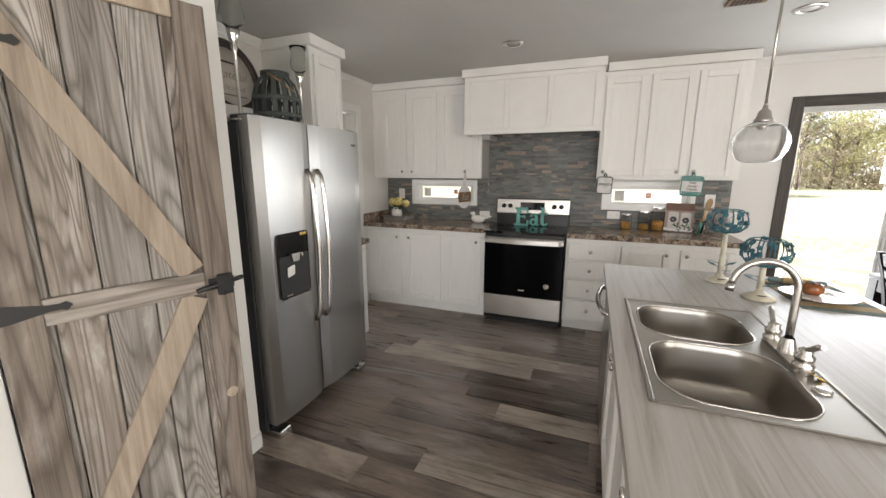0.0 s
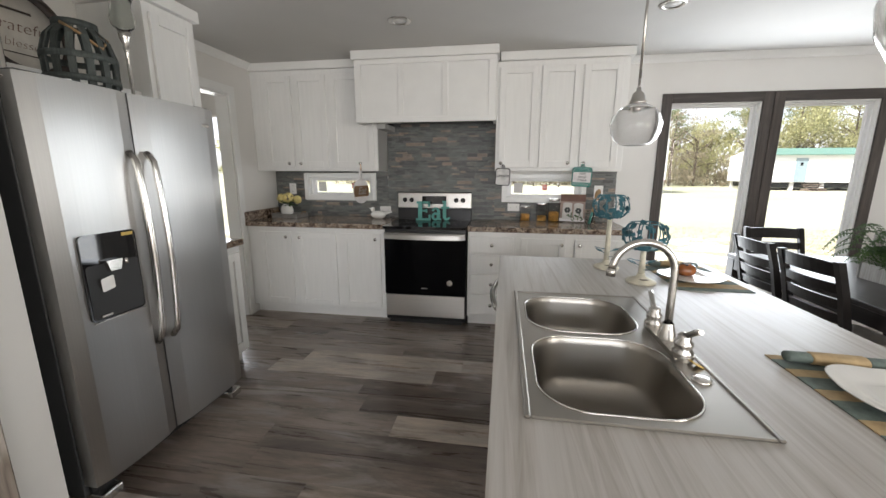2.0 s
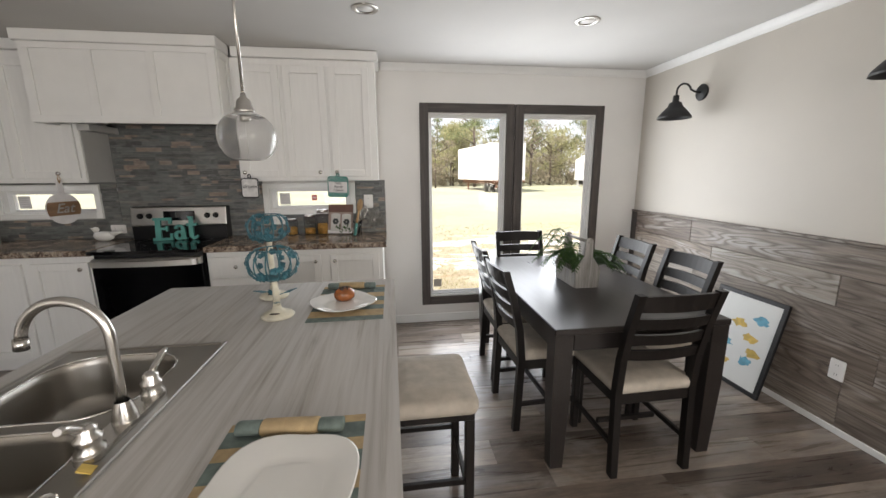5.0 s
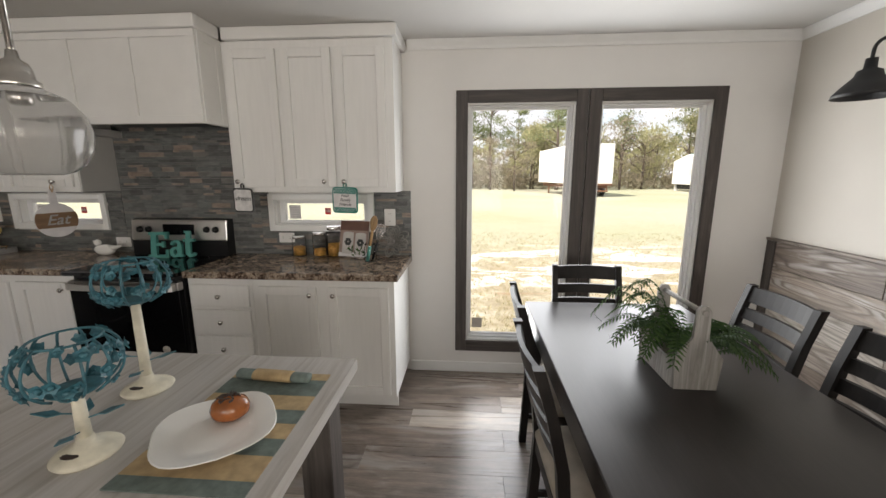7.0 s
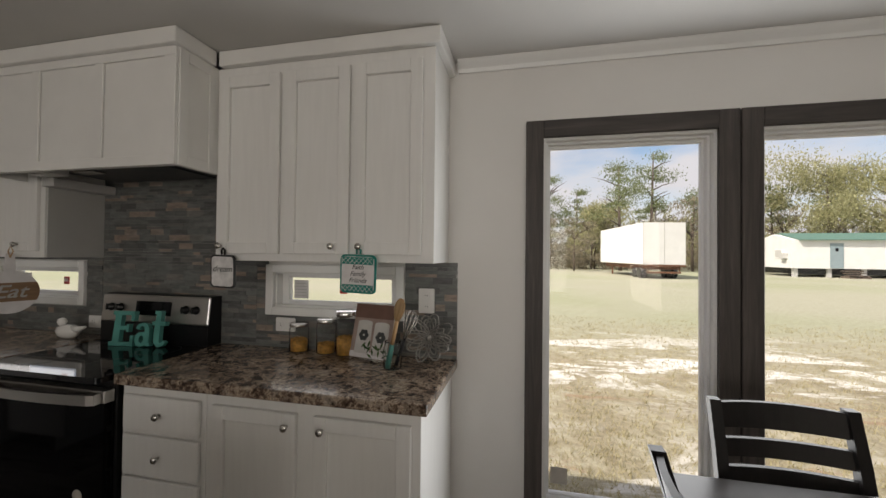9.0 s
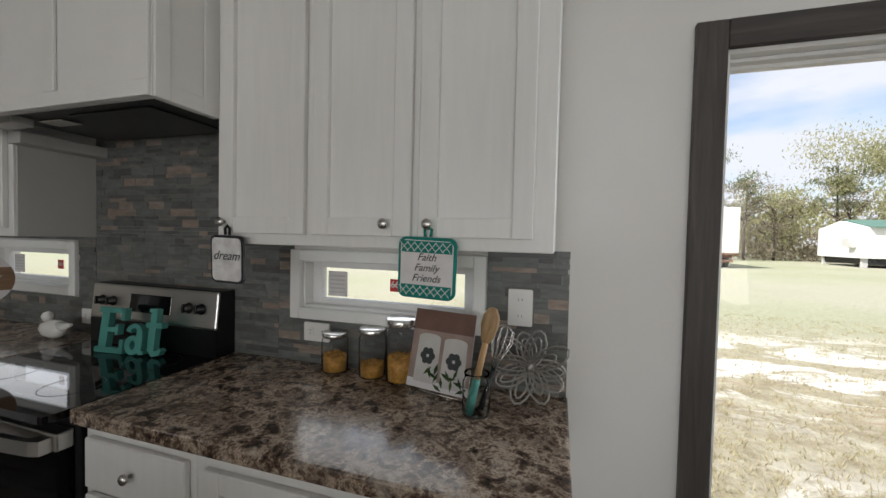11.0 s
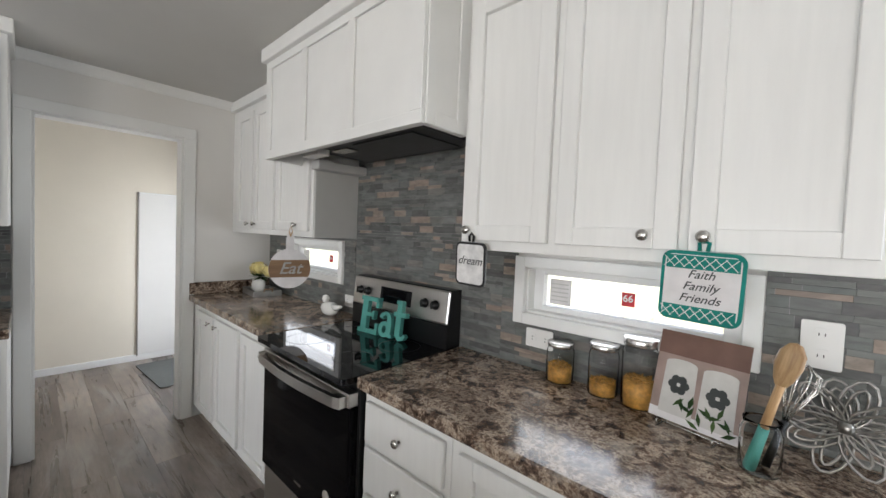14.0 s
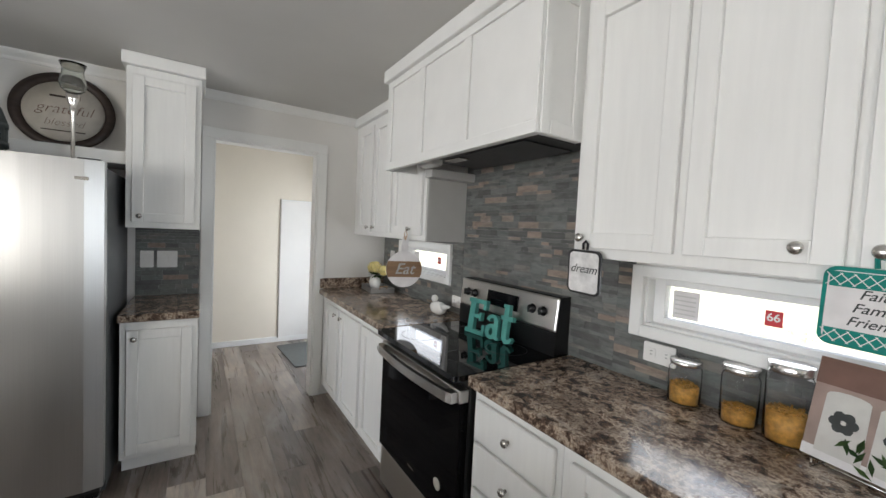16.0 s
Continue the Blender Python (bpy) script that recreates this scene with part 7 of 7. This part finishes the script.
# ---- dining table centrepiece, picture ----
def caddy():
    c = thing("wooden_caddy", "greywashed wooden tool caddy with a dowel handle", "planter", pose(2.55, 3.0, TZ + 0.001))
    for y in (-0.145, 0.135):
        bm = bmesh.new()
        slab(bm, [(-0.075, 0), (0.075, 0), (0.085, 0.12), (0.028, 0.20), (0.024, 0.30), (0.012, 0.318), (-0.012, 0.318), (-0.024, 0.30), (-0.028, 0.20), (-0.085, 0.12)], 0.0, 0.012, pose(0, y + 0.012, 0, 90))
        part("end_panel", bm, M["greywood"], c)
    for s in (-1, 1):
        part("side_board", box((s * 0.070, -0.132, 0.0), (s * 0.080, 0.122, 0.10), 0.001), M["greywood"], c)
    part("bottom", box((-0.069, -0.132, 0.0), (0.069, 0.122, 0.01)), M["greywood"], c)
    part("handle", tube(bmesh.new(), [(0, -0.155, 0.295), (0, 0.145, 0.295)], 0.010, 10), M["greywood"], c, "round dowel handle")
    f = thing("fern_plant", "leafy green artificial fern spilling over the caddy", "plant", pose(2.55, 3.0, TZ + 0.0115))
    rnd = random.Random(14)
    for i in range(44):
        a = 2 * math.pi * i / 44 + rnd.uniform(-0.25, 0.25)
        if abs(math.sin(a)) > 0.7:
            a = math.copysign(0.6, math.sin(a)) + (math.pi if math.cos(a) < 0.1 else 0.0) + rnd.uniform(-0.5, 0.5)
        ln, rise = rnd.uniform(0.17, 0.29), (rnd.uniform(0.10, 0.27) if math.cos(a) < 0 else rnd.uniform(0.06, 0.14))
        o = Vector((rnd.uniform(-0.035, 0.035), rnd.uniform(-0.09, 0.09), 0.07))
        d, side = Vector((math.cos(a), math.sin(a), 0)), Vector((-math.sin(a), math.cos(a), 0))
        bm = bmesh.new()
        pts = []
        for k in range(22):
            u = k / 21
            pts.append(o + d * ln * u + Vector((0, 0, max(rise * math.sin(u * 2.5) + 0.03 * u - 0.05 * u * u, -0.06))))
        tube(bm, [tuple(p) for p in pts], 0.0015, 4)
        for k in range(2, 22):
            u = k / 21
            w = 0.036 * math.sin(math.pi * min(1, 0.15 + 0.85 * (1 - u))) + 0.004
            t = (pts[k] - pts[k - 1]).normalized()
            for s in (-1, 1):
                tip = pts[k] + side * s * w + t * 0.012 + Vector((0, 0, -0.008))
                mid = (pts[k] + tip) / 2 + Vector((0, 0, 0.004))
                bm.faces.new([bm.verts.new(v) for v in (pts[k], mid + t * 0.0055, tip, mid - t * 0.0055)])
        part("frond", bm, M["fern"], f, "feathery green frond")


caddy()
p = thing("framed_picture", "black framed bird picture leaning on the plank wainscot", "picture", pose(3.665, 2.90, 0.0, 0, 12.5, 0))
W2, H2 = 0.26, 0.66
for a, b in (((0, -W2, 0), (0.022, W2, 0.03)), ((0, -W2, H2 - 0.03), (0.022, W2, H2)), ((0, -W2, 0.03), (0.022, -W2 + 0.03, H2 - 0.03)), ((0, W2 - 0.03, 0.03), (0.022, W2, H2 - 0.03))):
    part("frame", box(a, b, 0.002), M["blackmetal"], p, "thin black frame")
art = part("print", box((0.008, -W2 + 0.03, 0.03), (0.014, W2 - 0.03, H2 - 0.03)), M["artpaper"], p, "pale art print")
ra = random.Random(6)
for k, (cy, cz, mt) in enumerate(((-0.12, 0.50, "sky_blue"), (0.02, 0.44, "ochre"), (-0.08, 0.36, "ochre"), (-0.13, 0.27, "ochre"), (-0.10, 0.20, "sky_blue"), (0.08, 0.28, "sky_blue"), (0.05, 0.15, "ochre"))):
    bm = bmesh.new()
    slab(bm, [(cy + (0.055 + ra.uniform(-0.02, 0.015)) * math.cos(a * math.pi / 8), cz + (0.028 + ra.uniform(-0.012, 0.012)) * math.sin(a * math.pi / 8)) for a in range(16)], 0.0, 0.0012, pose(0.0075, 0, 0, 90, 0, 90) @ pose(0, 0, 0, 0, 0, 0))
    part("painted_shape", bm, M[mt], art, "painted bird shape")


# ---- wainscot on the east wall ----
wain = thing("wainscot_east", "weathered grey-brown plank wainscot with a cap rail", "wainscot", pose(XR, 0, 0), kind="structure")
part("corner_post", box((-0.022, 4.255, 0.0), (-0.001, YB - 0.001, 1.085), 0.003), M["darktrim"], wain)
part("cap_rail", box((-0.030, YS, 1.0865), (-0.001, YB - 0.001, 1.105), 0.003), M["wain"], wain)
rndw = random.Random(9)
WROWS = 6
for k in range(WROWS):
    z0, z1 = 1.085 * k / WROWS + 0.001, 1.085 * (k + 1) / WROWS - 0.001
    y = 4.253
    while y > 0.3:
        ln = rndw.uniform(0.7, 1.6)
        y2 = max(y - ln, 0.0)
        part("plank", box((-0.014 - rndw.uniform(0, 0.004), y2 + 0.001, z0), (-0.001, y - 0.001, z1), 0.002), M["wain"], wain)
        y = y2

# ---- outside ----
GZ = -0.8
structure("ground", slab(bmesh.new(), [(600 * math.cos(a * math.pi / 24), 600 * math.sin(a * math.pi / 24)) for a in range(48)], GZ - 0.2, GZ), M["lawn"], "sandy yard with thin yellow winter grass", "ground")
structure("roof", box((-4.6, YS - 0.5, ZC + 0.14), (XR + 0.5, YB + 0.45, ZC + 0.26)), M["siding"], "plain flat roof with a shallow eave", "roof")


def trailer():
    t = thing("box_trailer", "white box trailer parked on the yard grass", "trailer", pose(13.2, 44.7, GZ, 0, 0, 7))
    part("box", box((0, 0, 1.45), (4.15, 13.6, 5.75), 0.03), M["siding"], t)
    for x in (0.0, 2.06, 4.09):
        part("door_post", box((x, -0.03, 1.45), (x + 0.06, -0.002, 5.75), 0.01), M["cabgrey"], t, "grey steel rear door post")
    part("rear_sill", box((0.0, -0.05, 1.25), (4.15, 0.3, 1.44), 0.02), M["rust"], t, "rusty steel sill")
    part("underframe", box((0.5, 0.31, 0.95), (3.65, 13.0, 1.44), 0.02), M["rust"], t, "rusty steel underframe")
    part("bumper", box((0.4, 0.05, 0.55), (3.75, 0.2, 0.75), 0.02), M["rust"], t, "rusty steel bumper")
    for x in (0.55, 3.6):
        part("bumper_bar", box((x - 0.06, 0.08, 0.75), (x + 0.06, 0.18, 1.25), 0.01), M["rust"], t)
        for y in (1.6, 2.9):
            bm = bmesh.new()
            tube(bm, [(x - 0.3, y, 0.55), (x + 0.3, y, 0.55)], 0.55, 20)
            part("wheel", bm, M["black"], t, "black rubber wheel")
        part("landing_leg", box((x - 0.08, 10.4, 0.0), (x + 0.08, 10.6, 0.95), 0.01), M["rust"], t)


trailer()


def long_house():
    h = thing("mobile_home", "long white mobile home with a green metal roof", "house", pose(32.7, 56.0, GZ, 0, 0, -3))
    L, W = 21.0, 8.2
    part("wall", box((0, 0, 1.05), (L, W, 4.45), 0.02), M["siding"], h)
    bm = bmesh.new()
    swap = Matrix(((0, 0, 1, 0), (1, 0, 0, 0), (0, 1, 0, 0), (0, 0, 0, 1)))
    slab(bm, [(0.02, 4.451), (W - 0.02, 4.451), (W / 2, 5.30)], 0.0, L, swap)
    part("gable", bm, M["siding"], h)
    bm = bmesh.new()
    slab(bm, [(-0.45, 4.40), (W / 2, 5.36), (W + 0.45, 4.40), (W + 0.45, 4.50), (W / 2, 5.47), (-0.45, 4.50)], 0.6, L + 0.3, swap)
    part("roof", bm, M["greenroof"], h, "green metal gable roof")
    # near-black box stands in for the shade under the raised floor
    part("skirt", box((0.5, 0.5, 0.35), (L - 0.5, W - 0.5, 1.05)), M["dark"], h, "dark box standing in for the shade of the crawl space")
    for i in range(7):
        for y in (0.3, W - 0.7):
            part("pier", box((0.3 + i * 3.3, y, 0.0), (0.75 + i * 3.3, y + 0.4, 1.05), 0.01), M["cabgrey"], h, "grey block pier")
    wn = part("window", box((-0.05, 1.9, 2.25), (0.0, 3.5, 3.35), 0.01), M["trim"], h, "white framed window")
    part("pane", box((-0.06, 2.0, 2.35), (-0.05, 3.4, 3.25)), M["cabgrey"], wn)
    part("air_conditioner", box((-0.45, 0.8, 2.2), (-0.001, 1.75, 2.85), 0.03), M["cabgrey"], h, "grey window air conditioner")
    for x in (9.5, 14.5):
        wn = part("window", box((x - 0.6, -0.05, 2.3), (x + 0.6, 0.0, 3.6), 0.01), M["trim"], h, "white framed window")
        part("pane", box((x - 0.5, -0.06, 2.4), (x + 0.5, -0.05, 3.5)), M["cabgrey"], wn)
    d = part("door", box((3.7, -0.05, 1.1), (5.0, 0.0, 4.05), 0.01), M["housedoor"], h, "grey-blue door")
    part("pane", box((4.2, -0.06, 3.1), (4.5, -0.05, 3.5)), M["blackglass"], d)
    for i in range(4):
        part("step", box((4.6, -1.6 + 0.38 * i, 0.25 * i), (6.6, -1.24 + 0.38 * i, 0.25 * i + 0.12), 0.01), M["bark"], h, "weathered wooden step")
    part("stringer", box((4.62, -1.5, 0.0), (4.7, -0.06, 0.24), 0.01), M["bark"], h)
    part("stringer", box((6.5, -1.5, 0.0), (6.58, -0.06, 0.24), 0.01), M["bark"], h)


long_house()


def crown_of(bm, rnd, cx, cy, z0, z1, rx, count, size, flat=0.6):
    """Small leaf clumps with gaps, in an uneven crown."""
    lobes = [(rnd.gauss(0, rx * 0.45), rnd.gauss(0, rx * 0.45), rnd.uniform(z0, z1), rnd.uniform(0.35, 0.75) * rx * 0.6) for _ in range(14)]
    for _ in range(count):
        lx, ly, lz, lr = rnd.choice(lobes)
        p = Vector((cx + lx + rnd.gauss(0, lr * 0.6), cy + ly + rnd.gauss(0, lr * 0.6), lz + rnd.gauss(0, lr * flat * 0.5)))
        s = size * rnd.uniform(0.5, 1.3)
        e = Euler((rnd.uniform(0, 6), rnd.uniform(0, 6), rnd.uniform(0, 6))).to_matrix()
        vs = [bm.verts.new(p + e @ Vector(v) * s) for v in ((-1, -0.35, 0), (1, -0.25, 0.1), (0.9, 0.4, 0), (-0.8, 0.3, -0.1))]
        bm.faces.new(vs)


def tree(rnd, x, y, h, leafy, rx, label, count, size, bare=False):
    t = thing("tree", label, "tree", pose(x, y, GZ))
    bm = bmesh.new()
    r0 = 0.018 * h
    lean = rnd.uniform(-0.03, 0.03) * h
    top = Vector((lean, 0, h * (0.95 if not bare else 0.7)))
    tube(bm, [(0, 0, 0), (lean * 0.3, 0, h * 0.35), tuple(top)], [r0, r0 * 0.75, r0 * 0.2], 7)
    for _ in range(14 if bare else 9):
        k = rnd.uniform(0.35, 0.92)
        a = rnd.uniform(0, 6.28)
        b = top * k
        ln = rx * rnd.uniform(0.5, 1.0)
        e = b + Vector((math.cos(a) * ln, math.sin(a) * ln, ln * rnd.uniform(0.2, 0.8)))
        tube(bm, [tuple(b), tuple((b + e) / 2 + Vector((0, 0, ln * 0.06))), tuple(e)], [r0 * 0.35, r0 * 0.22, r0 * 0.06], 5)
        if bare:
            for _ in range(3):
                e2 = e + Vector((rnd.uniform(-1, 1), rnd.uniform(-1, 1), rnd.uniform(0.2, 1))) * ln * 0.4
                tube(bm, [tuple((b + e) / 2), tuple(e2)], [r0 * 0.12, r0 * 0.03], 4)
    part("trunk", bm, M["bark"], t)
    cb = bmesh.new()
    crown_of(cb, rnd, lean * 0.7, 0, h * (0.5 if leafy == "pine" else 0.35), h * 0.97, rx, count, size, 1.1 if leafy == "broadleaf" else 0.6)
    part("crown", cb, M[leafy], t)


rt = random.Random(21)
for x, y, h in ((-6, 72, 14), (1.5, 76, 17), (10.5, 78, 15), (16.5, 66, 17), (21.5, 74, 21), (25, 80, 13), (31, 78, 14), (41, 76, 15), (6, 74, 17), (54, 80, 18), (62, 74, 19), (-16, 74, 18), (-28, 72, 16), (75, 78, 19)):
    tree(rt, x + rt.uniform(-1, 1), y, h, "pine", h * 0.24, "tall green pine with an open crown", 3000, 0.15)
for x, y, h in ((5, 66, 9), (8.5, 62, 8), (13, 72, 11), (22.5, 66, 10), (27, 69, 12), (31.5, 71, 11), (41, 72, 11), (-2, 66, 8), (-11, 68, 9), (48, 72, 10), (57, 70, 9)):
    tree(rt, x, y, h, "bush", h * 0.36, "bare winter tree with a few ochre leaves", 900, 0.15, True)
for x, y, h, n in ((47, 72, 17.0, 17000), (57, 75, 15, 9000), (12.5, 72, 10.5, 7000), (16.5, 76, 11.5, 7000), (36, 76, 10.5, 6000), (-8, 78, 13, 6000)):
    tree(rt, x, y, h, "broadleaf", h * 0.40, "broad tree with pale yellow-green spring leaves", n, 0.17)
scrub = bmesh.new()
for _ in range(150):
    cx = rt.uniform(-30, 85)
    crown_of(scrub, rt, cx, rt.uniform(69, 79), GZ + 0.2, GZ + rt.uniform(1.5, 6.5), 3.0, 260, 0.21)
solid("undergrowth", scrub, M["bush"], "ochre and green scrub along the edge of the woods", "bushes", kind="stuff")
woods = bmesh.new()
for _ in range(190):
    cx = rt.uniform(-70, 150)
    crown_of(woods, rt, cx, rt.uniform(88, 100), GZ + 1, GZ + rt.uniform(6, 14), 4.5, 260, 0.36)
solid("far_woods", woods, M["broadleaf"], "distant mixed woods behind the yard", "woods", kind="stuff")

rg = random.Random(31)
tufts = bmesh.new()
for _ in range(9000):
    d = 1.6 + 11.5 * rg.random() ** 1.4
    c = Vector((rg.uniform(-1.0 - 0.2 * d, 4.5 + 1.3 * d), YB + d, GZ))
    for _ in range(4):
        a, ln = rg.uniform(0, 6.28), rg.uniform(0.025, 0.085)
        o = c + Vector((rg.uniform(-0.05, 0.05), rg.uniform(-0.05, 0.05), 0))
        side = Vector((math.cos(a), math.sin(a), 0)) * 0.006
        tip = o + Vector((rg.uniform(-0.05, 0.05), rg.uniform(-0.05, 0.05), ln))
        tufts.faces.new([tufts.verts.new(v) for v in (o - side, o + side, tip)])
solid("dry_grass", tufts, M["straw"], "dry straw-coloured grass tufts on the sandy yard", "grass", kind="stuff")

# ---- pieces of the floor and backsplash ----
floor = thing("floor", "dark grey-brown wood-look vinyl plank floor", "floor", kind="structure")
rp = random.Random(5)
PW = 0.182
plank_meshes = {}


def plank_mesh(ln):
    key = round(ln, 2)
    if key not in plank_meshes:
        plank_meshes[key] = mesh_of("plank", box((0, 0.0003, -0.008), (key - 0.0006, PW - 0.0003, 0.0), 0.0007), M["floor"])
    return plank_meshes[key]


y = -0.75
while y < 5.0:
    x = -4.0 - rp.uniform(0, 1.2)
    while x < XR:
        ln = 1.22
        x0, x1 = max(x, -4.0), min(x + ln, XR)
        if x1 - x0 > 0.08 and y + PW < YB + 0.02:
            ob = new("plank", plank_mesh(x1 - x0))
            ob.parent = floor
            ob.location = (x0, y, 0.0)
        x += ln
    y += PW
structure("floor_south", box((-4.0, YS, -0.008), (XR, -0.752, 0.0)), M["floor"], "grey-brown vinyl floor towards the living room", "floor")
# ---- mosaic backsplash, piece by piece ----
bs = thing("backsplash", "grey stone mosaic backsplash of thin stacked strips", "backsplash", kind="structure")
c = 0.0455
holes = [(SLOT_1[0] - c, SLOT_1[1] + c, SLOT_Z[0] - c, SLOT_Z[1] + c), (SLOT_2[0] - c, SLOT_2[1] + c, SLOT_Z[0] - c, SLOT_Z[1] + c)]
regions = [(-2.265, -0.985, 0.915, 1.424), (-0.983, 0.131, 0.915, 1.95), (0.131, 1.285, 0.915, 1.424)]
rb = random.Random(12)
tiles = []
for x0, x1, z0, z1 in regions:
    z = z0
    while z < z1 - 0.004:
        h = rb.choice((0.017, 0.017, 0.025, 0.034))
        h = min(h, z1 - z)
        x = x0 - rb.uniform(0, 0.05)
        while x < x1:
            ln = rb.choice((0.05, 0.08, 0.10, 0.10, 0.12, 0.15))
            a, b = max(x, x0), min(x + ln, x1)
            for hx0, hx1, hz0, hz1 in holes:
                if z + h > hz0 and z < hz1 and b > hx0 and a < hx1:
                    if a < hx0 - 0.01:
                        b = hx0
                    elif b > hx1 + 0.01:
                        a = hx1
                    else:
                        a = b
            if b - a > 0.008:
                tiles.append((a, z, b - a, h))
            x += ln
        z += h
tiles.sort(key=lambda q: (q[0] - 0.5) ** 2 + (q[1] - 1.2) ** 2)
tile_meshes = {}
stone = mosaic_stone()
far = bmesh.new()
for k, (x, z, ln, h) in enumerate(tiles):
    d = rb.choice((0.0095, 0.010, 0.0108))
    if k < 300:
        key = (round(ln, 2), round(h, 3), d)
        if key not in tile_meshes:
            tile_meshes[key] = mesh_of("tile", box((0.0003, -d, 0.0003), (max(key[0], 0.01) - 0.0003, -0.002, key[1] - 0.0003)), stone)
        ob = new("tile", tile_meshes[key])
        ob.parent = bs
        ob.location = (x, YB, z)
        ob.scale = (ln / max(key[0], 0.01), 1, h / key[1])
    else:
        bx(far, (x + 0.0003, YB - d, z + 0.0003), (x + ln - 0.0003, YB - 0.002, z + h - 0.0003))
tagged(part("tile_field", far, mosaic_rest(), bs, "grey stone mosaic strips"), kind="stuff")
side = thing("backsplash_west", "dark grey stone mosaic behind the small counter", "backsplash", kind="structure")
z = 0.915
while z < 1.423:
    h = min(rb.choice((0.017, 0.025, 0.034)), 1.424 - z)
    y = 2.47 - rb.uniform(0, 0.05)
    while y < 2.84:
        ln = rb.choice((0.08, 0.10, 0.12, 0.15))
        a, b = max(y, 2.47), min(y + ln, 2.84)
        if b - a > 0.008:
            part("tile", box((XL + 0.002, a + 0.0006, z + 0.0006), (XL + rb.choice((0.0085, 0.010, 0.0115)), b - 0.0006, z + h - 0.0006)), stone, side)
        y += ln
    z += h
gr = bmesh.new()
for a0, a1, b0, b1 in [(-2.265, -0.985, 0.915, SLOT_Z[0] - c), (-2.265, SLOT_1[0] - c, SLOT_Z[0] - c, 1.424), (SLOT_1[1] + c, -0.985, SLOT_Z[0] - c, 1.424), (-0.985, 0.131, 0.915, 1.95), (0.131, 1.285, 0.915, SLOT_Z[0] - c), (0.131, SLOT_2[0] - c, SLOT_Z[0] - c, 1.424), (SLOT_2[1] + c, 1.285, SLOT_Z[0] - c, 1.424)]:
    bx(gr, (a0, YB - 0.002, b0), (a1, YB - 0.0005, b1))
part("grout", gr, M["cabgrey"], bs, "grey grout bed")
part("grout", box((XL + 0.0005, 2.47, 0.915), (XL + 0.002, 2.84, 1.424)), M["cabgrey"], side)
